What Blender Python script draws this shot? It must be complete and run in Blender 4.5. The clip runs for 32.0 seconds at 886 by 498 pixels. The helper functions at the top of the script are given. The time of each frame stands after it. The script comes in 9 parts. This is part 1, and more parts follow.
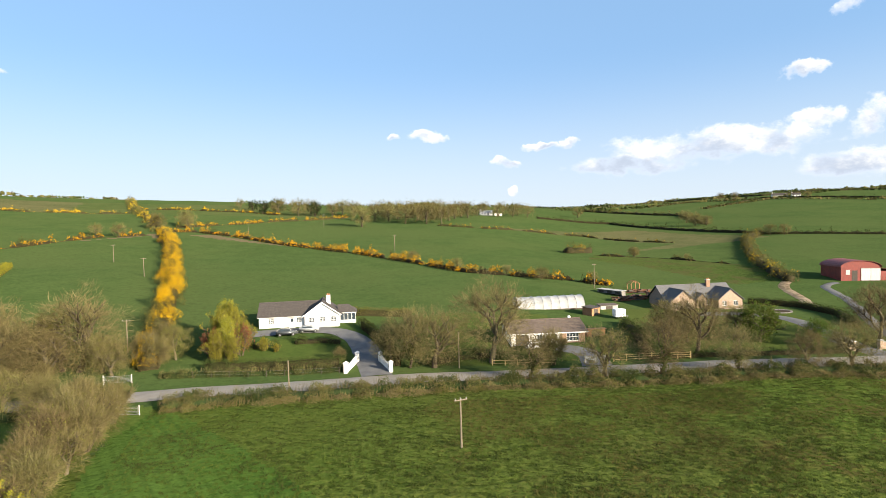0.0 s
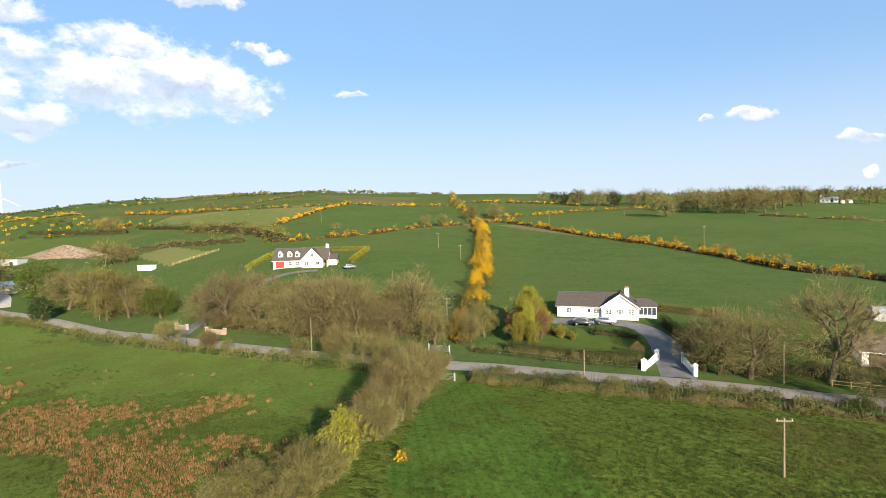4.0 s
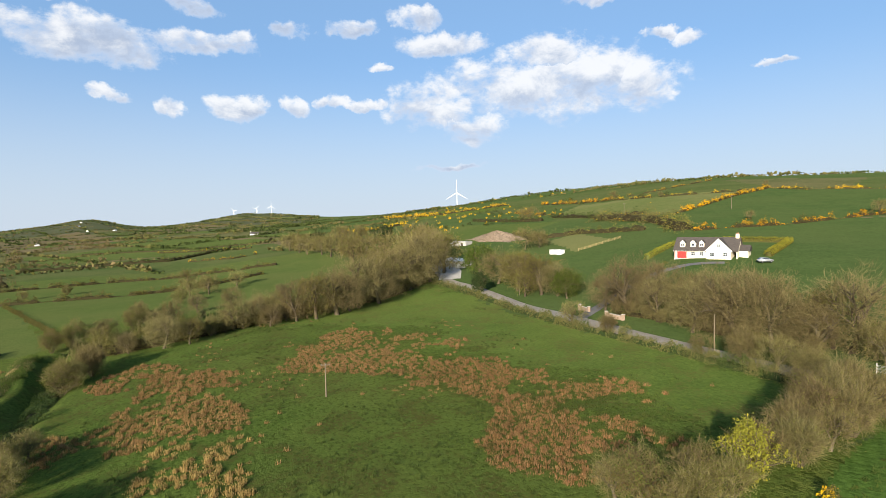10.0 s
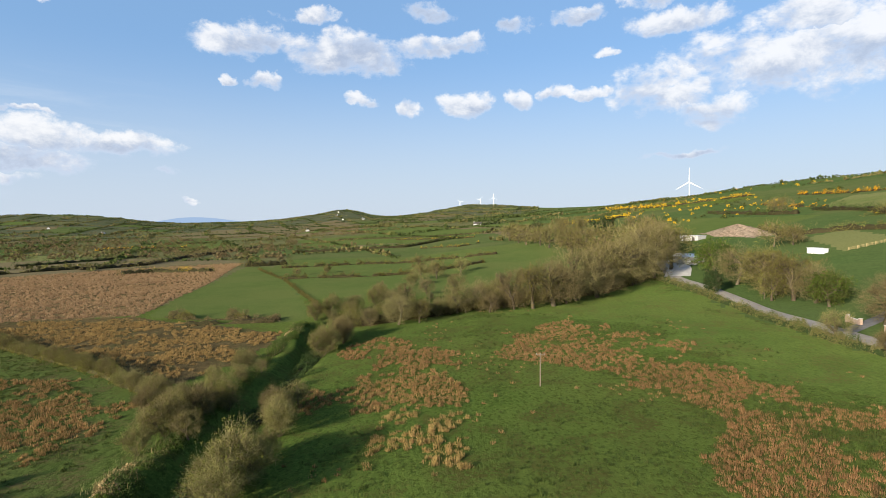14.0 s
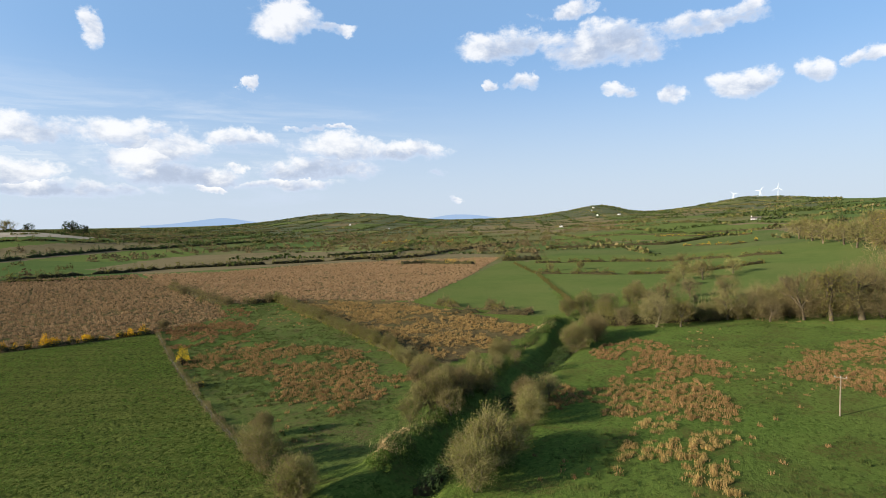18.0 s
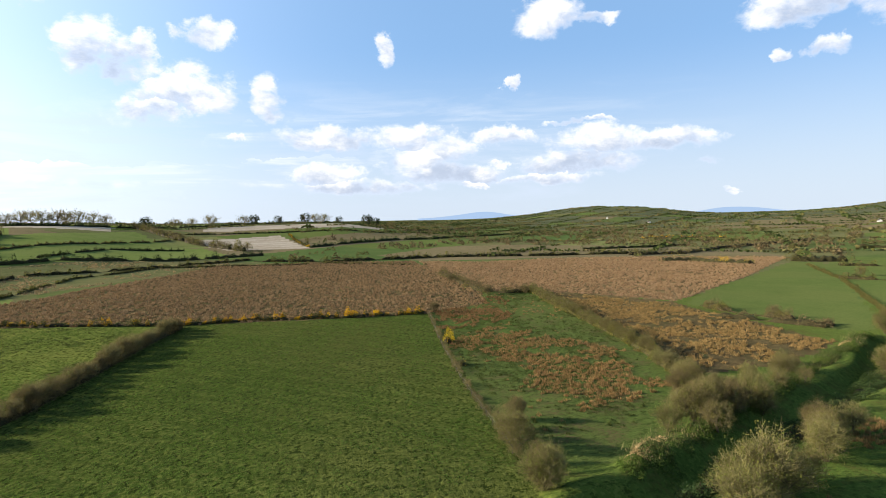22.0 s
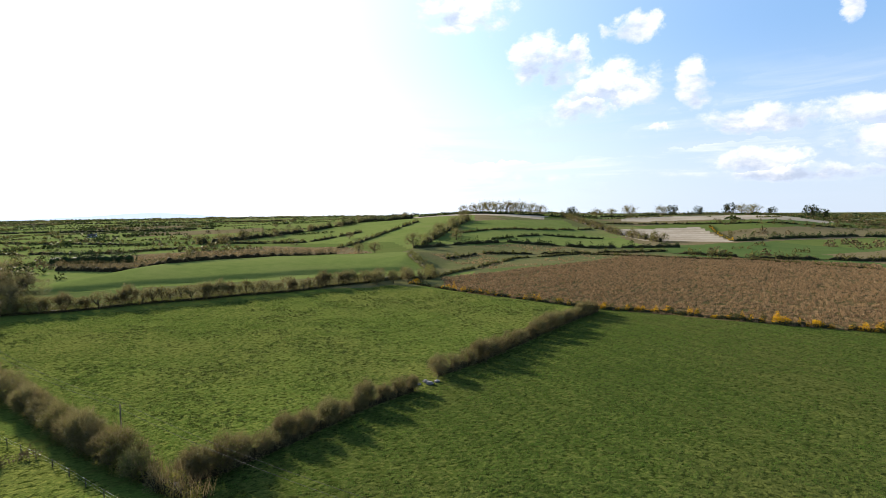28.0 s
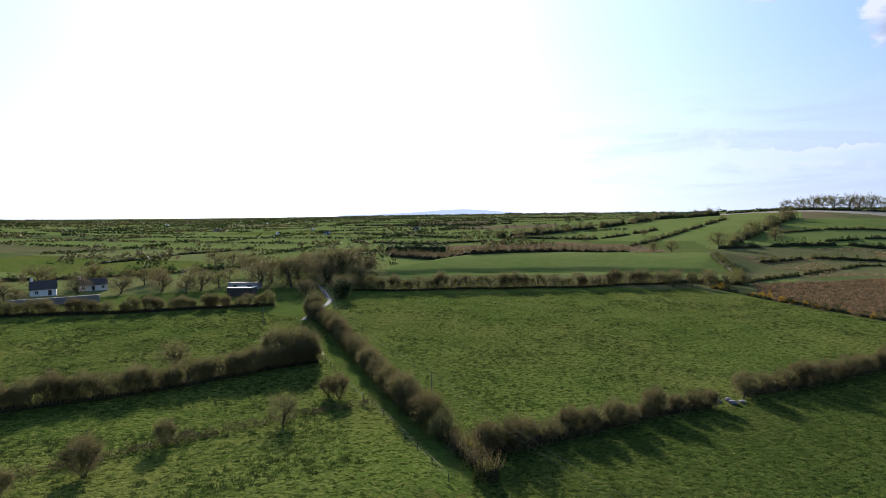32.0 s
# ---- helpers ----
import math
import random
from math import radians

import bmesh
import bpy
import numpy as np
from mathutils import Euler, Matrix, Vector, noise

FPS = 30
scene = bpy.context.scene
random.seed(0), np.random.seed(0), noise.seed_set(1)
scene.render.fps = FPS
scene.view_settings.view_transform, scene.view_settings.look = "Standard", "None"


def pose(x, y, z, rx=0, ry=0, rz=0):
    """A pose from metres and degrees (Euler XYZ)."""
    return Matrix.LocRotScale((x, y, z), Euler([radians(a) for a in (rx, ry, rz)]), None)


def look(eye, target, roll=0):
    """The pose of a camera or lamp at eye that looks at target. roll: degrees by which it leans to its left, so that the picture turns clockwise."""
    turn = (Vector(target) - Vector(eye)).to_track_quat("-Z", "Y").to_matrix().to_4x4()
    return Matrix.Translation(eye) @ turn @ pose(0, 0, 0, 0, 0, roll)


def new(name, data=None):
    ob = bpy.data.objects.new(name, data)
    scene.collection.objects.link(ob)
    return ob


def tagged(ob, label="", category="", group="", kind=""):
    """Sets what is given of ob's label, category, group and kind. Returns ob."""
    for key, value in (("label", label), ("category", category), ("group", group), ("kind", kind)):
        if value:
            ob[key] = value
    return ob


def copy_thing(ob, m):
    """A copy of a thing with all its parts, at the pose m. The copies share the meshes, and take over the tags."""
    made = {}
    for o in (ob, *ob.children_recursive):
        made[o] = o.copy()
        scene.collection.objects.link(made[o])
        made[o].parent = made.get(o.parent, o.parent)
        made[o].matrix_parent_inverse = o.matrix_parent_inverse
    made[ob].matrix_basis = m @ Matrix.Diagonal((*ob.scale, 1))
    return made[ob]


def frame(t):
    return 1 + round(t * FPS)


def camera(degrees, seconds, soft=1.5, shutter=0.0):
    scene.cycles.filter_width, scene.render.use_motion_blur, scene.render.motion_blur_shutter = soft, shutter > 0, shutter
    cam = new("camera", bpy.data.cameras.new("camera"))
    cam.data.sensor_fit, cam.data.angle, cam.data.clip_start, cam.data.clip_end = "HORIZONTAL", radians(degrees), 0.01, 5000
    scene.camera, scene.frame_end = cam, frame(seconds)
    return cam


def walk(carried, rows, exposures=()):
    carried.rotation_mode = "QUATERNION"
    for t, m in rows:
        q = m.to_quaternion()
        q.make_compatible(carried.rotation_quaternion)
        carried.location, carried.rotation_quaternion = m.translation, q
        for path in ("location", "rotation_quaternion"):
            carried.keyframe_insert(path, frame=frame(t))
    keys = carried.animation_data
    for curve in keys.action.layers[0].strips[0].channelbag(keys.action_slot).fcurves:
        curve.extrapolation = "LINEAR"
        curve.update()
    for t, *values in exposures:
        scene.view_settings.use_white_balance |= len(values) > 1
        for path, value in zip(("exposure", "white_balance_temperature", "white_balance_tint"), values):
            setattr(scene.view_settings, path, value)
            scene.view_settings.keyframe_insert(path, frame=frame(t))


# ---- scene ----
# camera: a drone that hovers 24 m over the road and turns on the spot
cam = camera(78.39, 32.0, soft=0.8)
ROWS = (
    (0.0, -2.66, -2.10, 1.59),
    (0.5, 1.60, -2.09, 1.48),
    (1.0, 5.73, -2.09, 1.48),
    (1.5, 9.59, -2.12, 1.43),
    (2.0, 13.36, -2.16, 1.40),
    (2.5, 17.07, -2.21, 1.35),
    (3.0, 20.77, -2.27, 1.28),
    (3.5, 24.52, -2.28, 1.35),
    (5.5, 38.09, -2.37, 1.21),
    (6.0, 41.34, -2.41, 1.23),
    (6.5, 44.56, -2.42, 1.24),
    (7.0, 47.73, -2.40, 1.31),
    (7.5, 51.03, -2.45, 1.22),
    (8.0, 54.49, -2.50, 1.15),
    (8.5, 58.03, -2.52, 1.18),
    (9.0, 61.62, -2.53, 1.20),
    (9.5, 65.20, -2.57, 1.16),
    (10.0, 68.63, -2.58, 1.18),
    (10.5, 71.88, -2.65, 1.09),
    (11.0, 74.68, -2.66, 1.07),
    (11.5, 77.36, -2.78, 0.93),
    (12.0, 80.06, -2.81, 1.06),
    (12.5, 82.72, -2.82, 1.05),
    (13.0, 85.43, -2.93, 0.71),
    (13.5, 88.12, -2.96, 0.86),
    (14.0, 91.42, -3.16, 0.57),
    (14.5, 94.71, -3.23, 0.68),
    (16.5, 107.86, -3.10, 1.04),
    (17.0, 111.21, -3.18, 1.00),
    (17.5, 114.45, -3.22, 0.96),
    (18.0, 117.69, -3.21, 1.08),
    (18.5, 120.89, -3.22, 1.13),
    (19.0, 124.05, -3.24, 1.05),
    (19.5, 127.28, -3.23, 1.08),
    (20.0, 130.62, -3.23, 1.06),
    (20.5, 134.00, -3.25, 0.98),
    (21.0, 137.34, -3.34, 0.96),
    (21.5, 140.76, -3.34, 0.98),
    (22.0, 144.18, -3.40, 1.13),
    (22.5, 147.47, -3.39, 1.05),
    (23.0, 150.81, -3.36, 0.78),
    (23.5, 154.31, -3.41, 0.84),
    (24.0, 157.89, -3.47, 0.80),
    (24.5, 161.52, -3.53, 0.84),
    (25.0, 165.07, -3.55, 0.84),
    (25.5, 168.68, -3.57, 0.76),
    (27.5, 182.58, -3.73, 0.67),
    (28.0, 186.16, -3.74, 0.66),
    (28.5, 189.75, -3.76, 0.63),
    (29.0, 193.42, -3.74, 0.65),
    (29.5, 197.40, -3.75, 0.65),
    (30.0, 201.25, -3.76, 0.63),
    (30.5, 204.99, -3.78, 0.63),
    (31.0, 208.67, -3.82, 0.60),
    (31.5, 212.49, -3.81, 0.54),
    (32.0, 216.22, -3.79, 0.56),
)
EXPOSURES = ((0.0, 1.84, 6700, 9), (2.0, 1.76, 6550, 9), (3.2, 1.73, 6500, 9), (5.5, 1.87, 6600, 9), (7.0, 1.92, 6600, 9), (9.0, 1.63, 6450, 9), (11.0, 1.46, 6350, 10), (13.0, 1.48, 6350, 10), (19.0, 1.56, 6350, 10), (22.0, 1.72, 6400, 10), (25.0, 1.70, 6400, 10), (28.0, 1.76, 6300, 11), (30.0, 1.58, 5950, 13), (32.0, 1.34, 5700, 15))
walk(cam, [(t, pose(0, 0, 24, 90 + pitch, roll, yaw)) for t, yaw, pitch, roll in ROWS], exposures=EXPOSURES)

# ---- daylight: a low evening sun in the south-west, a blue sky with fair-weather clouds ----
SUN_BEARING, SUN_HEIGHT = 228.0, 17.0
_b, _h = radians(SUN_BEARING), radians(SUN_HEIGHT)
TO_SUN = Vector((-math.sin(_b) * math.cos(_h), math.cos(_b) * math.cos(_h), math.sin(_h)))
sun = new("sun", bpy.data.lights.new("sun", "SUN"))
sun.data.energy, sun.data.angle, sun.data.color = 5.0, radians(0.6), (1.0, 0.87, 0.68)
sun.matrix_world = look((0, 0, 400), Vector((0, 0, 400)) - TO_SUN)


class Nodes:
    """Short hand for a node tree."""

    def __init__(self, tree):
        self.tree = tree
        tree.nodes.clear()

    def add(self, kind, inputs=None, operation=None, ease=None):
        n = self.tree.nodes.new("ShaderNode" + kind)
        if operation:
            n.operation = operation
        if ease:
            n.interpolation_type = ease
        for k, v in (inputs or {}).items():
            if isinstance(v, bpy.types.NodeSocket):
                self.tree.links.new(v, n.inputs[k])
            else:
                n.inputs[k].default_value = v
        return n

    def math(self, op, a, b=0.0, c=0.0, clamp=False):
        n = self.add("Math", {0: a, 1: b, 2: c}, operation=op)
        n.use_clamp = clamp
        return n.outputs[0]

    def dot(self, a, v):
        return self.add("VectorMath", {0: a, 1: v}, operation="DOT_PRODUCT").outputs["Value"]

    def mix(self, f, a, b, kind="MIX"):
        n = self.add("Mix")
        n.data_type, n.blend_type = "RGBA", kind
        if isinstance(f, bpy.types.NodeSocket):
            self.tree.links.new(f, n.inputs[0])
        else:
            n.inputs[0].default_value = f
        for s, v in ((n.inputs[6], a), (n.inputs[7], b)):
            if isinstance(v, bpy.types.NodeSocket):
                self.tree.links.new(v, s)
            else:
                s.default_value = (*v, 1.0) if len(v) == 3 else v
        return n.outputs[2]

    def ramp(self, f, lo, hi, kind="SMOOTHSTEP"):
        return self.add("MapRange", {"Value": f, 1: lo, 2: hi}, ease=kind).outputs[0]

    def noise(self, vec, scale, detail=3.0, rough=0.55, distort=0.0):
        return self.add("TexNoise", {"Vector": vec, "Scale": scale, "Detail": detail, "Roughness": rough, "Distortion": distort}).outputs["Fac"]


world = bpy.data.worlds.new("sky")
scene.world = world
world.use_nodes = True
N = Nodes(world.node_tree)
ray = N.add("TexCoord").outputs["Generated"]
sky = N.add("TexSky")
sky.sky_type, sky.sun_disc = "NISHITA", False
sky.sun_elevation, sky.sun_rotation = radians(SUN_HEIGHT), radians(-SUN_BEARING)
sky.air_density, sky.dust_density, sky.ozone_density, sky.altitude = 1.0, 0.2, 3.0, 50
rz = N.add("SeparateXYZ", {0: ray}).outputs[2]
# cumulus: bearing, elevation, half-width and half-height in degrees, and how far its top is in the sun
CLOUDS = (
    (-20.0, ((-1.6, 9.6, 2.5, 0.6, -0.5), (2.1, 9.6, 0.8, 0.4, 0.0), (-16.5, 8.4, 1.2, 0.5, 0.2), (-13.2, 8.2, 2.9, 0.4, 0.0), (-28.6, 7.1, 9.8, 1.8, -0.3), (-22.0, 5.8, 7.9, 1.1, -1.0), (-37.0, 8.6, 2.1, 0.8, 0.2),
             (-41.0, 8.3, 1.6, 1.6, 0.0), (-32.7, 7.6, 5.5, 1.3, -0.1), (-37.0, 12.6, 1.8, 0.6, -0.3), (-39.3, 17.1, 1.1, 0.6, 0.0), (-9.1, 6.6, 1.3, 0.5, 0.0), (-10.5, 3.9, 0.6, 0.4, 0.2), (-39.3, 4.8, 4.2, 1.3, -0.8))),
    (58.0, ((57.7, 13.7, 12.5, 3.3, 0.1), (69.6, 12.0, 5.0, 2.5, 0.1), (65.1, 9.8, 3.3, 1.8, -0.2), (48.4, 12.7, 3.4, 2.6, 0.1), (57.7, 16.7, 4.5, 1.8, 0.3), (67.8, 18.0, 4.7, 1.2, -0.1), (75.2, 15.8, 1.5, 0.5, 0.0),
            (70.9, 20.4, 2.8, 1.0, 0.0), (67.4, 5.9, 3.9, 0.4, -1.0), (51.5, 21.4, 4.3, 0.8, 0.1), (46.8, 17.4, 1.5, 0.6, 0.1), (44.6, 16.8, 1.8, 0.7, 0.2), (36.9, 13.7, 1.9, 0.4, 0.1), (76.8, 12.3, 2.7, 0.6, 0.1))),
    (98.0, ((92.5, 20.3, 2.9, 0.9, -1.2), (83.9, 19.0, 2.1, 0.9, -1.2), (77.6, 19.5, 3.0, 0.9, -0.6), (111.0, 17.0, 5.8, 1.6, 0.0), (101.2, 16.4, 7.1, 1.9, -0.4), (92.6, 17.3, 5.3, 1.0, -0.4), (112.7, 13.3, 0.9, 0.6, 0.0),
            (109.4, 13.6, 1.6, 0.9, -0.2), (100.1, 12.1, 1.9, 0.7, 0.0), (94.8, 11.3, 1.3, 0.9, 0.3), (88.8, 11.7, 3.0, 1.1, 0.0), (83.5, 11.8, 1.6, 1.0, 0.0), (79.5, 12.5, 1.9, 0.7, 0.0), (116.2, 1.9, 0.8, 0.4, 0.0), (104.5, 19.6, 3.1, 0.7, -0.1))),
    (130.0, ((133.6, 19.0, 4.3, 1.8, 0.2), (129.2, 18.6, 2.5, 0.6, 0.0), (136.9, 13.2, 0.8, 0.5, 0.0), (143.9, 6.8, 4.2, 1.9, 0.0), (137.9, 8.0, 3.8, 1.2, 0.0), (127.8, 7.4, 5.6, 1.7, 0.1), (121.9, 7.1, 4.7, 1.2, -0.3), (138.2, 5.3, 1.2, 0.5, 0.4),
             (142.7, 4.3, 6.0, 1.3, -0.9), (130.9, 5.2, 6.5, 1.4, -0.7), (133.0, 3.6, 5.3, 0.7, 0.0), (140.9, 3.2, 1.7, 0.4, 0.2), (118.0, 5.0, 1.3, 0.6, -1.1), (116.3, 2.1, 0.9, 0.4, 0.0), (129.7, 9.3, 3.8, 0.3, 0.0))),
    (163.0, ((150.0, 16.8, 1.3, 1.5, 0.2), (167.3, 17.3, 2.5, 1.5, 0.3), (172.1, 15.5, 1.2, 1.3, 0.3), (174.0, 14.0, 2.8, 1.9, -0.6), (168.8, 11.8, 4.6, 2.3, 0.2), (172.0, 10.2, 3.2, 1.4, 0.1), (161.6, 12.0, 1.8, 2.4, 0.3), (156.2, 8.1, 6.3, 1.3, -0.1),
             (156.3, 4.4, 4.0, 1.3, 0.0), (146.8, 6.0, 4.6, 1.7, 0.0), (148.0, 7.9, 6.0, 1.6, 0.1), (164.6, 8.1, 1.2, 0.5, 0.0), (152.6, 3.1, 8.2, 0.9, -0.3), (176.6, 15.0, 2.6, 2.6, 0.2), (183.7, 19.4, 5.1, 2.0, 0.2))),
)
# the sky is sampled with bearing against height, so that the billows lie flat towards the horizon
swirl = N.add("TexNoise", {"Vector": ray, "Scale": 17.0, "Detail": 5.0, "Roughness": 0.6}).outputs["Color"]
bent = N.add("VectorMath", {0: swirl, 1: (0.085, 0.085, 0.05), 2: N.add("VectorMath", {0: ray, 1: (-0.0425, -0.0425, -0.025)}, operation="ADD").outputs[0]}, operation="MULTIPLY_ADD").outputs[0]
bent_z = N.add("SeparateXYZ", {0: bent}).outputs[2]
squash = N.add("VectorMath", {0: ray, 1: (1.0, 1.0, 1.6)}, operation="MULTIPLY").outputs[0]
puff = N.noise(squash, 13.0, 9.0, 0.60, 0.25)
wisp = N.noise(squash, 46.0, 5.0, 0.62, 0.3)
rough_edge = N.math("ADD", N.math("MULTIPLY", N.math("SUBTRACT", puff, 0.5), 5.4), N.math("MULTIPLY", N.math("SUBTRACT", wisp, 0.5), 2.6))
cover, level = None, None
for facing, group in CLOUDS:
    best, rise = None, None
    for bearing, lift, wide, tall, sunny in group:
        b, e = radians(bearing), radians(lift)
        k = 1 / (math.sin(radians(wide)) * math.cos(e))
        u = N.dot(bent, (math.cos(b) * k, math.sin(b) * k, 0.0))
        t = 1 / math.sin(radians(tall))
        v = N.math("MULTIPLY_ADD", bent_z, t, -math.sin(e) * t)
        # flat below, domed above
        sag = N.math("MULTIPLY", N.math("MULTIPLY", v, v), N.math("MULTIPLY_ADD", N.math("LESS_THAN", v, 0.0), 0.35, 0.85))
        body = N.math("MULTIPLY_ADD", N.math("MULTIPLY_ADD", u, u, sag), -1.0, 1.0)
        v = N.math("ADD", v, sunny)
        if best is None:
            best, rise = body, v
        else:
            over = N.math("GREATER_THAN", body, best)
            rise = N.math("MULTIPLY_ADD", over, N.math("SUBTRACT", v, rise), rise)
            best = N.math("MAXIMUM", best, body)
    ahead = N.math("GREATER_THAN", N.dot(ray, (-math.sin(radians(facing)), math.cos(radians(facing)), 0.0)), 0.4)
    best = N.math("ADD", best, N.math("MULTIPLY_ADD", ahead, 9.0, -9.0))
    if cover is None:
        cover, level = best, rise
    else:
        over = N.math("GREATER_THAN", best, cover)
        level = N.math("MULTIPLY_ADD", over, N.math("SUBTRACT", rise, level), level)
        cover = N.math("MAXIMUM", cover, best)
dense = N.math("MULTIPLY_ADD", cover, 1.9, rough_edge)
cloud = N.math("MULTIPLY", N.math("MULTIPLY", N.ramp(dense, -0.3, 1.5), N.ramp(cover, -1.0, 0.1)), 0.96)
# streaks of thin high cloud low in the south
flat_ray = N.add("VectorMath", {0: ray, 1: (1.0, 1.0, 9.0)}, operation="MULTIPLY").outputs[0]
streak = N.noise(flat_ray, 3.2, 7.0, 0.62, 0.6)
south = N.ramp(N.dot(ray, (-math.sin(radians(165)), math.cos(radians(165)), 0.0)), 0.6, 0.95)
low = N.math("MULTIPLY", N.ramp(rz, 0.26, 0.10), N.ramp(rz, 0.005, 0.05))
thin = N.math("MULTIPLY", N.math("MULTIPLY", N.ramp(streak, 0.42, 0.66), south), N.math("MULTIPLY", low, 0.55))
# billows catch the low sun on their upper south-west sides; the bases are grey
shifted = N.add("VectorMath", {0: squash, 1: tuple(c * 0.03 for c in (TO_SUN.x, TO_SUN.y, 0.9))}, operation="ADD").outputs[0]
relief = N.math("SUBTRACT", puff, N.noise(shifted, 13.0, 9.0, 0.60, 0.25))
lit = N.ramp(N.math("ADD", N.math("MULTIPLY_ADD", level, 0.5, 0.44), N.math("MULTIPLY", relief, 2.8)), 0.0, 1.0)
thick = N.ramp(dense, 0.4, 2.4)
grey = N.mix(thick, (4.2, 4.7, 5.6), (3.0, 3.4, 4.2))
shade = N.mix(lit, grey, (6.6, 6.45, 6.3))
to_sun = N.dot(ray, tuple(TO_SUN))
halo = N.math("ADD", N.math("MULTIPLY", N.math("POWER", N.math("MAXIMUM", to_sun, 0.0), 3.6), 7.0),
              N.math("MULTIPLY", N.math("POWER", N.math("MAXIMUM", to_sun, 0.0), 60.0), 14.0))
blue = N.mix(0.65, N.mix(1.0, sky.outputs[0], (1.2, 1.2, 1.25), "MULTIPLY"), (2.0, 3.5, 5.65))
milky = N.mix(N.math("MULTIPLY", N.ramp(rz, 0.30, 0.0), 0.85), blue, (4.5, 5.05, 5.7))
haze = N.mix(1.0, milky, N.add("CombineColor", {0: halo, 1: N.math("MULTIPLY", halo, 0.98), 2: N.math("MULTIPLY", halo, 0.95)}).outputs[0], "ADD")
clouds = N.mix(N.math("MAXIMUM", cloud, thin), haze, N.mix(0.12, shade, haze, "ADD"))
back = N.add("Background", {"Color": clouds, "Strength": 0.05})
N.tree.links.new(back.outputs[0], N.add("OutputWorld").inputs[0])

# ---- the lie of the land: heights along spokes from the middle, bearing counted anticlockwise from +y ----
RADII = (0, 60, 95, 130, 190, 260, 400, 650, 1000, 1700, 3000, 5200)
SPOKES = {
    -105: (-2, -4, -5, -5, -5, -5, -5, -4, 0, 5, 8, 5),
    -75: (-2, -2, -2, -2, -1, 0, 4, 10, 20, 30, 30, 20),
    -40: (-2, 0, 0, 0.5, 3, 8, 18, 38, 66, 74, 60, 40),
    -20: (-2, 0, 0, 1.8, 5.5, 10, 18, 38, 56, 60, 50, 30),
    -5: (-2, 0, 0, 3.6, 8.5, 15.5, 31, 51, 54, 46, 40, 30),
    10: (-2, 0, 0.2, 4.6, 9.5, 17, 33, 55, 56, 50, 40, 30),
    20: (-2, 0, 0.2, 4.5, 10, 17.5, 36, 61, 62, 54, 40, 30),
    30: (-2, 0, -0.5, 3.5, 11, 19, 37, 64, 70, 60, 46, 30),
    45: (-2, -1.5, -1.5, 0.5, 11.5, 20, 38, 66, 84, 74, 50, 30),
    58: (-2, -3, -3, -2.4, 0.5, 12, 24, 46, 77, 74, 50, 30),
    67: (-2, -3.5, -3.8, -3, -1.5, 6, 18, 36, 57, 62, 44, 30),
    80: (-2, -4, -4.5, -4.5, -4, -2.5, 6, 16, 30, 54, 68, 30),
    88: (-2, -4.2, -5, -5.2, -5, -4.3, -1, 8, 20, 38, 96, 30),
    91: (-2, -4.3, -5.2, -5.6, -5.5, -5.2, -4, 4, 16, 32, 76, 30),
    95: (-2, -4.5, -5.5, -6, -6, -6, -7, 0, 11, 24, 46, 30),
    98: (-2, -4.8, -6, -6.5, -6.7, -6.8, -7.5, -2, 7, 18, 42, 32),
    101.5: (-2, -5, -6.3, -7, -7.3, -7.5, -8, -4, 3, 12, 76, 34),
    105: (-2, -5.2, -6.6, -7.4, -7.8, -8, -8.5, -6, 0, 6, 50, 32),
    108: (-2, -5.4, -6.8, -7.8, -8.3, -8.6, -9, -7, -3, 2, 28, 28),
    112: (-2, -5.6, -7.2, -8.1, -8.6, -9, -9, -8, -5, 0, 14, 20),
    118: (-2, -5.8, -7.5, -8.3, -8.8, -9, -9, -8, -6, -3, 14, 16),
    124: (-2, -6, -8, -8.5, -9, -9, -9, -8, -6, -2, 52, 20),
    130: (-2, -6, -8, -8.5, -9, -9, -9, -8, -6, -2, 57, 20),
    136: (-2, -6, -8, -8.5, -9, -9, -9, -8, -6, -3, 20, 10),
    142: (-2, -6, -8, -8.5, -9, -9, -9, -8, -6, -4, -3, 0),
    148: (-2, -6, -8, -8.5, -9, -9, -9, -7, -1, -2, -2, -2),
    155: (-2, -6, -8, -8.5, -9, -9, -8, -4, 15, 6, 0, 0),
    169: (-2, -6, -8, -8.5, -9, -8.5, -7, -2, 18, 10, 0, 0),
    183: (-2, -6, -8, -8.5, -8.8, -8, -6, 14, 24.5, 14, 0, 0),
    200: (-2, -6, -8, -8, -8.5, -8, -7, -4, 8, 18, 4, 0),
    220: (-2, -5.5, -7.5, -8, -8, -8, -8, -7, -2, 12, 10, 0),
    240: (-2, -5, -7, -7, -7, -7, -8, -8, -6, -4, -2, -2),
}


def _cubic(a, b, c, d, f):
    return b + 0.5 * f * (c - a + f * (2 * a - 5 * b + 4 * c - d + f * (3 * (b - c) + d - a)))


_BEARINGS = np.array(sorted(SPOKES), float)
_HEIGHTS = np.array([SPOKES[b] for b in sorted(SPOKES)], float)
_LOGR = np.log(np.array(RADII, float) + 40.0)


def _spoke(row, u, f):
    i0, i1, i2, i3 = (np.clip(u + k, 0, len(RADII) - 1) for k in (-1, 0, 1, 2))
    h = _HEIGHTS
    return _cubic(h[row, i0], h[row, i1], h[row, i2], h[row, i3], f)


STREAM = ((-158, -40), (-143, -37.5), (-130, -35), (-101, -34.5), (-83, -33.2), (-63, -32.5), (-51, -31), (-42, -31))


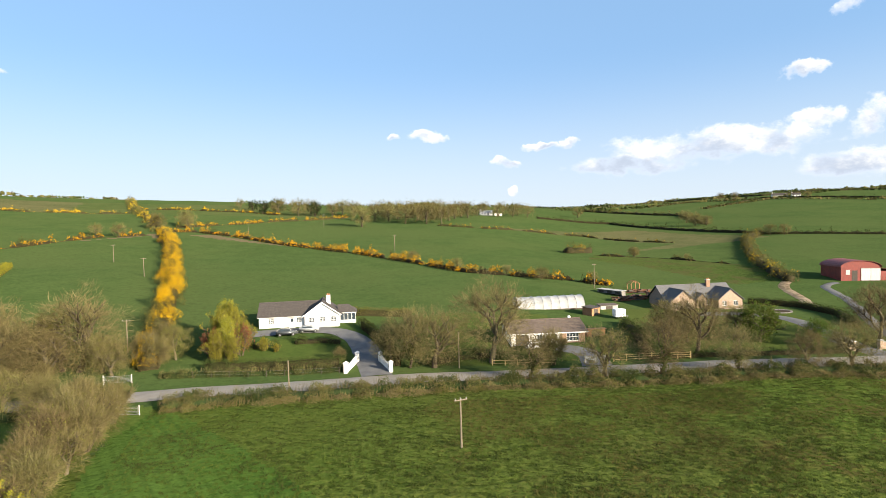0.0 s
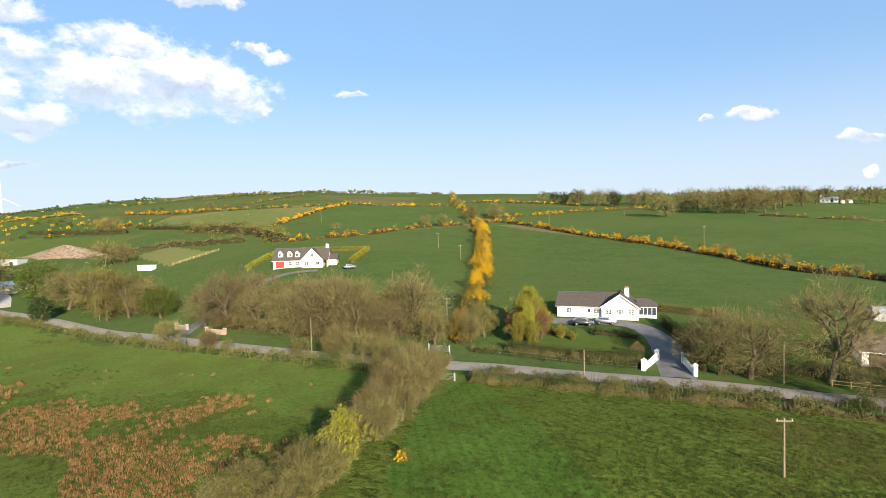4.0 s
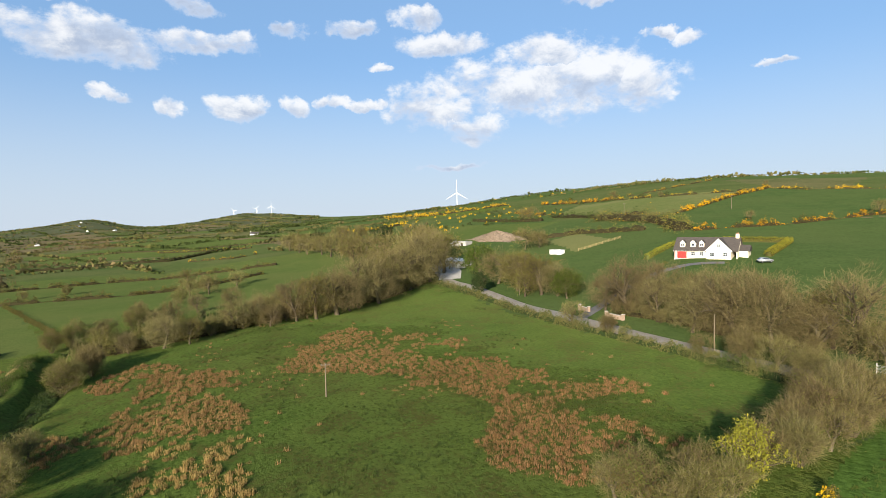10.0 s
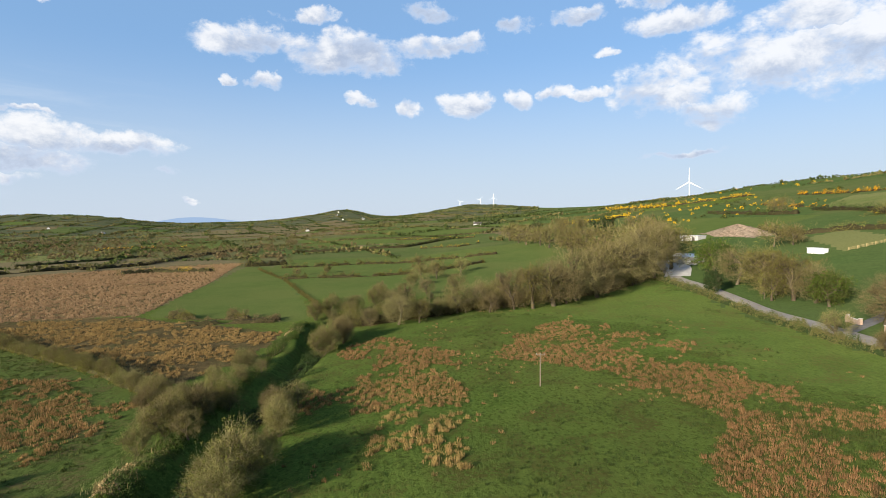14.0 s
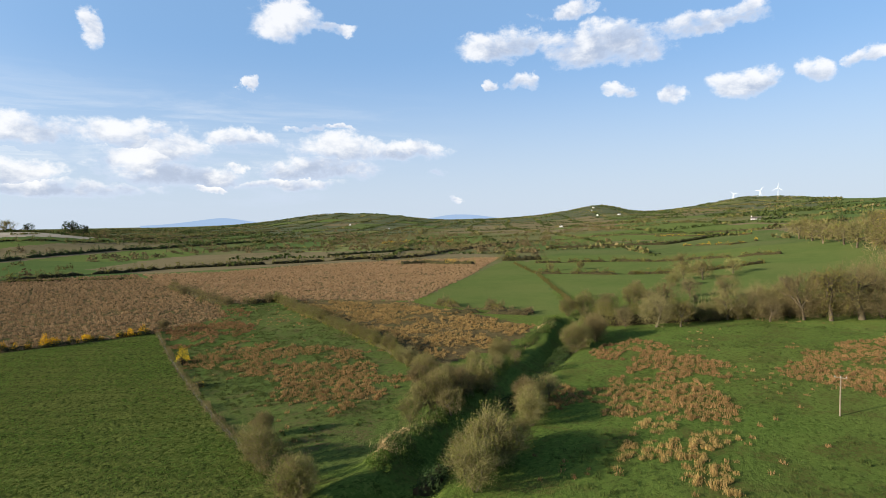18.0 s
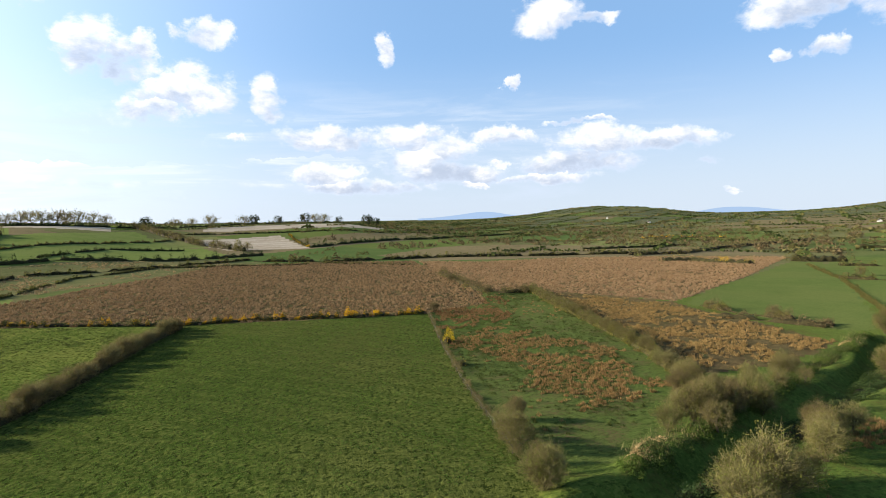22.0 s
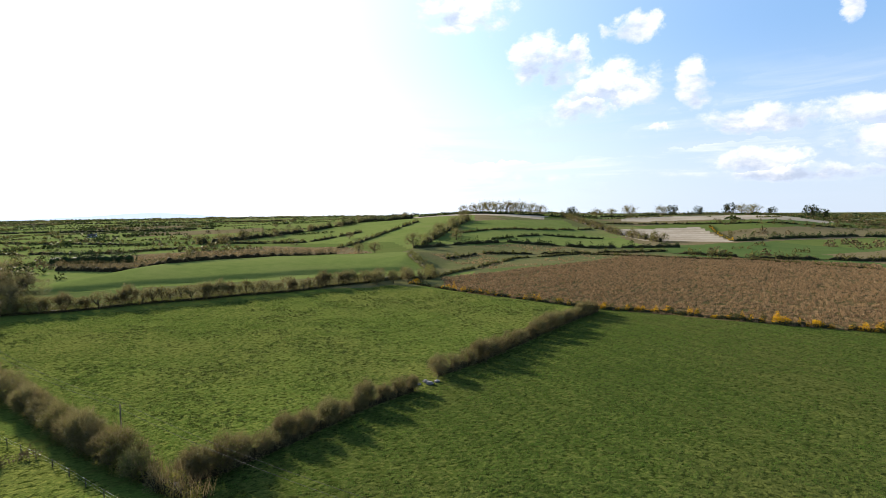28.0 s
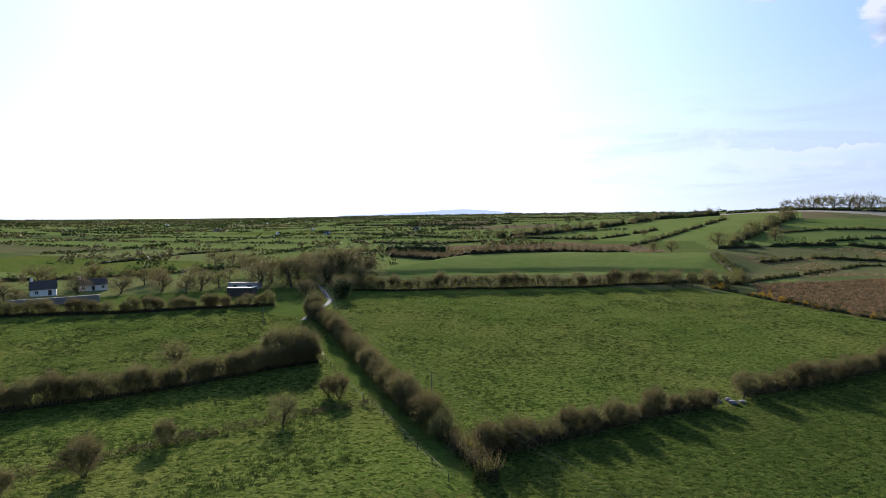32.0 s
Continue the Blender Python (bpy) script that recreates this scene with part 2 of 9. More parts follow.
def _stream(x, y):
    """Cutting of the stream, with the raised grassy bank on its south side."""
    best, side = np.full(np.shape(x), 1e9), np.zeros(np.shape(x))
    for (x0, y0), (x1, y1) in zip(STREAM, STREAM[1:]):
        dx, dy = x1 - x0, y1 - y0
        f = np.clip(((x - x0) * dx + (y - y0) * dy) / (dx * dx + dy * dy), 0, 1)
        d = np.hypot(x - x0 - f * dx, y - y0 - f * dy)
        closer = d < best
        best = np.where(closer, d, best)
        side = np.where(closer, np.sign((x - x0) * dy - (y - y0) * dx), side)
    cut = -2.0 * np.exp(-((best / 3.2) ** 4))
    bank = 1.5 * np.exp(-(((best - 6.0) / 2.4) ** 2)) * (side > 0)
    uneven = 0.75 + 0.25 * np.sin(x / 5.3) * np.sin(y / 3.7 + x / 9.0)
    return (cut + bank) * uneven


BANK = ((206, -184), (165, -234), (124, -264), (101, -277), (56, -296), (36, -306))


def _bank(x, y):
    """A green terrace in the south whose steep edge faces the pastures."""
    best, rise = np.full(np.shape(x), 1e9), np.zeros(np.shape(x))
    for (x0, y0), (x1, y1) in zip(BANK, BANK[1:]):
        dx, dy = x1 - x0, y1 - y0
        f = np.clip(((x - x0) * dx + (y - y0) * dy) / (dx * dx + dy * dy), 0, 1)
        px, py = x - x0 - f * dx, y - y0 - f * dy
        d = np.hypot(px, py)
        closer = d < best
        best = np.where(closer, d, best)
        rise = np.where(closer & (px * dy - py * dx < 0), d, np.where(closer, 0.0, rise))
    up, foot = np.clip(rise / 55.0, 0, 1), np.clip(rise / 6.0, 0, 1)
    back = np.clip((120.0 - rise) / 50.0, 0, 1)
    end = np.clip((x - 34.0) / 26.0, 0, 1) * np.clip((215.0 - x) / 20.0, 0, 1)
    return (3.4 * up * (2 - up) + 1.3 * foot * foot * (3 - 2 * foot)) * back * back * (3 - 2 * back) * end


def height(x, y):
    """Height of the ground at x, y (numbers or arrays)."""
    x, y = np.asarray(x, float), np.asarray(y, float)
    r = np.hypot(x, y)
    az = (np.degrees(np.arctan2(-x, y)) + 105.0) % 360.0 - 105.0
    lr = np.log(np.minimum(r, 5190.0) + 40.0)
    u = np.clip(np.searchsorted(_LOGR, lr, side="right") - 1, 0, len(RADII) - 2)
    f = (lr - _LOGR[u]) / (_LOGR[u + 1] - _LOGR[u])
    n = len(_BEARINGS)
    k = np.searchsorted(_BEARINGS, az, side="right") - 1
    b0 = _BEARINGS[k]
    b1 = np.where(k + 1 < n, _BEARINGS[(k + 1) % n], _BEARINGS[0] + 360.0)
    g = (az - b0) / (b1 - b0)
    z = _cubic(_spoke((k - 1) % n, u, f), _spoke(k, u, f), _spoke((k + 1) % n, u, f), _spoke((k + 2) % n, u, f), g)
    roll = 0.25 * np.sin(x / 23.0 + 1.3) * np.sin(y / 19.0) + 0.12 * np.sin(x / 7.3 + y / 11.0)
    return z + _stream(x, y) + _bank(x, y) + roll * np.clip((r - 40) / 60.0, 0, 1)


# ---- materials ----
TONE = 0.70


def toned(c, k=TONE):
    return tuple(v * k for v in c)


def material(name):
    m = bpy.data.materials.new(name)
    m.use_nodes = True
    return m, Nodes(m.node_tree)


def finish(n, shader):
    n.tree.links.new(shader, n.add("OutputMaterial").inputs[0])


def grass(name, low, mid, high, coarse=0.02, patch=0.16, blade=1.6, relief=0.5, soil=None, rows=None, mottle=0.45, lay=(0.0, 0.7), drift=None):
    """Turf: three greens mixed by noise at three sizes, with fine relief; soil: a bare colour that shows through; rows:
    bearing and spacing of worked lines; mottle: strength of the flecks, of which the dark ones are painted shade.
    """
    low, mid, high, soil = toned(low), toned(mid), toned(high), toned(soil) if soil else None
    m, n = material(name)
    at = n.add("NewGeometry").outputs["Position"]
    big, mid_n = n.noise(at, coarse, 3.0), n.noise(at, patch, 4.0, 0.6)
    fine = n.noise(at, blade, 4.0, 0.65)
    ca, sa = math.cos(radians(lay[0])), math.sin(radians(lay[0]))
    stretched = n.add("CombineXYZ", {0: n.math("MULTIPLY", n.dot(at, (ca, sa, 0)), lay[1]), 1: n.dot(at, (-sa, ca, 0)), 2: 0.0}).outputs[0]
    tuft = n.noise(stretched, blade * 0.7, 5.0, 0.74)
    col = n.mix(n.ramp(mid_n, 0.35, 0.66), low, mid)
    col = n.mix(n.math("MULTIPLY", n.ramp(big, 0.38, 0.64), 0.75), col, high)
    # dark specks put the shade between tufts into the colour
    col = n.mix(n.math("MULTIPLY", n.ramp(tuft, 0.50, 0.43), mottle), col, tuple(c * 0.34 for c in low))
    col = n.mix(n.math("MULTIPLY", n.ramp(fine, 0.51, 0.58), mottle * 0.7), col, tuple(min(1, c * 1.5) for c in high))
    if soil:
        bare = n.noise(at, patch * 0.8, 5.0, 0.65, 0.6)
        amount = n.math("MULTIPLY", n.ramp(bare, 0.46, 0.66), 0.8)
        if drift:
            amount = n.math("MULTIPLY", amount, n.ramp(n.dot(at, (1.0, -0.3, 0)), *drift))
        amount = n.math("MULTIPLY", amount, n.ramp(fine, 0.40, 0.54))
        col = n.mix(amount, col, soil)
    if rows:
        a, gap = radians(rows[0]), rows[1]
        u = n.math("ADD", n.math("MULTIPLY", n.dot(at, (math.cos(a), math.sin(a), 0)), 2 * math.pi / gap), n.math("MULTIPLY", mid_n, 3.0))
        col = n.mix(n.math("MULTIPLY", n.ramp(n.math("SINE", u), 0.2, 0.9), 0.3), col, tuple(c * 0.6 for c in low))
    h = n.math("ADD", n.math("MULTIPLY", fine, 0.6), tuft)
    bump = n.add("Bump", {"Height": h, "Strength": min(1.0, relief), "Distance": 0.5 * relief + 0.1})
    p = n.add("BsdfPrincipled", {"Base Color": col, "Roughness": 0.9, "Normal": bump.outputs[0]})
    p.inputs["Specular IOR Level"].default_value = 0.0
    p.inputs["Sheen Weight"].default_value, p.inputs["Sheen Roughness"].default_value = 0.015, 0.6
    p.inputs["Sheen Tint"].default_value = (0.75, 1.0, 0.45, 1.0)
    finish(n, p.outputs[0])
    return m


def leafy(name, colours, glow=0.25, rough=0.65):
    """Leaves, twigs or blossom: each piece takes its own tone from the list."""
    m, n = material(name)
    geo = n.add("NewGeometry")
    ramp = n.add("ValToRGB", {0: geo.outputs["Random Per Island"]})
    e = ramp.color_ramp.elements
    while len(e) < len(colours):
        e.new(0.5)
    for i, c in enumerate(colours):
        e[i].position, e[i].color = i / max(1, len(colours) - 1), (*toned(c, 0.72), 1)
    tone = n.noise(geo.outputs["Position"], 0.22, 2.0)
    col = n.mix(n.ramp(tone, 0.3, 0.7), ramp.outputs[0], n.mix(0.3, ramp.outputs[0], (0.03, 0.03, 0.012), "MIX"))
    each = n.add("ObjectInfo").outputs["Random"]
    hsv = n.add("HueSaturation", {"Color": col, "Hue": n.math("ADD", 0.485, n.math("MULTIPLY", each, 0.03)), "Value": n.math("ADD", 0.82, n.math("MULTIPLY", each, 0.36))})
    p = n.add("BsdfPrincipled", {"Base Color": hsv.outputs[0], "Roughness": rough})
    p.inputs["Specular IOR Level"].default_value = 0.02
    t = n.add("BsdfTranslucent", {"Color": hsv.outputs[0]})
    finish(n, n.add("MixShader", {0: glow, 1: p.outputs[0], 2: t.outputs[0]}).outputs[0])
    return m


def solid(name, a, b=None, scale=1.5, rough=0.8, metal=0.0, relief=0.15, grain=25.0, streak=None, spec=0.4, dirt=None):
    """A built surface: two tones mixed by noise, fine grain and relief; streak: stretch of the noise per axis; dirt: a stain's colour."""
    m, n = material(name)
    at = n.add("TexCoord").outputs["Object"]
    if streak:
        at = n.add("VectorMath", {0: at, 1: streak}, operation="MULTIPLY").outputs[0]
    b = b or tuple(c * 0.8 for c in a)
    a, b = toned(a, 0.76), toned(b, 0.76)
    f, g = n.noise(at, scale, 5.0, 0.6), n.noise(at, grain, 3.0, 0.6)
    col = n.mix(n.ramp(f, 0.35, 0.68), a, b)
    if dirt:
        col = n.mix(n.math("MULTIPLY", n.ramp(n.noise(at, scale * 2.3, 6.0, 0.7, 0.8), 0.52, 0.72), 0.55), col, dirt)
    bump = n.add("Bump", {"Height": g, "Strength": relief, "Distance": 0.02})
    each = n.add("ObjectInfo").outputs["Random"]
    hsv = n.add("HueSaturation", {"Color": col, "Value": n.math("ADD", 0.93, n.math("MULTIPLY", each, 0.14))})
    p = n.add("BsdfPrincipled", {"Base Color": hsv.outputs[0], "Roughness": n.math("ADD", rough - 0.08, n.math("MULTIPLY", g, 0.16)), "Metallic": metal, "Normal": bump.outputs[0]})
    p.inputs["Specular IOR Level"].default_value = spec
    finish(n, p.outputs[0])
    return m


def glazing(name, tint=(0.03, 0.04, 0.05)):
    m, n = material(name)
    p = n.add("BsdfPrincipled", {"Base Color": (*tint, 1), "Roughness": 0.06})
    p.inputs["Specular IOR Level"].default_value = 0.9
    finish(n, p.outputs[0])
    return m


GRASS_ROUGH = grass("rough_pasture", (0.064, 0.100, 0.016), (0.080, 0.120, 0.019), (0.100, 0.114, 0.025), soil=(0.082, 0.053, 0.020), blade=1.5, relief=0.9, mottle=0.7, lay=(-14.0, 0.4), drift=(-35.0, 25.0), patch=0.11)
GRASS_RUSH = grass("wet_meadow", (0.056, 0.090, 0.016), (0.070, 0.110, 0.019), (0.087, 0.112, 0.023), soil=(0.066, 0.059, 0.017), blade=2.0, relief=0.6, mottle=0.5)
GRASS_FRESH = grass("fresh_meadow", (0.076, 0.118, 0.022), (0.094, 0.140, 0.027), (0.112, 0.145, 0.031), soil=(0.103, 0.088, 0.027), blade=2.0, relief=0.6, mottle=0.3)
GRASS_LUSH = grass("lush_meadow", (0.064, 0.092, 0.022), (0.076, 0.105, 0.025), (0.091, 0.108, 0.030), relief=0.12, mottle=0.22)
GRASS_HILL = grass("hill_pasture", (0.044, 0.076, 0.021), (0.053, 0.088, 0.025), (0.066, 0.092, 0.028), relief=0.3, mottle=0.22, blade=1.3)
GRASS_HILL_B = grass("hill_pasture_dry", (0.052, 0.078, 0.022), (0.066, 0.090, 0.026), (0.088, 0.096, 0.035), relief=0.12, mottle=0.22, blade=1.3)
GRASS_PALE = grass("pale_pasture", (0.101, 0.124, 0.037), (0.126, 0.140, 0.045), (0.151, 0.148, 0.058), relief=0.12, mottle=0.2)
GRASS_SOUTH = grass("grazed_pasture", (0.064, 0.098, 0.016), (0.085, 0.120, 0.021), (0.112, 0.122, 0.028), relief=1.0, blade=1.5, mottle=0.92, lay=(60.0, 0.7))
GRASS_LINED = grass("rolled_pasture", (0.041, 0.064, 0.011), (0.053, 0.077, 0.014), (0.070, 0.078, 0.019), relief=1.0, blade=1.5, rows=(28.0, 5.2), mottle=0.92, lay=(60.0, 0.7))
GRASS_LAWN = grass("lawn", (0.049, 0.077, 0.016), (0.065, 0.093, 0.020), (0.082, 0.093, 0.026), blade=2.5, relief=0.15, mottle=0.2)
GRASS_TRACK = grass("wheel_worn_grass", (0.051, 0.106, 0.016), (0.069, 0.133, 0.020), (0.083, 0.133, 0.026), blade=1.9, relief=0.6, mottle=0.45, rows=(35.6, 1.5))
MOOR_GREEN = grass("rushy_grass", (0.045, 0.074, 0.015), (0.058, 0.091, 0.019), (0.073, 0.090, 0.024), relief=0.6, mottle=0.5, soil=(0.085, 0.060, 0.030))
# dull grey-green turf: the haze of distance put into its colour
HAZE_DULLED = grass("far_haze_dulled_grass", (0.050, 0.058, 0.034), (0.064, 0.070, 0.042), (0.080, 0.078, 0.050), relief=0.12, mottle=0.3)
GRASS_BRIGHT = grass("bright_pasture", (0.098, 0.132, 0.032), (0.118, 0.152, 0.038), (0.135, 0.157, 0.047), relief=0.2, mottle=0.2)
BOG_BROWN = grass("rush_bog", (0.075, 0.052, 0.026), (0.095, 0.064, 0.031), (0.115, 0.080, 0.038), blade=0.8, relief=1.0, soil=(0.050, 0.058, 0.020))
BOG_TAN = grass("reed_bog", (0.130, 0.086, 0.040), (0.165, 0.110, 0.052), (0.195, 0.135, 0.066), blade=0.8, relief=1.0, soil=(0.085, 0.062, 0.026))
STUBBLE = grass("pale_stubble", (0.272, 0.223, 0.178), (0.340, 0.281, 0.230), (0.378, 0.324, 0.267), blade=0.5, relief=0.3, rows=(80.0, 24.0), mottle=0.2)
FAR_DARK = grass("rough_grazing", (0.070, 0.078, 0.030), (0.092, 0.094, 0.040), (0.122, 0.106, 0.050), relief=0.12, mottle=0.3)
FAR_BROWN = grass("moorland", (0.109, 0.081, 0.046), (0.136, 0.100, 0.060), (0.149, 0.113, 0.067), relief=0.12, mottle=0.3)
MUD = grass("bare_earth", (0.168, 0.120, 0.082), (0.235, 0.172, 0.124), (0.302, 0.232, 0.173), blade=0.9, relief=0.6)

ASPHALT = solid("worn_asphalt", (0.23, 0.21, 0.185), (0.29, 0.265, 0.235), scale=0.35, rough=0.85, grain=14, spec=0.1, dirt=(0.15, 0.14, 0.12))
GRAVEL = solid("grey_gravel", (0.115, 0.115, 0.119), (0.151, 0.148, 0.148), scale=0.5, rough=0.9, grain=10, relief=0.4, spec=0.05)
CONCRETE = solid("pale_concrete", (0.42, 0.41, 0.39), (0.34, 0.33, 0.31), scale=0.6, rough=0.85, dirt=(0.25, 0.24, 0.21))
WHITE_WALL = solid("white_render", (0.80, 0.79, 0.76), (0.74, 0.73, 0.70), scale=0.8, rough=0.85, grain=40, dirt=(0.62, 0.61, 0.57))
CREAM_WALL = solid("cream_render", (0.74, 0.66, 0.50), (0.68, 0.60, 0.46), scale=0.8, rough=0.85, grain=40)
STONE_WALL = solid("buff_stone", (0.35, 0.255, 0.19), (0.26, 0.185, 0.14), scale=2.4, rough=0.9, grain=12, relief=0.5)
BRICK = solid("brown_brick", (0.22, 0.135, 0.09), (0.30, 0.19, 0.13), scale=5, rough=0.9, grain=20, relief=0.4)
SLATE = solid("dark_slate", (0.06, 0.052, 0.048), (0.085, 0.074, 0.066), scale=3, rough=0.85, grain=20, spec=0.15)
SLATE_BLUE = solid("grey_slate", (0.10, 0.10, 0.105), (0.135, 0.13, 0.13), scale=3, rough=0.8, grain=20, spec=0.2)
TILE_BROWN = solid("weathered_brown_tile", (0.096, 0.068, 0.053), (0.136, 0.100, 0.075), scale=1.6, rough=0.85, grain=18, dirt=(0.072, 0.080, 0.044))
WHITE_PAINT = solid("white_paint", (0.82, 0.82, 0.80), (0.76, 0.76, 0.74), rough=0.45, relief=0.03)
RED_PAINT = solid("red_paint", (0.55, 0.02, 0.015), (0.45, 0.015, 0.012), rough=0.5, relief=0.05)
RED_TIN = solid("rusty_red_tin", (0.234, 0.033, 0.023), (0.156, 0.026, 0.019), scale=0.7, rough=0.6, streak=(6, 1, 1), dirt=(0.104, 0.039, 0.026))
GREY_TIN = solid("galvanised_tin", (0.55, 0.56, 0.57), (0.46, 0.47, 0.48), scale=0.7, rough=0.4, metal=0.3, streak=(5, 1, 1))
DARK_TIMBER = solid("dark_timber", (0.045, 0.035, 0.028), (0.07, 0.055, 0.042), rough=0.8, streak=(8, 8, 1))
POLE_WOOD = solid("weathered_pole_wood", (0.20, 0.165, 0.115), (0.14, 0.115, 0.08), scale=3, rough=0.9, streak=(6, 6, 1), spec=0.2)
FENCE_WOOD = solid("yellowed_fence_timber", (0.40, 0.30, 0.13), (0.32, 0.24, 0.11), scale=2, rough=0.85, streak=(1, 6, 6))
SHED_WOOD = solid("orange_brown_timber", (0.36, 0.17, 0.08), (0.28, 0.13, 0.06), scale=2, rough=0.85, streak=(6, 6, 1))
STEEL = solid("galvanised_steel", (0.364, 0.371, 0.371), (0.294, 0.301, 0.301), rough=0.4, metal=0.6)
FILM = solid("milky_plastic_film", (0.331, 0.331, 0.324), (0.259, 0.263, 0.259), scale=0.8, rough=0.35, relief=0.1)
CAR_SILVER = solid("silver_car_paint", (0.5, 0.52, 0.54), (0.47, 0.49, 0.51), rough=0.25, metal=0.5, relief=0.0)
CAR_GREY = solid("dark_grey_car_paint", (0.09, 0.10, 0.11), (0.08, 0.09, 0.10), rough=0.25, metal=0.4, relief=0.0)
CAR_WHITE = solid("white_car_paint", (0.8, 0.8, 0.8), (0.76, 0.76, 0.76), rough=0.25, relief=0.0)
RUBBER = solid("black_rubber", (0.02, 0.02, 0.02), rough=0.8)
GLASS = glazing("dark_window_glass")
TURBINE_WHITE = solid("turbine_white", (0.646, 0.688, 0.710), rough=0.4, relief=0.0)
TERRACOTTA = solid("terracotta", (0.42, 0.17, 0.09), (0.36, 0.14, 0.08), rough=0.8)
LOG_WOOD = solid("red_brown_log", (0.16, 0.075, 0.045), (0.10, 0.052, 0.034), scale=4, rough=0.9, spec=0.1)
DARK_SOIL = solid("dark_dug_soil", (0.05, 0.036, 0.026), (0.075, 0.055, 0.04), scale=3, rough=0.95, grain=9, relief=0.6, spec=0.05)
ROCK = solid("grey_rock", (0.204, 0.186, 0.174), (0.156, 0.144, 0.132), scale=1.5, rough=0.9, relief=0.6, grain=6)


def haze_glow(name, colour):
    """A distance seen only as air: its haze is painted as an even glow."""
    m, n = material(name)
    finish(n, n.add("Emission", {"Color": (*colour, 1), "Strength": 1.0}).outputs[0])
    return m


# haze of the distance, put into the hills as emitted colour
HAZE_BLUE = haze_glow("painted_haze_blue_upland", (0.135, 0.185, 0.26))
HAZE_PALE = haze_glow("painted_haze_pale_upland", (0.24, 0.28, 0.33))

BARK = leafy("grey_brown_bark", ((0.085, 0.068, 0.046), (0.128, 0.104, 0.072)), glow=0.0, rough=0.9)
TWIG = leafy("bare_brown_twigs", ((0.085, 0.068, 0.036), (0.205, 0.165, 0.076), (0.300, 0.242, 0.114), (0.200, 0.176, 0.072), (0.125, 0.100, 0.046)), glow=0.3)
BUD = leafy("opening_buds", ((0.229, 0.184, 0.066), (0.286, 0.229, 0.085), (0.229, 0.221, 0.066), (0.320, 0.248, 0.103)), glow=0.25)
LEAF_OLIVE = leafy("olive_spring_leaf", ((0.136, 0.145, 0.028), (0.182, 0.182, 0.039), (0.237, 0.219, 0.051), (0.128, 0.119, 0.039)), glow=0.3)
LEAF_WILLOW = leafy("willow_spring_leaf", ((0.11, 0.13, 0.026), (0.16, 0.175, 0.036), (0.20, 0.20, 0.05), (0.13, 0.12, 0.035)), glow=0.3)
LEAF_GREEN = leafy("fresh_green_leaf", ((0.060, 0.111, 0.018), (0.093, 0.153, 0.022), (0.136, 0.187, 0.031)), glow=0.35)
LEAF_YELLOW = leafy("yellow_green_leaf", ((0.196, 0.196, 0.025), (0.304, 0.269, 0.030), (0.244, 0.244, 0.036)), glow=0.3)
LEAF_DARK = leafy("dark_evergreen_leaf", ((0.018, 0.032, 0.012), (0.030, 0.050, 0.016), (0.045, 0.065, 0.021)), glow=0.12)
LEAF_IVY = leafy("ivy_leaf", ((0.038, 0.060, 0.016), (0.060, 0.085, 0.022), (0.085, 0.106, 0.031)), glow=0.15)
LEAF_RED = leafy("coppery_leaf", ((0.187, 0.060, 0.031), (0.255, 0.093, 0.053), (0.221, 0.128, 0.053)), glow=0.25)
HEDGE_LEAF = leafy("hedge_leaf", ((0.111, 0.111, 0.035), (0.162, 0.140, 0.053), (0.119, 0.140, 0.035), (0.212, 0.162, 0.079)), glow=0.2)
HEDGE_TWIG = leafy("hedge_twig", ((0.153, 0.119, 0.057), (0.204, 0.157, 0.074), (0.140, 0.123, 0.048), (0.238, 0.183, 0.092)), glow=0.1)
# near-black stems: the shade inside a hedge is put into their colour
HEDGE_CORE = leafy("hedge_stems_painted_shade", ((0.032, 0.028, 0.013), (0.043, 0.036, 0.018)), glow=0.0)
GORSE_GREEN = leafy("gorse_spine", ((0.051, 0.064, 0.018), (0.085, 0.093, 0.026), (0.119, 0.106, 0.031)), glow=0.1)
GORSE_BLOOM = leafy("gorse_blossom", ((0.68, 0.380, 0.008), (0.85, 0.520, 0.014), (0.58, 0.300, 0.008)), glow=0.2)
RUSH_BLADE = leafy("withered_rush", ((0.23, 0.132, 0.048), (0.33, 0.198, 0.078), (0.45, 0.290, 0.130), (0.13, 0.098, 0.034), (0.28, 0.162, 0.062)), glow=0.25)
RUSH_TAN = leafy("withered_reed", ((0.33, 0.222, 0.105), (0.45, 0.315, 0.160), (0.57, 0.415, 0.225)), glow=0.25)
RUSH_DARK = leafy("dark_rush", ((0.29, 0.185, 0.095), (0.42, 0.278, 0.150), (0.17, 0.120, 0.056), (0.53, 0.365, 0.210)), glow=0.2)
GRASS_BLADE = leafy("grass_tuft", ((0.066, 0.110, 0.018), (0.092, 0.142, 0.024), (0.122, 0.148, 0.033)), glow=0.35)
GRASS_DARK = leafy("dark_rush_green", ((0.041, 0.067, 0.015), (0.062, 0.090, 0.021), (0.082, 0.094, 0.024)), glow=0.25)
GRASS_DRY = leafy("dry_grass_tuft", ((0.129, 0.113, 0.031), (0.172, 0.147, 0.048), (0.095, 0.116, 0.026)), glow=0.3)
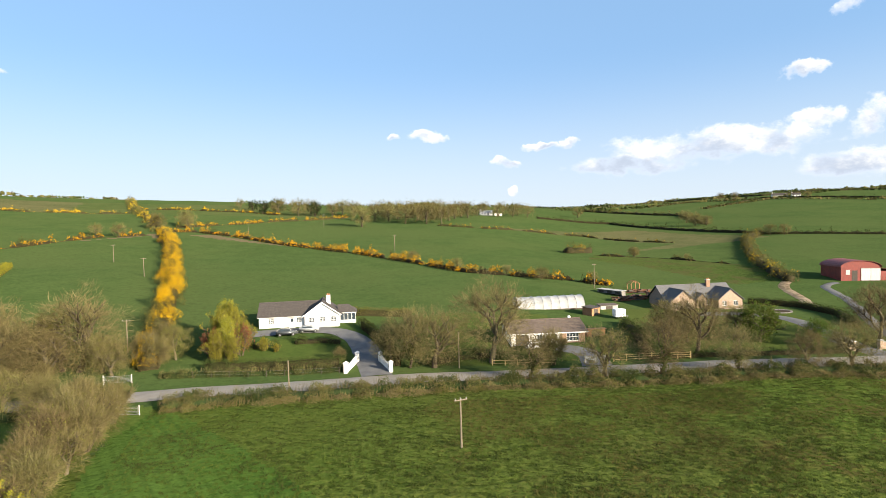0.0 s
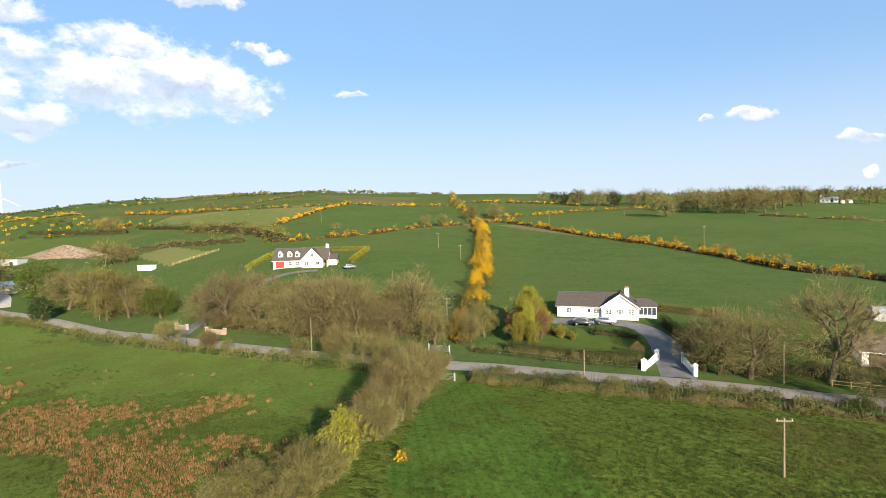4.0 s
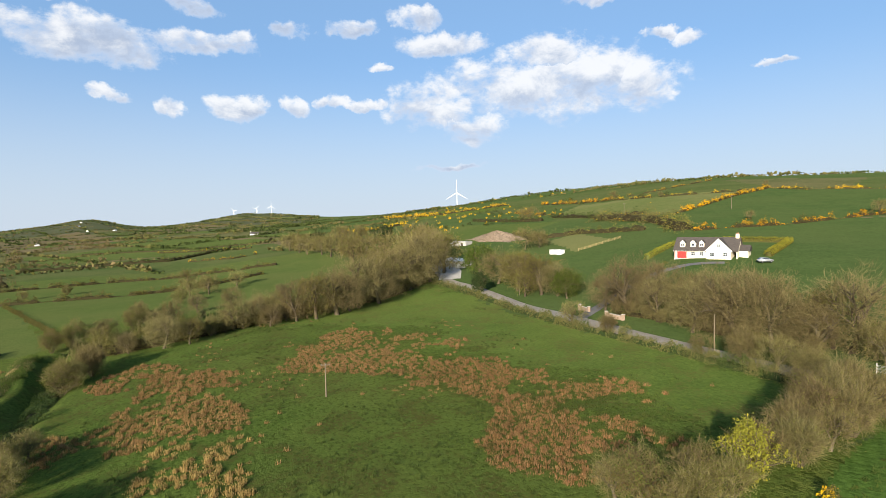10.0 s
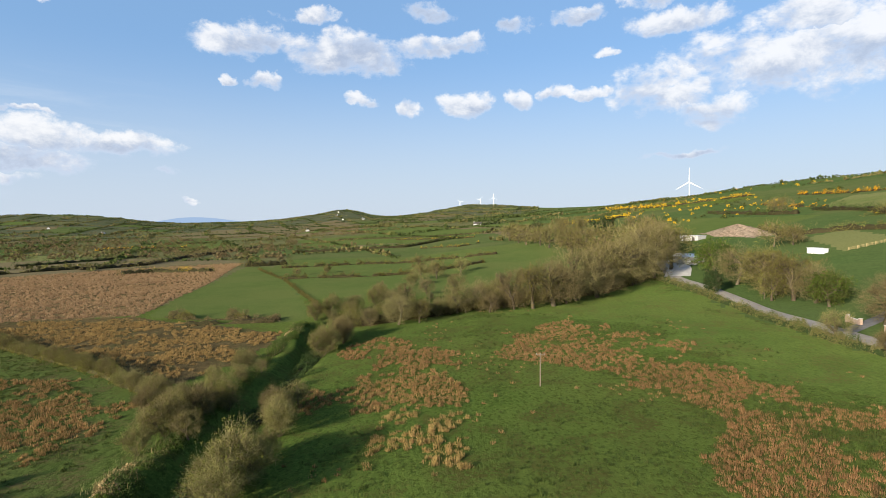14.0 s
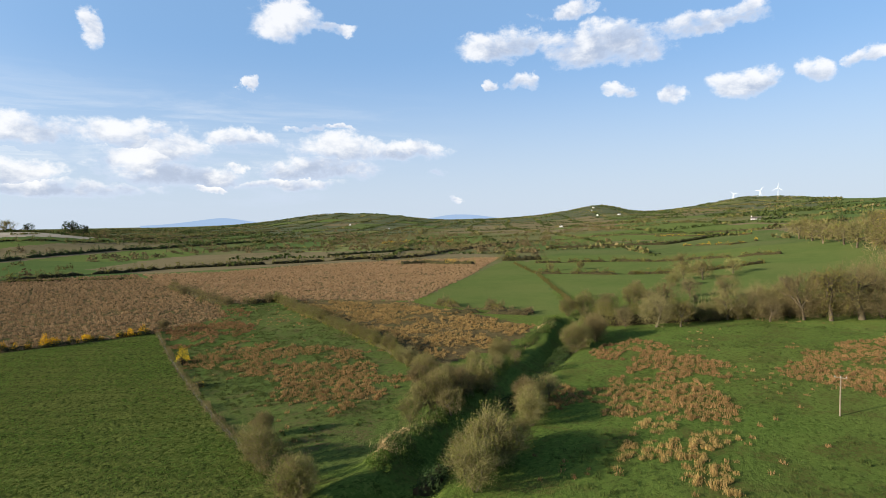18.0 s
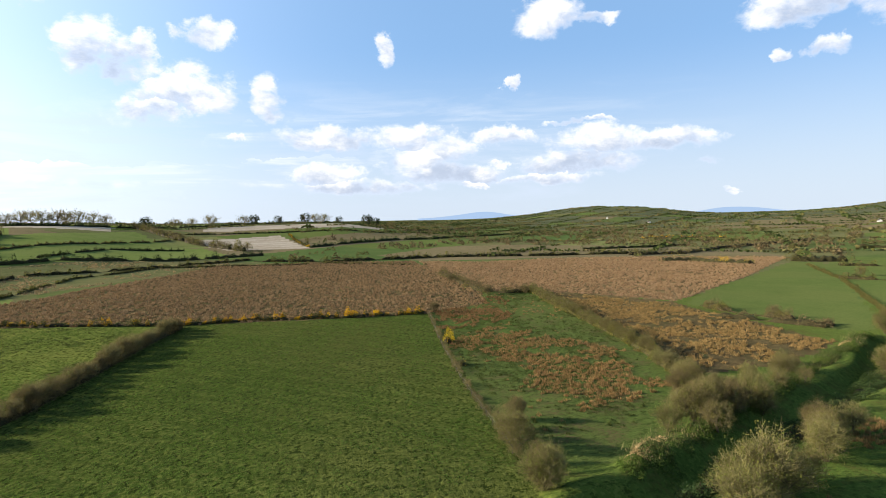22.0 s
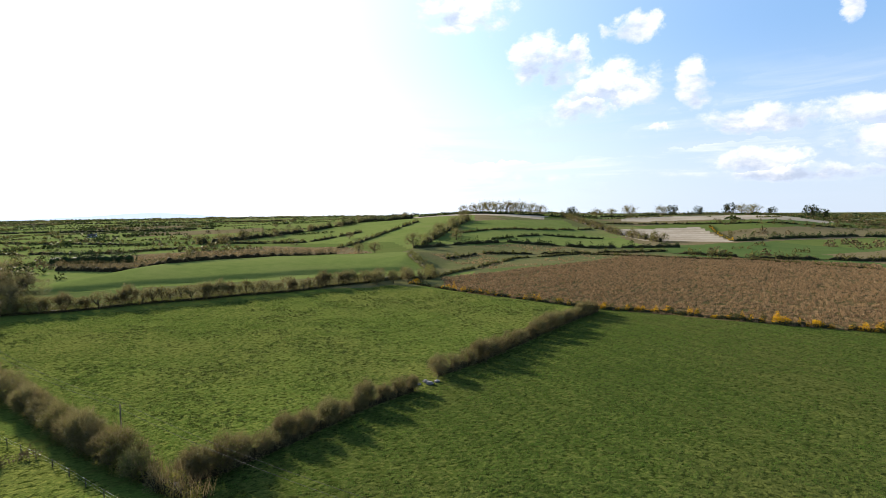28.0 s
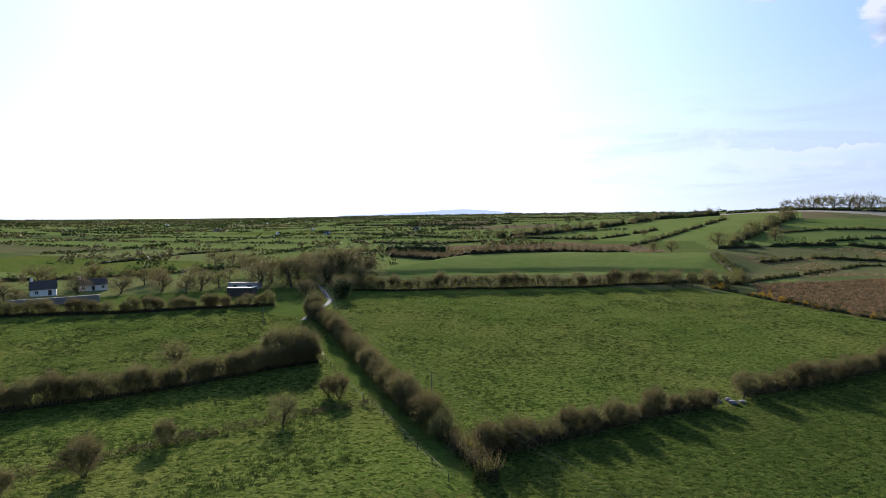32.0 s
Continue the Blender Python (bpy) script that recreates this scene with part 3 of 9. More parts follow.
# ---- tools for shapes ----
def mesh_of(name, verts, faces, mats, index=None, smooth=False):
    """A mesh from arrays: verts (n, 3), faces (m, k)."""
    verts, faces = np.asarray(verts, np.float32), np.asarray(faces, np.int32)
    me = bpy.data.meshes.new(name)
    m, k = faces.shape
    me.vertices.add(len(verts))
    me.vertices.foreach_set("co", verts.ravel())
    me.loops.add(m * k)
    me.loops.foreach_set("vertex_index", faces.ravel())
    me.polygons.add(m)
    me.polygons.foreach_set("loop_start", np.arange(0, m * k, k, dtype=np.int32))
    for mat in mats:
        me.materials.append(mat)
    if index is not None:
        me.polygons.foreach_set("material_index", np.asarray(index, np.int32))
    if smooth:
        me.polygons.foreach_set("use_smooth", np.ones(m, bool))
    me.update(calc_edges=True)
    return me


def inside(poly, x, y):
    """Which of the points x, y lie in the polygon."""
    hit = np.zeros(np.shape(x), bool)
    for (x0, y0), (x1, y1) in zip(poly, poly[1:] + poly[:1]):
        if y0 != y1:
            hit ^= ((y0 > y) != (y1 > y)) & (x < (x1 - x0) * (y - y0) / (y1 - y0) + x0)
    return hit


def along(line, step):
    """Points at even steps along a polyline, with the way at each."""
    pts, ways = [], []
    carry = 0.0
    for (x0, y0), (x1, y1) in zip(line, line[1:]):
        d = math.hypot(x1 - x0, y1 - y0)
        s = carry
        while s < d:
            pts.append((x0 + (x1 - x0) * s / d, y0 + (y1 - y0) * s / d))
            ways.append(((x1 - x0) / d, (y1 - y0) / d))
            s += step
        carry = s - d
    return np.array(pts), np.array(ways)


def patchy(x, y, size, seed=0, octaves=3):
    """Smooth uneven noise between 0 and 1 over the land; size: metres of its largest patches."""
    total, weight, amp = 0.0, 0.0, 1.0
    for k in range(octaves):
        u, v = np.asarray(x) / size + 31.7 * k + seed * 7.3, np.asarray(y) / size + 17.9 * k + seed * 3.1
        i, j = np.floor(u), np.floor(v)
        f, g = u - i, v - j
        f, g = f * f * (3 - 2 * f), g * g * (3 - 2 * g)
        c = [np.modf(np.abs(np.sin((i + a) * 127.1 + (j + b) * 311.7 + seed) * 43758.5453))[0] for a, b in ((0, 0), (1, 0), (0, 1), (1, 1))]
        total = total + amp * ((c[0] * (1 - f) + c[1] * f) * (1 - g) + (c[2] * (1 - f) + c[3] * f) * g)
        weight, amp, size = weight + amp, amp * 0.55, size * 0.47
    return total / weight


def scraps(at, size, rng, stretch=0.65, lift=0.0):
    """A small four-cornered leaf at each place, turned at random. lift: how far they tend to lie flat."""
    n = len(at)
    a = rng.normal(size=(n, 3))
    a[:, 2] *= 1 - lift
    a /= np.linalg.norm(a, axis=1)[:, None]
    b = np.cross(a, rng.normal(size=(n, 3)))
    b /= np.linalg.norm(b, axis=1)[:, None]
    s = np.asarray(size).reshape(-1, 1) * 0.5
    a, b = a * s, b * s * stretch
    v = np.stack([at - a, at - b * 1.1 + a * 0.1, at + a, at + b], 1).reshape(-1, 3)
    return v, np.arange(4 * n).reshape(n, 4)


def blades(at, tall, wide, lean, rng, out=None):
    """Three-cornered blades from each place, leaning at random, or out from the middle of their tuft: verts and faces."""
    n = len(at)
    turn = rng.uniform(0, 2 * math.pi, n)
    side = np.stack([np.cos(turn), np.sin(turn), np.zeros(n)], 1) * (np.asarray(wide).reshape(-1, 1) * 0.5)
    fall = rng.uniform(0, 2 * math.pi, n) if out is None else np.arctan2(out[:, 1], out[:, 0]) + rng.normal(size=n) * 0.6
    reach = np.asarray(tall) * lean * rng.uniform(0.2, 1.0, n)
    tip = at + np.stack([np.cos(fall) * reach, np.sin(fall) * reach, np.asarray(tall) * np.ones(n)], 1)
    v = np.stack([at - side, at + side, tip], 1).reshape(-1, 3)
    return v, np.arange(3 * n).reshape(n, 3)


def part(name, bm, mat, parent, label=""):
    """Links a bmesh (or mesh) as one mesh object under a thing or under a part."""
    if isinstance(bm, bmesh.types.BMesh):
        me = bpy.data.meshes.new(name)
        bmesh.ops.recalc_face_normals(bm, faces=bm.faces)
        bm.to_mesh(me)
        bm.free()
        if mat:
            me.materials.append(mat)
    else:
        me = bm
    ob = new(name, me)
    ob.parent = parent
    if label:
        ob["label"] = label
    if name in ("crown", "branch_frame", "leafage", "ivy", "foliage", "blossom", "shoot_growth"):
        ob["kind"] = "stuff"
    return ob


def thing(name, x, y, turn=0.0, label="", category="", group="", kind="", z=None, scale=1.0):
    """An Empty on the ground that holds a thing's parts."""
    ob = new(name)
    z = float(height(x, y)) if z is None else z
    ob.matrix_basis = pose(x, y, z, 0, 0, turn) @ Matrix.Diagonal((scale, scale, scale, 1))
    return tagged(ob, label, category, group, kind)


# ---- the fields ----
FIELDS = (
    (GRASS_ROUGH, [(-40, 79), (0, 82), (110, 80), (125, 20), (60, -8), (-20, 5), (-33, 37)]),
    (GRASS_TRACK, [(-40, 76), (-35, 76), (-24, 65), (-8, 47), (0, 34), (-20, 30), (-31, 45), (-37, 62)]),
    (GRASS_RUSH, [(-40, 76), (-33, 37), (-25, -20), (-60, -30), (-145, -30), (-165, -10), (-205, 60), (-212, 77)]),
    (GRASS_FRESH, [(-40, 76), (-46, 52), (-70, 58), (-95, 52), (-140, 44), (-160, 14), (-172, 8), (-205, 60), (-212, 77)]),
    (GRASS_LINED, [(-104, -153), (-45, -46), (-30, -25), (20, -30), (36, -55), (15, -96), (-33, -187)]),
    (GRASS_SOUTH, [(36, -56), (15, -96), (-33, -187), (50, -243), (69, -224), (153, -152), (134, -108)]),
    (GRASS_SOUTH, [(36, -50), (134, -106), (166, -106), (200, -50), (120, 10), (40, -20)]),
    (BOG_BROWN, [(-104, -153), (-133, -158), (-150, -181), (-159, -203), (-182, -252), (-195, -285), (-221, -346), (-151, -380), (-94, -395), (-63, -362), (-23, -327), (9, -288), (31, -270), (22, -228), (13, -217), (-21, -197), (-33, -188), (-77, -163)]),
    (FAR_BROWN, [(-225, -411), (-344, -477), (-412, -440), (-464, -335), (-480, -250), (-425, -165), (-370, -236), (-298, -290), (-226, -346)]),
    (BOG_TAN, [(-224, -342), (-248, -299), (-297, -288), (-369, -234), (-419, -167), (-275, -130), (-197, -114), (-186, -112), (-178, -147), (-167, -168), (-152, -181), (-160, -203), (-182, -252), (-195, -285)]),
    (MOOR_GREEN, [(-104, -153), (-133, -158), (-151, -179), (-166, -168), (-146, -132), (-124, -95), (-111, -74), (-100, -60), (-90, -48), (-60, -38), (-45, -45)]),
    (BOG_BROWN, [(-166, -166), (-178, -147), (-185, -112), (-171, -87), (-164, -70), (-152, -50), (-143, -49), (-122, -49), (-100, -58), (-113, -70), (-121, -86), (-137, -113)]),
    (GRASS_LUSH, [(-184, -107), (-221, -119), (-381, -150), (-388, -134), (-317, -105), (-240, -72), (-186, -50), (-171, -49), (-169, -64), (-176, -79)]),
    (FAR_DARK, [(34, -279), (9, -308), (-65, -372), (-103, -394), (-119, -446), (-33, -467), (21, -446), (64, -458), (80, -410), (69, -375), (40, -310)]),
    (GRASS_BRIGHT, [(206, -184), (165, -234), (124, -264), (101, -277), (56, -296), (36, -306), (66, -372), (126, -342), (150, -334), (205, -290), (240, -230)]),
    (FAR_BROWN, [(235, -518), (140, -475), (95, -405), (108, -368), (154, -348), (215, -300), (300, -330), (320, -400)]),
    (GRASS_BRIGHT, [(232, -727), (38, -587), (36, -645), (150, -780), (258, -880)]),
    (GRASS_BRIGHT, [(266, -588), (161, -517), (60, -468), (50, -540), (40, -580), (230, -715), (272, -727)]),
    (GRASS_BRIGHT, [(48, -468), (-30, -475), (-127, -455), (-127, -600), (-97, -594), (-88, -789), (30, -661)]),
    (STUBBLE, [(-126, -699), (-249, -718), (-219, -541), (-141, -563)]),
    (STUBBLE, [(-171, -806), (-447, -798), (-524, -925), (-193, -883)]),
    (STUBBLE, [(149, -850), (-55, -766), (-69, -847), (140, -900)]),
    (GRASS_PALE, [(-420, 300), (-316, 302), (-277, 350), (-264, 315), (-241, 260), (-225, 222), (-290, 224), (-365, 232)]),
    (GRASS_HILL_B, [(-420, 320), (-365, 305), (-280, 330), (-290, 372), (-388, 430), (-600, 480), (-700, 330)]),
    (MUD, [(-320, 138), (-312, 158), (-272, 154), (-266, 144)]),
    (MOOR_GREEN, [(60, 250), (87, 239), (112, 224), (127, 194), (116, 168), (98, 165), (86, 208)]),
    (GRASS_HILL, [(-46, 92), (-55, 117), (-73, 165), (-100, 226), (-132, 295), (-57, 259), (-3, 215), (52, 175), (30, 140), (-15, 128), (-36, 126), (-40, 92)]),
    (GRASS_HILL, [(-47, 92), (-55, 117), (-73, 165), (-100, 226), (-134, 280), (-157, 240), (-176, 183), (-200, 160), (-200, 138), (-150, 100), (-70, 95)]),
    (GRASS_HILL, [(-121, 303), (-57, 259), (-3, 215), (52, 175), (64, 215), (80, 243), (140, 290), (104, 340), (13, 348), (-51, 415), (-113, 341)]),
    (GRASS_HILL, [(-134, 290), (-162, 339), (-225, 368), (-277, 356), (-228, 224), (-176, 186), (-157, 240)]),
    (GRASS_PALE, [(-200, 160), (-200, 140), (-240, 150), (-245, 172)]),
    (GRASS_LUSH, [(-205, 0), (-215, -60), (-365, -128), (-440, -140), (-440, 60), (-240, 70)]),
    (GRASS_HILL_B, [(-440, -140), (-560, -180), (-600, -40), (-600, 40), (-440, 60)]),
    (GRASS_LUSH, [(-600, -160), (-760, -230), (-860, -60), (-680, 60), (-600, 20)]),
    (GRASS_LAWN, [(-36, 95), (-13, 97), (-11, 107), (-24, 111), (-36, 108)]),
    (GRASS_LAWN, [(-1, 95), (28, 94), (30, 128), (-1, 128)]),
    (GRASS_LAWN, [(46, 95), (80, 95), (90, 130), (46, 135)]),
    (FAR_BROWN, [(-900, -330), (-1500, -260), (-1900, -420), (-1500, -700), (-1000, -560)]),
    (FAR_BROWN, [(-1300, -100), (-1750, 40), (-2100, -120), (-1700, -260)]),
)
# beyond the near fields: a patchwork between hedgerows that run roughly along and across the valley
PATCH_TURN, PATCH_LONG, PATCH_DEEP = radians(24), 170.0, 105.0
PATCHES = (GRASS_HILL, GRASS_LUSH, GRASS_HILL_B, FAR_DARK, GRASS_SOUTH, FAR_BROWN, GRASS_PALE)


def patch_of(x, y):
    """Column and row of the far field that holds x, y."""
    u = x * math.cos(PATCH_TURN) + y * math.sin(PATCH_TURN)
    v = -x * math.sin(PATCH_TURN) + y * math.cos(PATCH_TURN)
    row = np.floor(v / PATCH_DEEP + 0.25 * np.sin(u / 310.0))
    col = np.floor(u / PATCH_LONG + 0.37 * np.sin(row * 12.9))
    return col, row


def ground_sheet():
    turns = 900
    rings = [0.02, 8, 16, 24, 32]
    while rings[-1] < 5000:
        rings.append(rings[-1] * (1.12 if rings[-1] < 39 else 1.0115 if 150 < rings[-1] < 950 else 1.0155))
    r = np.array(rings)
    a = np.arange(turns) * 2 * math.pi / turns
    x, y = 0.4 - np.sin(a)[None] * r[:, None], 0.3 + np.cos(a)[None] * r[:, None]
    v = np.stack([x, y, height(x, y)], -1).reshape(-1, 3)
    i, j = np.meshgrid(np.arange(len(r) - 1), np.arange(turns), indexing="ij")
    k = (j + 1) % turns
    f = np.stack([i * turns + j, i * turns + k, (i + 1) * turns + k, (i + 1) * turns + j], -1).reshape(-1, 4)
    c = v[f].mean(1)
    mats, slot = [], {}
    for m in [m for m, _ in FIELDS] + list(PATCHES) + [HAZE_DULLED]:
        if m.name not in slot:
            slot[m.name] = len(mats)
            mats.append(m)
    col, row = patch_of(c[:, 0], c[:, 1])
    pick = np.modf(np.abs(np.sin(col * 12.9898 + row * 78.233) * 43758.5453))[0]
    far = np.hypot(c[:, 0], c[:, 1])
    hill = c[:, 1] > np.abs(c[:, 0]) * 0.15
    share = np.where(hill[:, None], [0.5, 0.62, 0.9, 0.95, 0.97, 0.98], [0.10, 0.20, 0.38, 0.74, 0.79, 0.94])
    choice = (pick[:, None] > share).sum(1)
    index = np.array([slot[m.name] for m in PATCHES])[choice]
    near = far < 240
    plain = ~hill & (far > 280) & (c[:, 0] > -0.05 * c[:, 1]) & (np.modf(pick * 5.1)[0] < 0.62)
    index[plain] = slot[GRASS_BRIGHT.name]
    # the farther off, the more fields take the haze-dulled colour
    hazed = ~hill & (c[:, 0] < -200) & (far > 900) & (np.modf(pick * 7.3)[0] < np.clip((far - 900) / 1500.0, 0, 0.75))
    index[hazed] = slot[HAZE_DULLED.name]
    index[near & hill] = slot[GRASS_HILL.name]
    index[near & ~hill] = slot[GRASS_RUSH.name]
    index[far < 60] = slot[GRASS_ROUGH.name]
    for m, poly in FIELDS:
        stray = 22.0 if m is GRASS_FRESH else 3.0 if m in (BOG_BROWN, BOG_TAN, GRASS_LAWN) else 0.0
        wob = [(patchy(c[:, 0], c[:, 1], 12.0, k) - 0.5) * stray for k in (61, 62)]
        index[inside(poly, c[:, 0] + wob[0], c[:, 1] + wob[1])] = slot[m.name]
    ob = new("ground", mesh_of("ground", v, f, mats, index, smooth=True))
    return tagged(ob, "rolling green farmland of pasture, rush bog and pale stubble fields", "ground", kind="structure")


ground_sheet()


def strip(name, line, half, mat, label, category, lift=0.05, step=2.0, rag=0.12, seed=1):
    """A road or drive that lies on the land, with ragged edges."""
    pts, ways = along(line, step)
    rng = np.random.default_rng(seed)
    # ease the corners
    for _ in range(6):
        pts[1:-1] = (pts[:-2] + 2 * pts[1:-1] + pts[2:]) / 4
    ways = np.gradient(pts, axis=0)
    ways /= np.linalg.norm(ways, axis=1)[:, None]
    side = np.stack([-ways[:, 1], ways[:, 0]], 1)
    offs = (-1.0, -0.5, 0.0, 0.5, 1.0)
    rows = []
    for o in offs:
        w = half * o + (rng.normal(size=len(pts)) * rag * o if abs(o) == 1 else 0)
        p = pts + side * np.reshape(w, (-1, 1)) if np.ndim(w) else pts + side * w
        z = height(p[:, 0], p[:, 1])
        zc = height(pts[:, 0], pts[:, 1])
        rows.append(np.column_stack([p, 0.5 * (z + zc) + lift + 0.05 * (1 - o * o) - (0.14 if abs(o) == 1 else 0)]))
    v = np.stack(rows, 1).reshape(-1, 3)
    n, k = len(pts), len(offs)
    i, j = np.meshgrid(np.arange(n - 1), np.arange(k - 1), indexing="ij")
    f = np.stack([i * k + j, i * k + j + 1, (i + 1) * k + j + 1, (i + 1) * k + j], -1).reshape(-1, 4)[:, ::-1]
    ob = new(name, mesh_of(name, v, f, [mat], smooth=True))
    return tagged(ob, label, category, kind="structure")


ROAD_LINE = [(-330, 120), (-250, 92), (-205, 82), (-164, 86), (-130, 84), (-98, 82), (-57, 82), (-28, 85), (0, 88.5), (24, 88.5), (51, 86.5), (90, 86), (150, 88), (260, 100)]
strip("road", ROAD_LINE, 2.7, ASPHALT, "narrow grey asphalt country road between hedges", "road", lift=0.16)
strip("driveway", [(-7.5, 90), (-8.6, 96), (-11, 107), (-15, 115), (-20, 117.5), (-30, 115.5), (-38, 114)], 2.6, GRAVEL, "grey gravel drive up to the white bungalow", "driveway", lift=0.14)
strip("driveway", [(30, 90.5), (31.5, 96), (31, 101.5), (26, 103.5)], 2.6, GRAVEL, "grey drive in front of the brown-roofed bungalow", "driveway", lift=0.14)
strip("driveway", [(79, 88), (79, 97), (83, 110), (84, 122), (76, 126.5), (64, 126)], 2.2, GRAVEL, "grey drive that curves up to the stone-gabled house", "driveway", lift=0.14)
strip("farm_lane", [(86, 89), (93, 104), (113, 138), (121, 158), (128, 160)], 1.3, GRAVEL, "muddy lane up to the red barn", "lane", lift=0.14)
strip("driveway", [(-118, 84), (-128, 106), (-130, 118), (-126, 130), (-118, 137)], 2.0, GRAVEL, "grey drive up to the dormer house", "driveway", lift=0.14)
strip("yard", [(-246, 96), (-222, 92), (-205, 84)], 6.0, CONCRETE, "pale concrete yard beside the road", "yard", lift=0.14)
strip("farm_lane", [(128, -104), (150, -135), (185, -160), (205, -170)], 0.9, GRAVEL, "narrow lane between the farm sheds", "lane", lift=0.14)
# ---- trees ----
def tube(segments, sides):
    """Tapered tubes: segments of (p0, p1, r0, r1) as arrays; verts and four-cornered faces."""
    p0, p1 = np.array([s[0] for s in segments], float), np.array([s[1] for s in segments], float)
    r0, r1 = np.array([s[2] for s in segments]), np.array([s[3] for s in segments])
    w = p1 - p0
    w /= np.linalg.norm(w, axis=1)[:, None] + 1e-9
    ref = np.where(np.abs(w[:, 2:]) > 0.9, [[1.0, 0, 0]], [[0, 0, 1.0]])
    u = np.cross(w, ref)
    u /= np.linalg.norm(u, axis=1)[:, None]
    v = np.cross(w, u)
    a = np.arange(sides) * 2 * math.pi / sides
    ring = np.cos(a)[None, :, None] * u[:, None] + np.sin(a)[None, :, None] * v[:, None]
    verts = np.concatenate([p0[:, None] + ring * r0[:, None, None], p1[:, None] + ring * r1[:, None, None]], 1)
    n = len(p0)
    base = np.arange(n)[:, None] * 2 * sides
    j = np.arange(sides)[None]
    k = (j + 1) % sides
    faces = np.stack([base + j, base + k, base + sides + k, base + sides + j], -1).reshape(-1, 4)
    return verts.reshape(-1, 3), faces


def strand(points, r, sides=4):
    """One thin unbroken line through the points: verts and faces."""
    p = np.asarray(points, float)
    w = np.gradient(p, axis=0)
    w /= np.linalg.norm(w, axis=1)[:, None]
    u = np.cross(w, [0, 0, 1.0])
    u /= np.linalg.norm(u, axis=1)[:, None] + 1e-9
    v = np.cross(w, u)
    a = np.arange(sides) * 2 * math.pi / sides
    verts = p[:, None] + r * (np.cos(a)[None, :, None] * u[:, None] + np.sin(a)[None, :, None] * v[:, None])
    i, j = np.meshgrid(np.arange(len(p) - 1), np.arange(sides), indexing="ij")
    k = (j + 1) % sides
    return verts.reshape(-1, 3), np.stack([i * sides + j, i * sides + k, (i + 1) * sides + k, (i + 1) * sides + j], -1).reshape(-1, 4)


def merge(*pieces):
    """Joins (verts, faces) pieces with faces of one size."""
    vs, fs, at = [], [], 0
    for v, f in pieces:
        vs.append(v)
        fs.append(f + at)
        at += len(v)
    return np.concatenate(vs), np.concatenate(fs)


def grow(rng, stems, trunk, split, levels, spread, reach, wander=0.25, up=0.25):
    """A branching frame one unit high. Returns its segments and the tips."""
    segs, tips = [], []

    def branch(p, way, length, rad, level):
        q = p
        for i in range(2):
            bend = way + rng.normal(size=3) * wander * (0.5 if level == 0 else 1.0)
            bend[2] += up * (0.5 if level else 0.2)
            bend /= np.linalg.norm(bend)
            e = q + bend * length / 2
            segs.append((q, e, rad * (1 - 0.22 * i), rad * (1 - 0.22 * (i + 1)), level))
            q, way = e, bend
        if level >= levels:
            tips.append((q, way, length))
            return
        n = split[min(level, len(split) - 1)]
        turn = rng.uniform(0, 6.28)
        for i in range(n):
            a = turn + i * 6.283 / n + rng.normal() * 0.35
            tilt = spread * rng.uniform(0.65, 1.25)
            ref = np.array([1.0, 0, 0]) if abs(way[2]) > 0.8 else np.array([0, 0, 1.0])
            s = np.cross(way, ref)
            s /= np.linalg.norm(s)
            t = np.cross(way, s)
            side = math.cos(a) * s + math.sin(a) * t
            d = way * math.cos(tilt) + side * math.sin(tilt)
            start = p + (q - p) * (1.0 if i < 2 else rng.uniform(0.55, 1.0))
            branch(start, d, length * reach * rng.uniform(0.8, 1.15), rad * 0.6, level + 1)
        if level:
            tips.append((q, way, length * 0.8))

    for s in range(stems):
        a = rng.uniform(0, 6.28) if stems == 1 else s * 6.283 / stems
        lean = 0.06 if stems == 1 else 0.5
        way = np.array([math.cos(a) * lean, math.sin(a) * lean, 1.0])
        branch(np.array([math.cos(a), math.sin(a), 0]) * (0.0 if stems == 1 else 0.04), way / np.linalg.norm(way), trunk, 0.022 if stems == 1 else 0.013, 0)
    return segs, tips


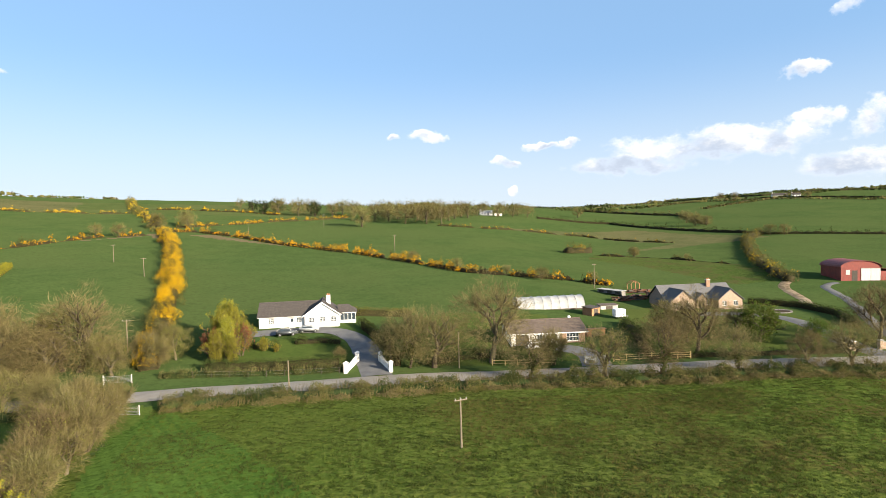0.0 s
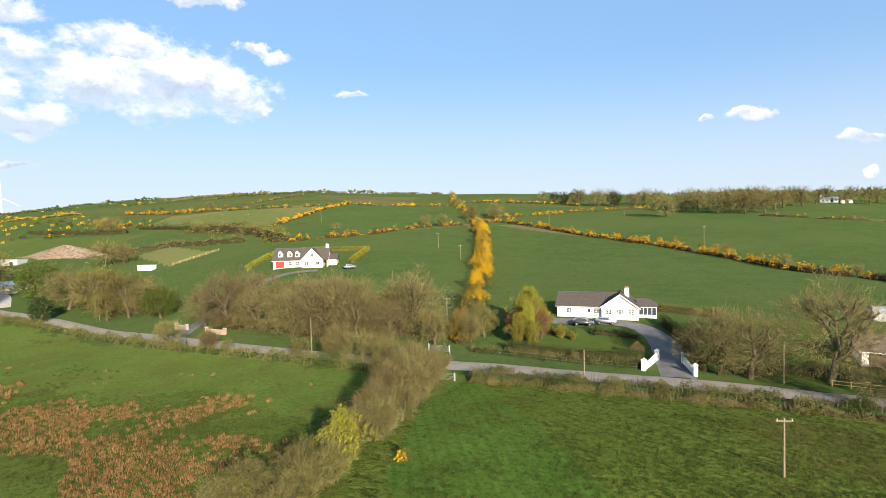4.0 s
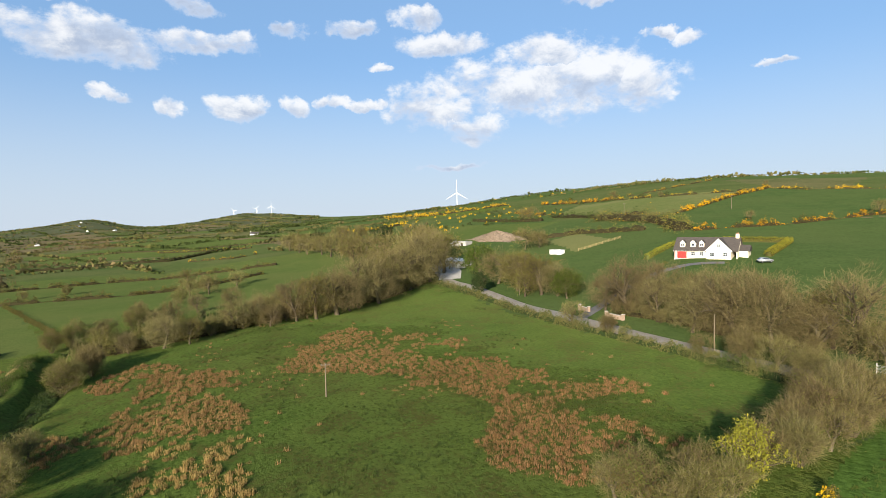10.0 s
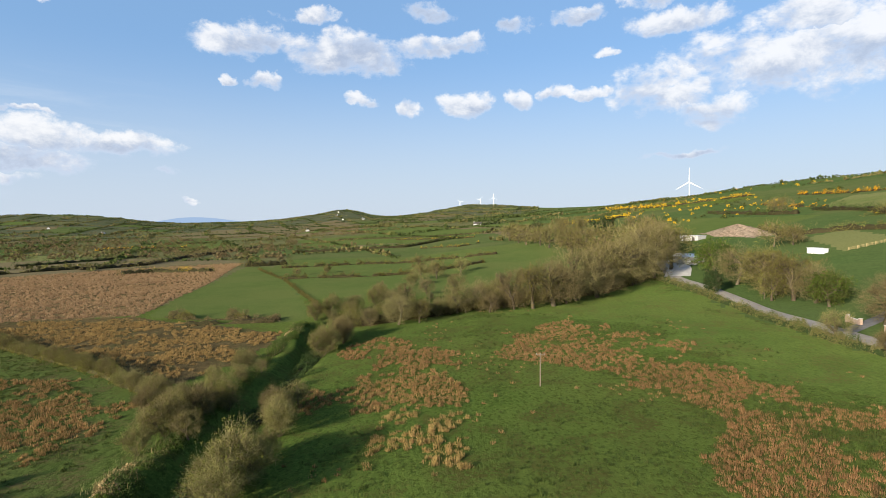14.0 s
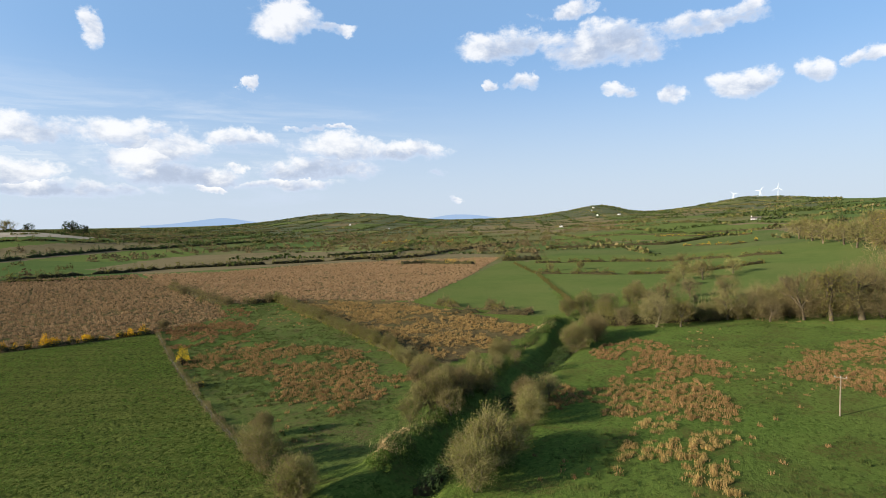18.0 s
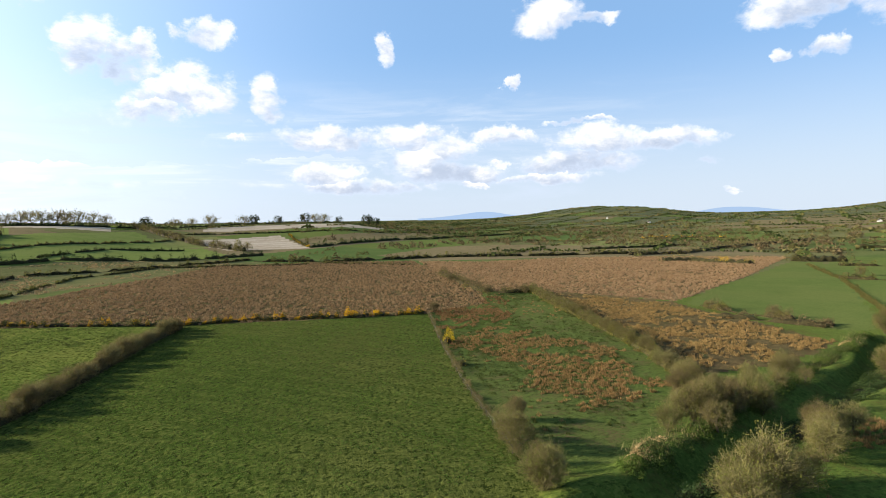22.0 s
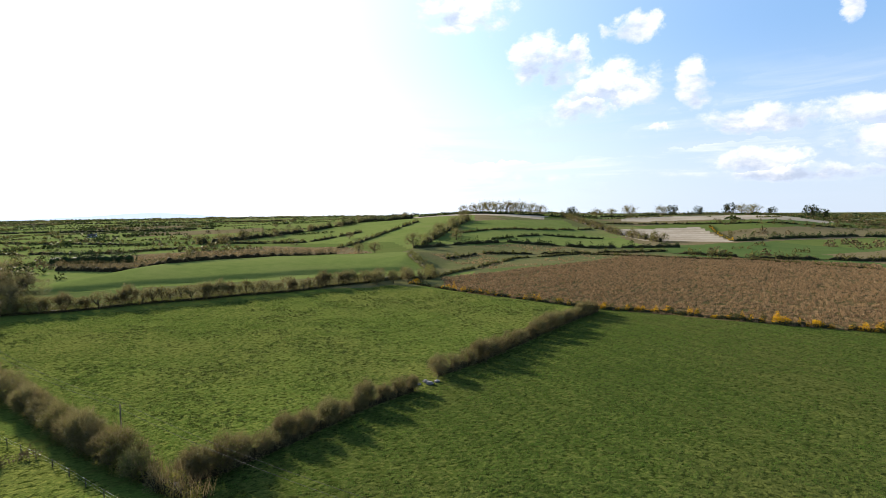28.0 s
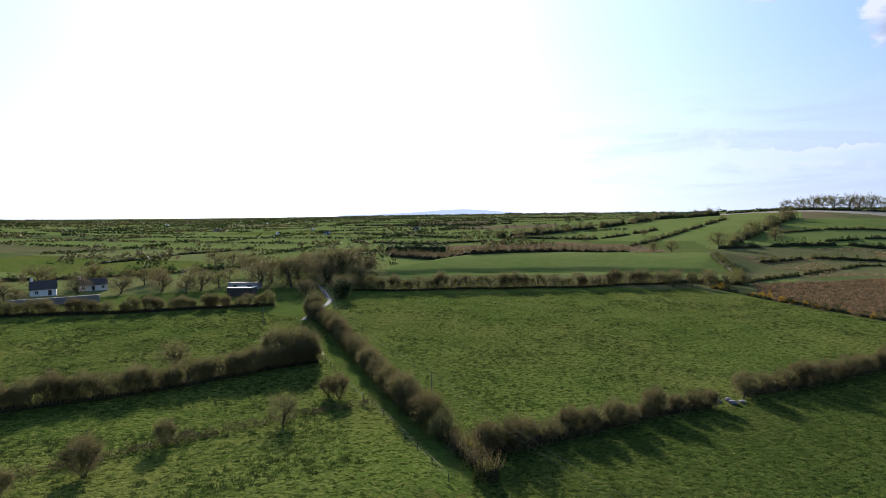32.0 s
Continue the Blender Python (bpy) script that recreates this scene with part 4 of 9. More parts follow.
def tree_model(name, seed, label, category="tree", stems=1, trunk=0.3, split=(4, 3, 3), levels=3, spread=0.62, reach=0.72, twigs=14, twig_len=0.10, leaves=0, leaf=0.03,
               twig_mat=None, leaf_mat=None, ivy=0, wide=1.0, twig_wide=0.005, up=0.25, crown=(0.57, 0.46, 0.42), fill=2400):
    """A tree of about one unit's height: trunk and limbs, twigs, and leaves."""
    rng = np.random.default_rng(seed)
    segs, tips = grow(rng, stems, trunk, split, levels, spread, reach, up=up)
    top = max(t[0][2] for t in tips) + twig_len * 0.6
    k = 1.0 / top
    thick = [(a * k, b * k, max(r * k, 0.003), max(q * k, 0.0022)) for a, b, r, q, l in segs if l <= 1]
    thin = [(a * k, b * k, max(r * k, 0.0026), max(q * k, 0.0018)) for a, b, r, q, l in segs if l > 1]
    pieces = [tube(thick, 6)]
    ob = new(name)
    tagged(ob, label, category)
    v, f = merge(*pieces)
    v = v * [wide, wide, 1]
    v[:, 2] -= 0.01
    part("trunk", mesh_of("trunk", v, f, [BARK], smooth=True), None, ob)
    if thin:
        v, f = tube(thin, 3)
        v = v * [wide, wide, 1]
        part("branch_frame", mesh_of("branch_frame", v, f, [BARK]), None, ob)
    at = np.repeat(np.array([t[0] for t in tips]) * k, twigs, 0)
    way = np.repeat(np.array([t[1] for t in tips]), twigs, 0)
    n = len(at)
    d = way * 0.75 + rng.normal(size=(n, 3)) * 0.75
    d[:, 2] += 0.15
    d /= np.linalg.norm(d, axis=1)[:, None]
    length = twig_len * rng.uniform(0.5, 1.3, n)[:, None]
    base = at - way * rng.uniform(0, 0.09, n)[:, None]
    if fill:
        # fine spray that rounds off the crown, thickest towards its skin and broken by hollows
        q = rng.normal(size=(fill * 2, 3))
        q /= np.linalg.norm(q, axis=1)[:, None]
        lobes = 1 + 0.28 * np.sin(q[:, 0] * 5 + seed) * np.sin(q[:, 1] * 6 + 2 * seed) + 0.1 * np.sin(q[:, 2] * 9 + seed)
        rad = rng.uniform(0.3, 1.0, fill * 2) ** 0.45 * lobes
        spot = q * rad[:, None] * [crown[1], crown[1], crown[2]] + [0, 0, crown[0]]
        hollow = np.sin(spot[:, 0] * 17 + seed) * np.sin(spot[:, 1] * 15 + 1.7 * seed) * np.sin(spot[:, 2] * 16 + seed)
        spot, q = spot[(hollow < 0.25) & (spot[:, 2] > 0.08)][:fill], q[(hollow < 0.25) & (spot[:, 2] > 0.08)][:fill]
        e = q * 0.7 + rng.normal(size=q.shape) * 0.55 + [0, 0, 0.3]
        e /= np.linalg.norm(e, axis=1)[:, None]
        base = np.concatenate([base, spot])
        d = np.concatenate([d, e])
        length = np.concatenate([length, twig_len * rng.uniform(0.6, 1.3, (len(e), 1))])
        n = len(base)
    side = np.cross(d, rng.normal(size=(n, 3)))
    side /= np.linalg.norm(side, axis=1)[:, None]
    v = np.stack([base - side * twig_wide / 2, base + side * twig_wide / 2, base + d * length], 1).reshape(-1, 3)
    v = v * [wide, wide, 1]
    part("crown", mesh_of("crown", v, np.arange(3 * n).reshape(n, 3), [twig_mat or TWIG]), None, ob)
    if leaves:
        pick = rng.integers(0, n, leaves)
        p = base[pick] + d[pick] * length[pick] * rng.uniform(0.3, 1.1, (leaves, 1)) + rng.normal(size=(leaves, 3)) * 0.02
        v, f = scraps(p * [wide, wide, 1], leaf * rng.uniform(0.6, 1.3, leaves), rng)
        part("leafage", mesh_of("leafage", v, f, [leaf_mat or BUD]), None, ob)
    if ivy:
        mid = np.array([(s[0] + (s[1] - s[0]) * rng.uniform()) * k for s in segs if s[4] <= 1 for _ in range(ivy)])
        mid += rng.normal(size=mid.shape) * [0.035, 0.035, 0.03]
        mid = mid[mid[:, 2] < 0.62]
        v, f = scraps(mid * [wide, wide, 1], 0.045 * rng.uniform(0.6, 1.3, len(mid)), rng)
        part("ivy", mesh_of("ivy", v, f, [LEAF_IVY]), None, ob, "dark green ivy on the trunk")
    return ob


MODELS = {
    "ash": tree_model("tree", 11, "bare spreading tree with a haze of brown twigs", trunk=0.2, spread=0.6, twigs=16, crown=(0.52, 0.47, 0.46), fill=5200, leaves=700, leaf=0.012, twig_wide=0.0042),
    "ash_b": tree_model("tree", 12, "bare round-headed tree with fine brown twigs", trunk=0.15, spread=0.66, split=(5, 3, 3), twigs=15, crown=(0.5, 0.48, 0.47), fill=5200, leaves=800, leaf=0.012, twig_wide=0.0042),
    "ash_c": tree_model("tree", 23, "tall bare tree with upswept brown branches", trunk=0.24, spread=0.48, split=(4, 3, 3), twigs=16, crown=(0.52, 0.38, 0.46), fill=5000, leaves=700, leaf=0.012, twig_wide=0.0042, up=0.4),
    "ivied": tree_model("tree", 14, "bare tree whose trunk is wrapped in dark ivy", trunk=0.24, spread=0.55, twigs=14, crown=(0.54, 0.44, 0.43), fill=3800, leaves=800, leaf=0.014, twig_wide=0.0045, leaf_mat=LEAF_OLIVE, ivy=42),
    "thorn": tree_model("tree", 15, "low twiggy hawthorn with olive buds", trunk=0.16, spread=0.68, split=(5, 3, 3), twigs=14, twig_len=0.13, leaves=1700, leaf=0.022, leaf_mat=LEAF_OLIVE, wide=1.05, twig_wide=0.006, crown=(0.52, 0.48, 0.46), fill=2000),
    "budding": tree_model("tree", 16, "tree in olive-yellow spring bud", trunk=0.22, spread=0.55, split=(5, 3, 3), twigs=10, leaves=2800, leaf=0.026, leaf_mat=LEAF_OLIVE, crown=(0.56, 0.4, 0.44), fill=1500),
    "green": tree_model("tree", 17, "tree in fresh bright green leaf", trunk=0.18, spread=0.6, split=(5, 3, 3), twigs=6, leaves=4200, leaf=0.04, leaf_mat=LEAF_GREEN, crown=(0.56, 0.44, 0.44), fill=1500),
    "willow": tree_model("shrub", 18, "many-stemmed willow shrub in pale olive bud", "shrub", stems=6, trunk=0.42, split=(3, 3), levels=2, spread=0.42, twigs=16, twig_len=0.2, leaves=2500, leaf=0.032, leaf_mat=LEAF_WILLOW, twig_wide=0.007, crown=(0.53, 0.36, 0.47), fill=1300),
    "brush": tree_model("shrub", 19, "bare many-stemmed shrub of upright brown twigs", "shrub", stems=9, trunk=0.48, split=(3, 3), levels=2, spread=0.33, twigs=18, twig_len=0.22, leaves=1100, leaf=0.026, twig_wide=0.0065, crown=(0.56, 0.36, 0.44), fill=2200, leaf_mat=LEAF_OLIVE),
    "yellow": tree_model("shrub", 20, "rounded shrub in bright yellow-green leaf", "shrub", stems=5, trunk=0.3, split=(4, 3), levels=2, spread=0.5, twigs=6, leaves=5600, leaf=0.036, leaf_mat=LEAF_YELLOW, crown=(0.5, 0.27, 0.48), fill=1600),
    "dark": tree_model("tree", 21, "dark evergreen tree with dense foliage", trunk=0.16, spread=0.5, split=(5, 4, 3), twigs=3, leaves=3600, leaf=0.055, leaf_mat=LEAF_DARK, crown=(0.55, 0.34, 0.44), fill=900),
    "copper": tree_model("shrub", 22, "loose shrub with coppery red spring leaves", "shrub", stems=4, trunk=0.3, split=(4, 3), levels=2, spread=0.45, twigs=10, leaves=1500, leaf=0.05, leaf_mat=LEAF_RED, fill=500),
    "far": tree_model("tree", 31, "distant bare tree with a rounded brown crown", trunk=0.22, split=(4, 3), levels=2, spread=0.7, twigs=14, twig_len=0.2, leaves=800, leaf=0.036, leaf_mat=LEAF_OLIVE, twig_wide=0.018, fill=420, crown=(0.56, 0.5, 0.42)),
    "far_b": tree_model("tree", 32, "distant tree with a loose brown and olive crown", trunk=0.2, split=(5, 3), levels=2, spread=0.75, twigs=12, twig_len=0.2, leaves=900, leaf=0.04, leaf_mat=LEAF_OLIVE, twig_wide=0.018, fill=420, crown=(0.54, 0.52, 0.44)),
    "far_dark": tree_model("tree", 33, "distant dark evergreen tree", trunk=0.14, split=(5, 3), levels=2, spread=0.6, twigs=3, leaves=1500, leaf=0.06, leaf_mat=LEAF_DARK, fill=300, crown=(0.52, 0.42, 0.46)),
}
FAR_KIND = {"ash": "far", "ash_b": "far_b", "ash_c": "far", "ivied": "far_b", "thorn": "far_b", "budding": "far_b", "dark": "far_dark"}
_used = set()
_turn = random.Random(5)


def plant(kind, x, y, tall, group="", label="", wide=1.0, sink=0.0):
    """Stands a tree of that kind and height at x, y."""
    if math.hypot(x, y) > 260 and kind in FAR_KIND:
        kind = FAR_KIND[kind]
    m = pose(x, y, float(height(x, y)) - sink - 0.01 * tall, 0, 0, _turn.uniform(0, 360)) @ Matrix.Diagonal((tall * wide, tall * wide, tall, 1))
    if kind not in _used:
        ob = MODELS[kind]
        _used.add(kind)
    else:
        ob = copy_thing(MODELS[kind], pose(0, 0, 0))
    ob.matrix_basis = m
    return tagged(ob, label, "", group)


def grove(kinds, places, group, wide=1.0, tall_by=1.0):
    """Trees at (x, y, height), kinds taken in turn."""
    kinds = kinds.split()
    for i, (x, y, tall) in enumerate(places):
        plant(kinds[i % len(kinds)], x, y, tall * tall_by, group, wide=wide)


# ---- hedges ----
def hedge(name, line, tall, wide, label, leaf_mat=None, leaf=0.3, per=70, ragged=0.35, gaps=0.0, seed=1, bloom=0.0, core=None, second=None, share=0.4, twiggy=0.0, category="hedge", group="", flat=0.0, lumps=4.0):
    """A hedgerow along a line: a twig core toned dark for the shade inside, leaves round it, and blossom. per: leaves
    to a metre; lumps: length of its swells.
    """
    rng = np.random.default_rng(seed)
    pts, ways = along(line, 0.5)
    n = len(pts)
    # swells and gaps along the run
    s = np.arange(n) * 0.5
    swell = sum(np.sin(s * 6.283 / (lumps * k) + rng.uniform(0, 6.28)) / k for k in (0.6, 1.0, 1.9, 3.7)) / 3.2
    keep = np.ones(n)
    if gaps:
        g = np.sin(s * 6.283 / (lumps * 3.1) + rng.uniform(0, 6.28)) + np.sin(s * 6.283 / (lumps * 1.7) + rng.uniform(0, 6.28))
        keep = np.clip((g + 2 - 4 * gaps) * 2.0, 0.12, 1)
    h = tall * (1 + ragged * swell) * keep
    w = wide * (1 + ragged * 0.6 * np.roll(swell, 7)) * np.clip(keep, 0.3, 1)
    z = height(pts[:, 0], pts[:, 1])
    side = np.stack([-ways[:, 1], ways[:, 0]], 1)
    ob = new(name)
    ob.location = (pts[0, 0], pts[0, 1], z[0])
    o = np.array([pts[0, 0], pts[0, 1], z[0]])
    tagged(ob, label, category, group)
    # the core: its dark colour stands for the shade within the hedge
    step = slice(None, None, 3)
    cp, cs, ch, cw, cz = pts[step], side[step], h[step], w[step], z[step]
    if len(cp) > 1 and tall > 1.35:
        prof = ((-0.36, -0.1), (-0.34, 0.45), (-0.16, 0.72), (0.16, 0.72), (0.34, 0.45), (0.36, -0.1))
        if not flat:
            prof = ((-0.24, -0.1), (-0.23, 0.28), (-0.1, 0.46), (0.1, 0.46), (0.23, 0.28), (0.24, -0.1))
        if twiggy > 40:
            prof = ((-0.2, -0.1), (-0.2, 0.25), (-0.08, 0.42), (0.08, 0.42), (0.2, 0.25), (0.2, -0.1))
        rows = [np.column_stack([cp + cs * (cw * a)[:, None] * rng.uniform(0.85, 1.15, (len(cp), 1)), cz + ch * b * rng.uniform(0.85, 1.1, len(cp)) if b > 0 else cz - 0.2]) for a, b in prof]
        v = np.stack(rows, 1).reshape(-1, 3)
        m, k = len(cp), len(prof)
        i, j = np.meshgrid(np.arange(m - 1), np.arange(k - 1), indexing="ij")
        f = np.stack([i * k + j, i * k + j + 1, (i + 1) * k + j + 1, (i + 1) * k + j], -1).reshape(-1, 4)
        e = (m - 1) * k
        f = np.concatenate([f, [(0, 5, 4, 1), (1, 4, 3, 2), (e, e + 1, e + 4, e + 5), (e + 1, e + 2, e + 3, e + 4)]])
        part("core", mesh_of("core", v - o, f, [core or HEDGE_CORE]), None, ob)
    count = int(n * 0.5 * per)
    if count > 3:
        jig = rng.uniform(-0.35, 0.35, count)
        if flat:
            i = rng.integers(0, n, count)
            a = rng.uniform(0, math.pi, count)
            r = rng.uniform(0.72, 1.06, count)
            out = np.cos(a) * r * 0.5 * w[i]
            out = np.sign(out) * np.abs(out) ** (1 - 0.5 * flat) * (0.5 * w[i]) ** (0.5 * flat)
            up = np.sin(a) ** (1.0 - 0.6 * flat) * r * h[i]
            p = pts[i] + side[i] * out[:, None] + ways[i] * jig[:, None]
            bush, tall_here = i // 4, h[i]
        else:
            # the run is a row of single bushes that grow into one another
            many = max(2, int(n * 0.5 / (0.42 * wide)))
            spot = np.clip((np.arange(many) + rng.uniform(-0.4, 1.4, many)) * n / many, 0, n - 1).astype(int)
            mid = pts[spot] + side[spot] * (rng.uniform(-0.24, 0.24, many) * w[spot])[:, None]
            rad = 0.5 * w[spot] * rng.uniform(0.6, 1.12, many)
            top = h[spot] * (1 + ragged * rng.normal(size=many) * 0.45).clip(0.45, 1.5) * (0.65 + 0.35 * rad / (0.5 * w[spot]))
            area = rad * (rad + top)
            bush = rng.choice(many, count, p=area / area.sum())
            q = rng.normal(size=(count, 3))
            q /= np.linalg.norm(q, axis=1)[:, None]
            q[:, 2] = np.abs(q[:, 2])
            lobe = 1 + 0.2 * np.sin(q[:, 0] * 6 + bush) * np.sin(q[:, 1] * 5 + 2.0 * bush) + 0.12 * np.sin(q[:, 2] * 8 + bush)
            r = rng.uniform(0.45, 1.0, count) ** 0.4 * lobe
            up = q[:, 2] * r * top[bush]
            p = mid[bush] + q[:, :2] * (r * rad[bush])[:, None]
            i, tall_here = spot[bush], top[bush]
        ground_here = height(p[:, 0], p[:, 1]) if not flat else z[i]
        q = np.column_stack([p, ground_here + up]) - o
        if bloom:
            flowering = rng.uniform(0, 1, bush.max() + 1) < bloom
            yes = (rng.uniform(0, 1, count) < np.where(flowering[bush], 0.86, 0.03)) & (up > 0.2 * tall_here)
            v, f = scraps(q[yes], leaf * rng.uniform(0.5, 1.1, yes.sum()), rng, 0.8)
            part("blossom", mesh_of("blossom", v, f, [GORSE_BLOOM]), None, ob, "deep yellow gorse blossom")
            q, bush = q[~yes], bush[~yes]
        v, f = scraps(q, leaf * rng.uniform(0.6, 1.3, len(q)), rng)
        if second is None and leaf_mat in (HEDGE_LEAF, GORSE_GREEN):
            second, share = (LEAF_OLIVE if leaf_mat is HEDGE_LEAF else HEDGE_LEAF), 0.35
        kind = None
        if second:
            g = rng.uniform(0, 1, bush.max() + 1)[bush] + rng.normal(size=len(q)) * 0.12
            kind = (g < share).astype(int)
        part("foliage", mesh_of("foliage", v, f, [leaf_mat or HEDGE_LEAF] + ([second] if second else []), kind), None, ob)
    if twiggy:
        count = int(n * 0.5 * twiggy)
        i = rng.integers(0, n, count)
        p = pts[i] + side[i] * (rng.uniform(-0.42, 0.42, count) * w[i])[:, None]
        q = np.column_stack([p, z[i] + h[i] * rng.uniform(0.2, 0.7, count)]) - o
        v, f = blades(q, h[i] * rng.uniform(0.35, 0.75, count), leaf * 0.22, 0.45, rng)
        part("shoot_growth", mesh_of("shoot_growth", v, f, [TWIG]), None, ob, "bare upright shoots")
    return ob


def tufts(name, poly, count, tall, label, mat, wide=0.22, fan=7, seed=1, lean=0.9, clump=None, hole=0.0, category="rushes", spread=0.16, gap=0.0):
    """Tufts of rush or grass over a field: fans of blades, thicker where the clump noise is high."""
    rng = np.random.default_rng(seed)
    xs, ys = [p[0] for p in poly], [p[1] for p in poly]
    got = []
    while sum(len(g) for g in got) < count:
        p = np.column_stack([rng.uniform(min(xs), max(xs), count * 2), rng.uniform(min(ys), max(ys), count * 2)])
        if gap:
            p = np.unique(np.round(p / gap), axis=0)
            p = (p + np.array([0.5, 0.0]) * (p[:, 1:] % 2)) * gap + rng.normal(size=p.shape) * gap * 0.2
        stray = [(patchy(p[:, 0], p[:, 1], 9.0, seed + k) - 0.5) * 16.0 for k in (40, 41)]
        ok = inside(poly, p[:, 0] + stray[0], p[:, 1] + stray[1]) if category in ("rushes", "reeds") and gap and gap < 1.55 else inside(poly, p[:, 0], p[:, 1])
        if clump:
            ok &= patchy(p[:, 0], p[:, 1], clump * 3.0, seed, 4) + rng.normal(size=len(p)) * 0.035 > 0.5 + 0.2 * hole
        got.append(p[ok])
        if gap or not ok.any():
            break
    p = np.concatenate(got)
    p = p[rng.permutation(len(p))[:count]]
    n = len(p)
    size = tall * rng.uniform(0.55, 1.25, n)
    base = np.column_stack([p, height(p[:, 0], p[:, 1]) - 0.05])
    off = rng.normal(size=(n * fan, 2)) * np.repeat(spread * rng.uniform(0.7, 1.35, n), fan)[:, None]
    at = np.repeat(base, fan, 0) + np.column_stack([off, np.zeros(n * fan)])
    droop = 1.0 - 0.5 * np.clip(np.hypot(off[:, 0], off[:, 1]) / (2.2 * spread), 0, 1)
    v, f = blades(at, np.repeat(size, fan) * rng.uniform(0.7, 1.1, n * fan) * droop, wide, lean, rng, off)
    ob = new(name, mesh_of(name, v, f, [mat]))
    return tagged(ob, label, category, kind="stuff")


# ---- hedgerows, gorse and rushes ----
# north of the road: the hill
hedge("gorse_hedge", [(-47, 95), (-50, 103), (-56, 120), (-73, 165), (-100, 226), (-131, 287)], 5.0, 6.2, "tall gorse hedge in full yellow bloom that runs up the hill", GORSE_GREEN, leaf=0.19, per=640, ragged=0.5, bloom=0.58, seed=3, lumps=9.0, category="gorse hedge")
hedge("gorse_hedge", [(-131, 287), (-162, 339), (-220, 431), (-255, 500)], 4.0, 8.0, "scrubby hedge with thorn bushes and some gorse near the hilltop", HEDGE_LEAF, leaf=0.81, per=21, ragged=0.4, bloom=0.15, seed=4, lumps=12.0, category="gorse hedge")
hedge("gorse_hedge", [(-133, 296), (-121, 302), (-96, 290), (-57, 259), (-28, 241), (-3, 215), (16, 191), (32, 183), (49, 178), (60, 168)], 2.8, 4.0, "gorse hedge with yellow blossom across the hill field", GORSE_GREEN, leaf=0.49, per=46, ragged=0.45, bloom=0.75, gaps=0.12, seed=5, lumps=7.0, category="gorse hedge")
hedge("gorse_hedge", [(-135, 280), (-151, 264), (-157, 241), (-164, 205), (-176, 183)], 2.6, 3.4, "broken gorse hedge in yellow bloom along the hill field", GORSE_GREEN, leaf=0.49, per=35, ragged=0.45, bloom=0.69, gaps=0.35, seed=6, lumps=8.0, category="gorse hedge")
hedge("gorse_hedge", [(-277, 358), (-264, 315), (-241, 260), (-226, 222)], 2.6, 3.6, "gorse hedge in bloom between green and pale fields", GORSE_GREEN, leaf=0.57, per=32, bloom=0.75, gaps=0.15, seed=7, lumps=7.0, category="gorse hedge")
hedge("gorse_hedge", [(-198, 386), (-229, 368), (-255, 356), (-276, 356)], 2.4, 3.0, "gorse hedge with yellow patches high on the hill", GORSE_GREEN, leaf=0.65, per=23, bloom=0.62, gaps=0.3, seed=8, lumps=9.0, category="gorse hedge")
hedge("gorse_hedge", [(-138, 317), (-113, 341), (-84, 381), (-51, 415)], 2.6, 3.2, "gorse hedge in yellow bloom on the upper slope", GORSE_GREEN, leaf=0.65, per=23, bloom=0.69, gaps=0.15, seed=9, lumps=9.0, category="gorse hedge")
hedge("gorse_hedge", [(-206, 415), (-180, 424), (-132, 428), (-106, 422)], 2.4, 3.0, "gorse hedge near the skyline", GORSE_GREEN, leaf=0.73, per=18, bloom=0.50, gaps=0.2, seed=10, lumps=9.0, category="gorse hedge")
hedge("hedge", [(-411, 316), (-365, 303), (-316, 298), (-289, 312), (-277, 356)], 2.6, 3.4, "broken hedge with bushes and gorse on the hillside", HEDGE_LEAF, leaf=0.54, per=15, bloom=0.25, gaps=0.3, seed=11, lumps=11.0)
hedge("hedge", [(-381, 321), (-362, 341), (-375, 390), (-388, 427)], 2.2, 2.6, "thin hedge with gorse up the pale hillside", HEDGE_LEAF, leaf=0.54, per=13, bloom=0.4, gaps=0.3, seed=12, lumps=9.0)
hedge("hedge", [(-284, 217), (-254, 210), (-230, 204), (-209, 197), (-180, 182)], 5.0, 16.0, "broad thicket of thorn scrub with a little gorse", HEDGE_LEAF, leaf=0.54, per=66, ragged=0.5, bloom=0.08, seed=13, lumps=9.0, category="thicket")
hedge("hedge", [(-362, 234), (-290, 224), (-249, 223)], 4.2, 7.0, "dark overgrown hedge below the pale field", LEAF_IVY, leaf=0.54, per=33, seed=14, lumps=12.0)
hedge("hedge", [(-200, 178), (-242, 171), (-258, 152), (-300, 165)], 4.2, 6.0, "overgrown hedge behind the quarry mound", HEDGE_LEAF, leaf=0.54, per=28, seed=15, lumps=12.0)
hedge("hedge", [(-444, 204), (-351, 217)], 4.5, 7.0, "overgrown thorn hedge on the slope", LEAF_IVY, leaf=0.60, per=26, seed=16, lumps=12.0)
hedge("gorse_hedge", [(-594, 118), (-570, 150), (-573, 180)], 4.5, 8.0, "bank of yellow gorse on the far slope", GORSE_GREEN, leaf=0.97, per=30, bloom=0.85, seed=17, lumps=14.0, category="gorse hedge")
hedge("gorse_hedge", [(-834, 229), (-654, 240), (-626, 288), (-619, 332)], 4.0, 7.0, "line of yellow gorse along the far ridge", GORSE_GREEN, leaf=1.05, per=16, bloom=0.85, gaps=0.2, seed=18, lumps=14.0, category="gorse hedge")
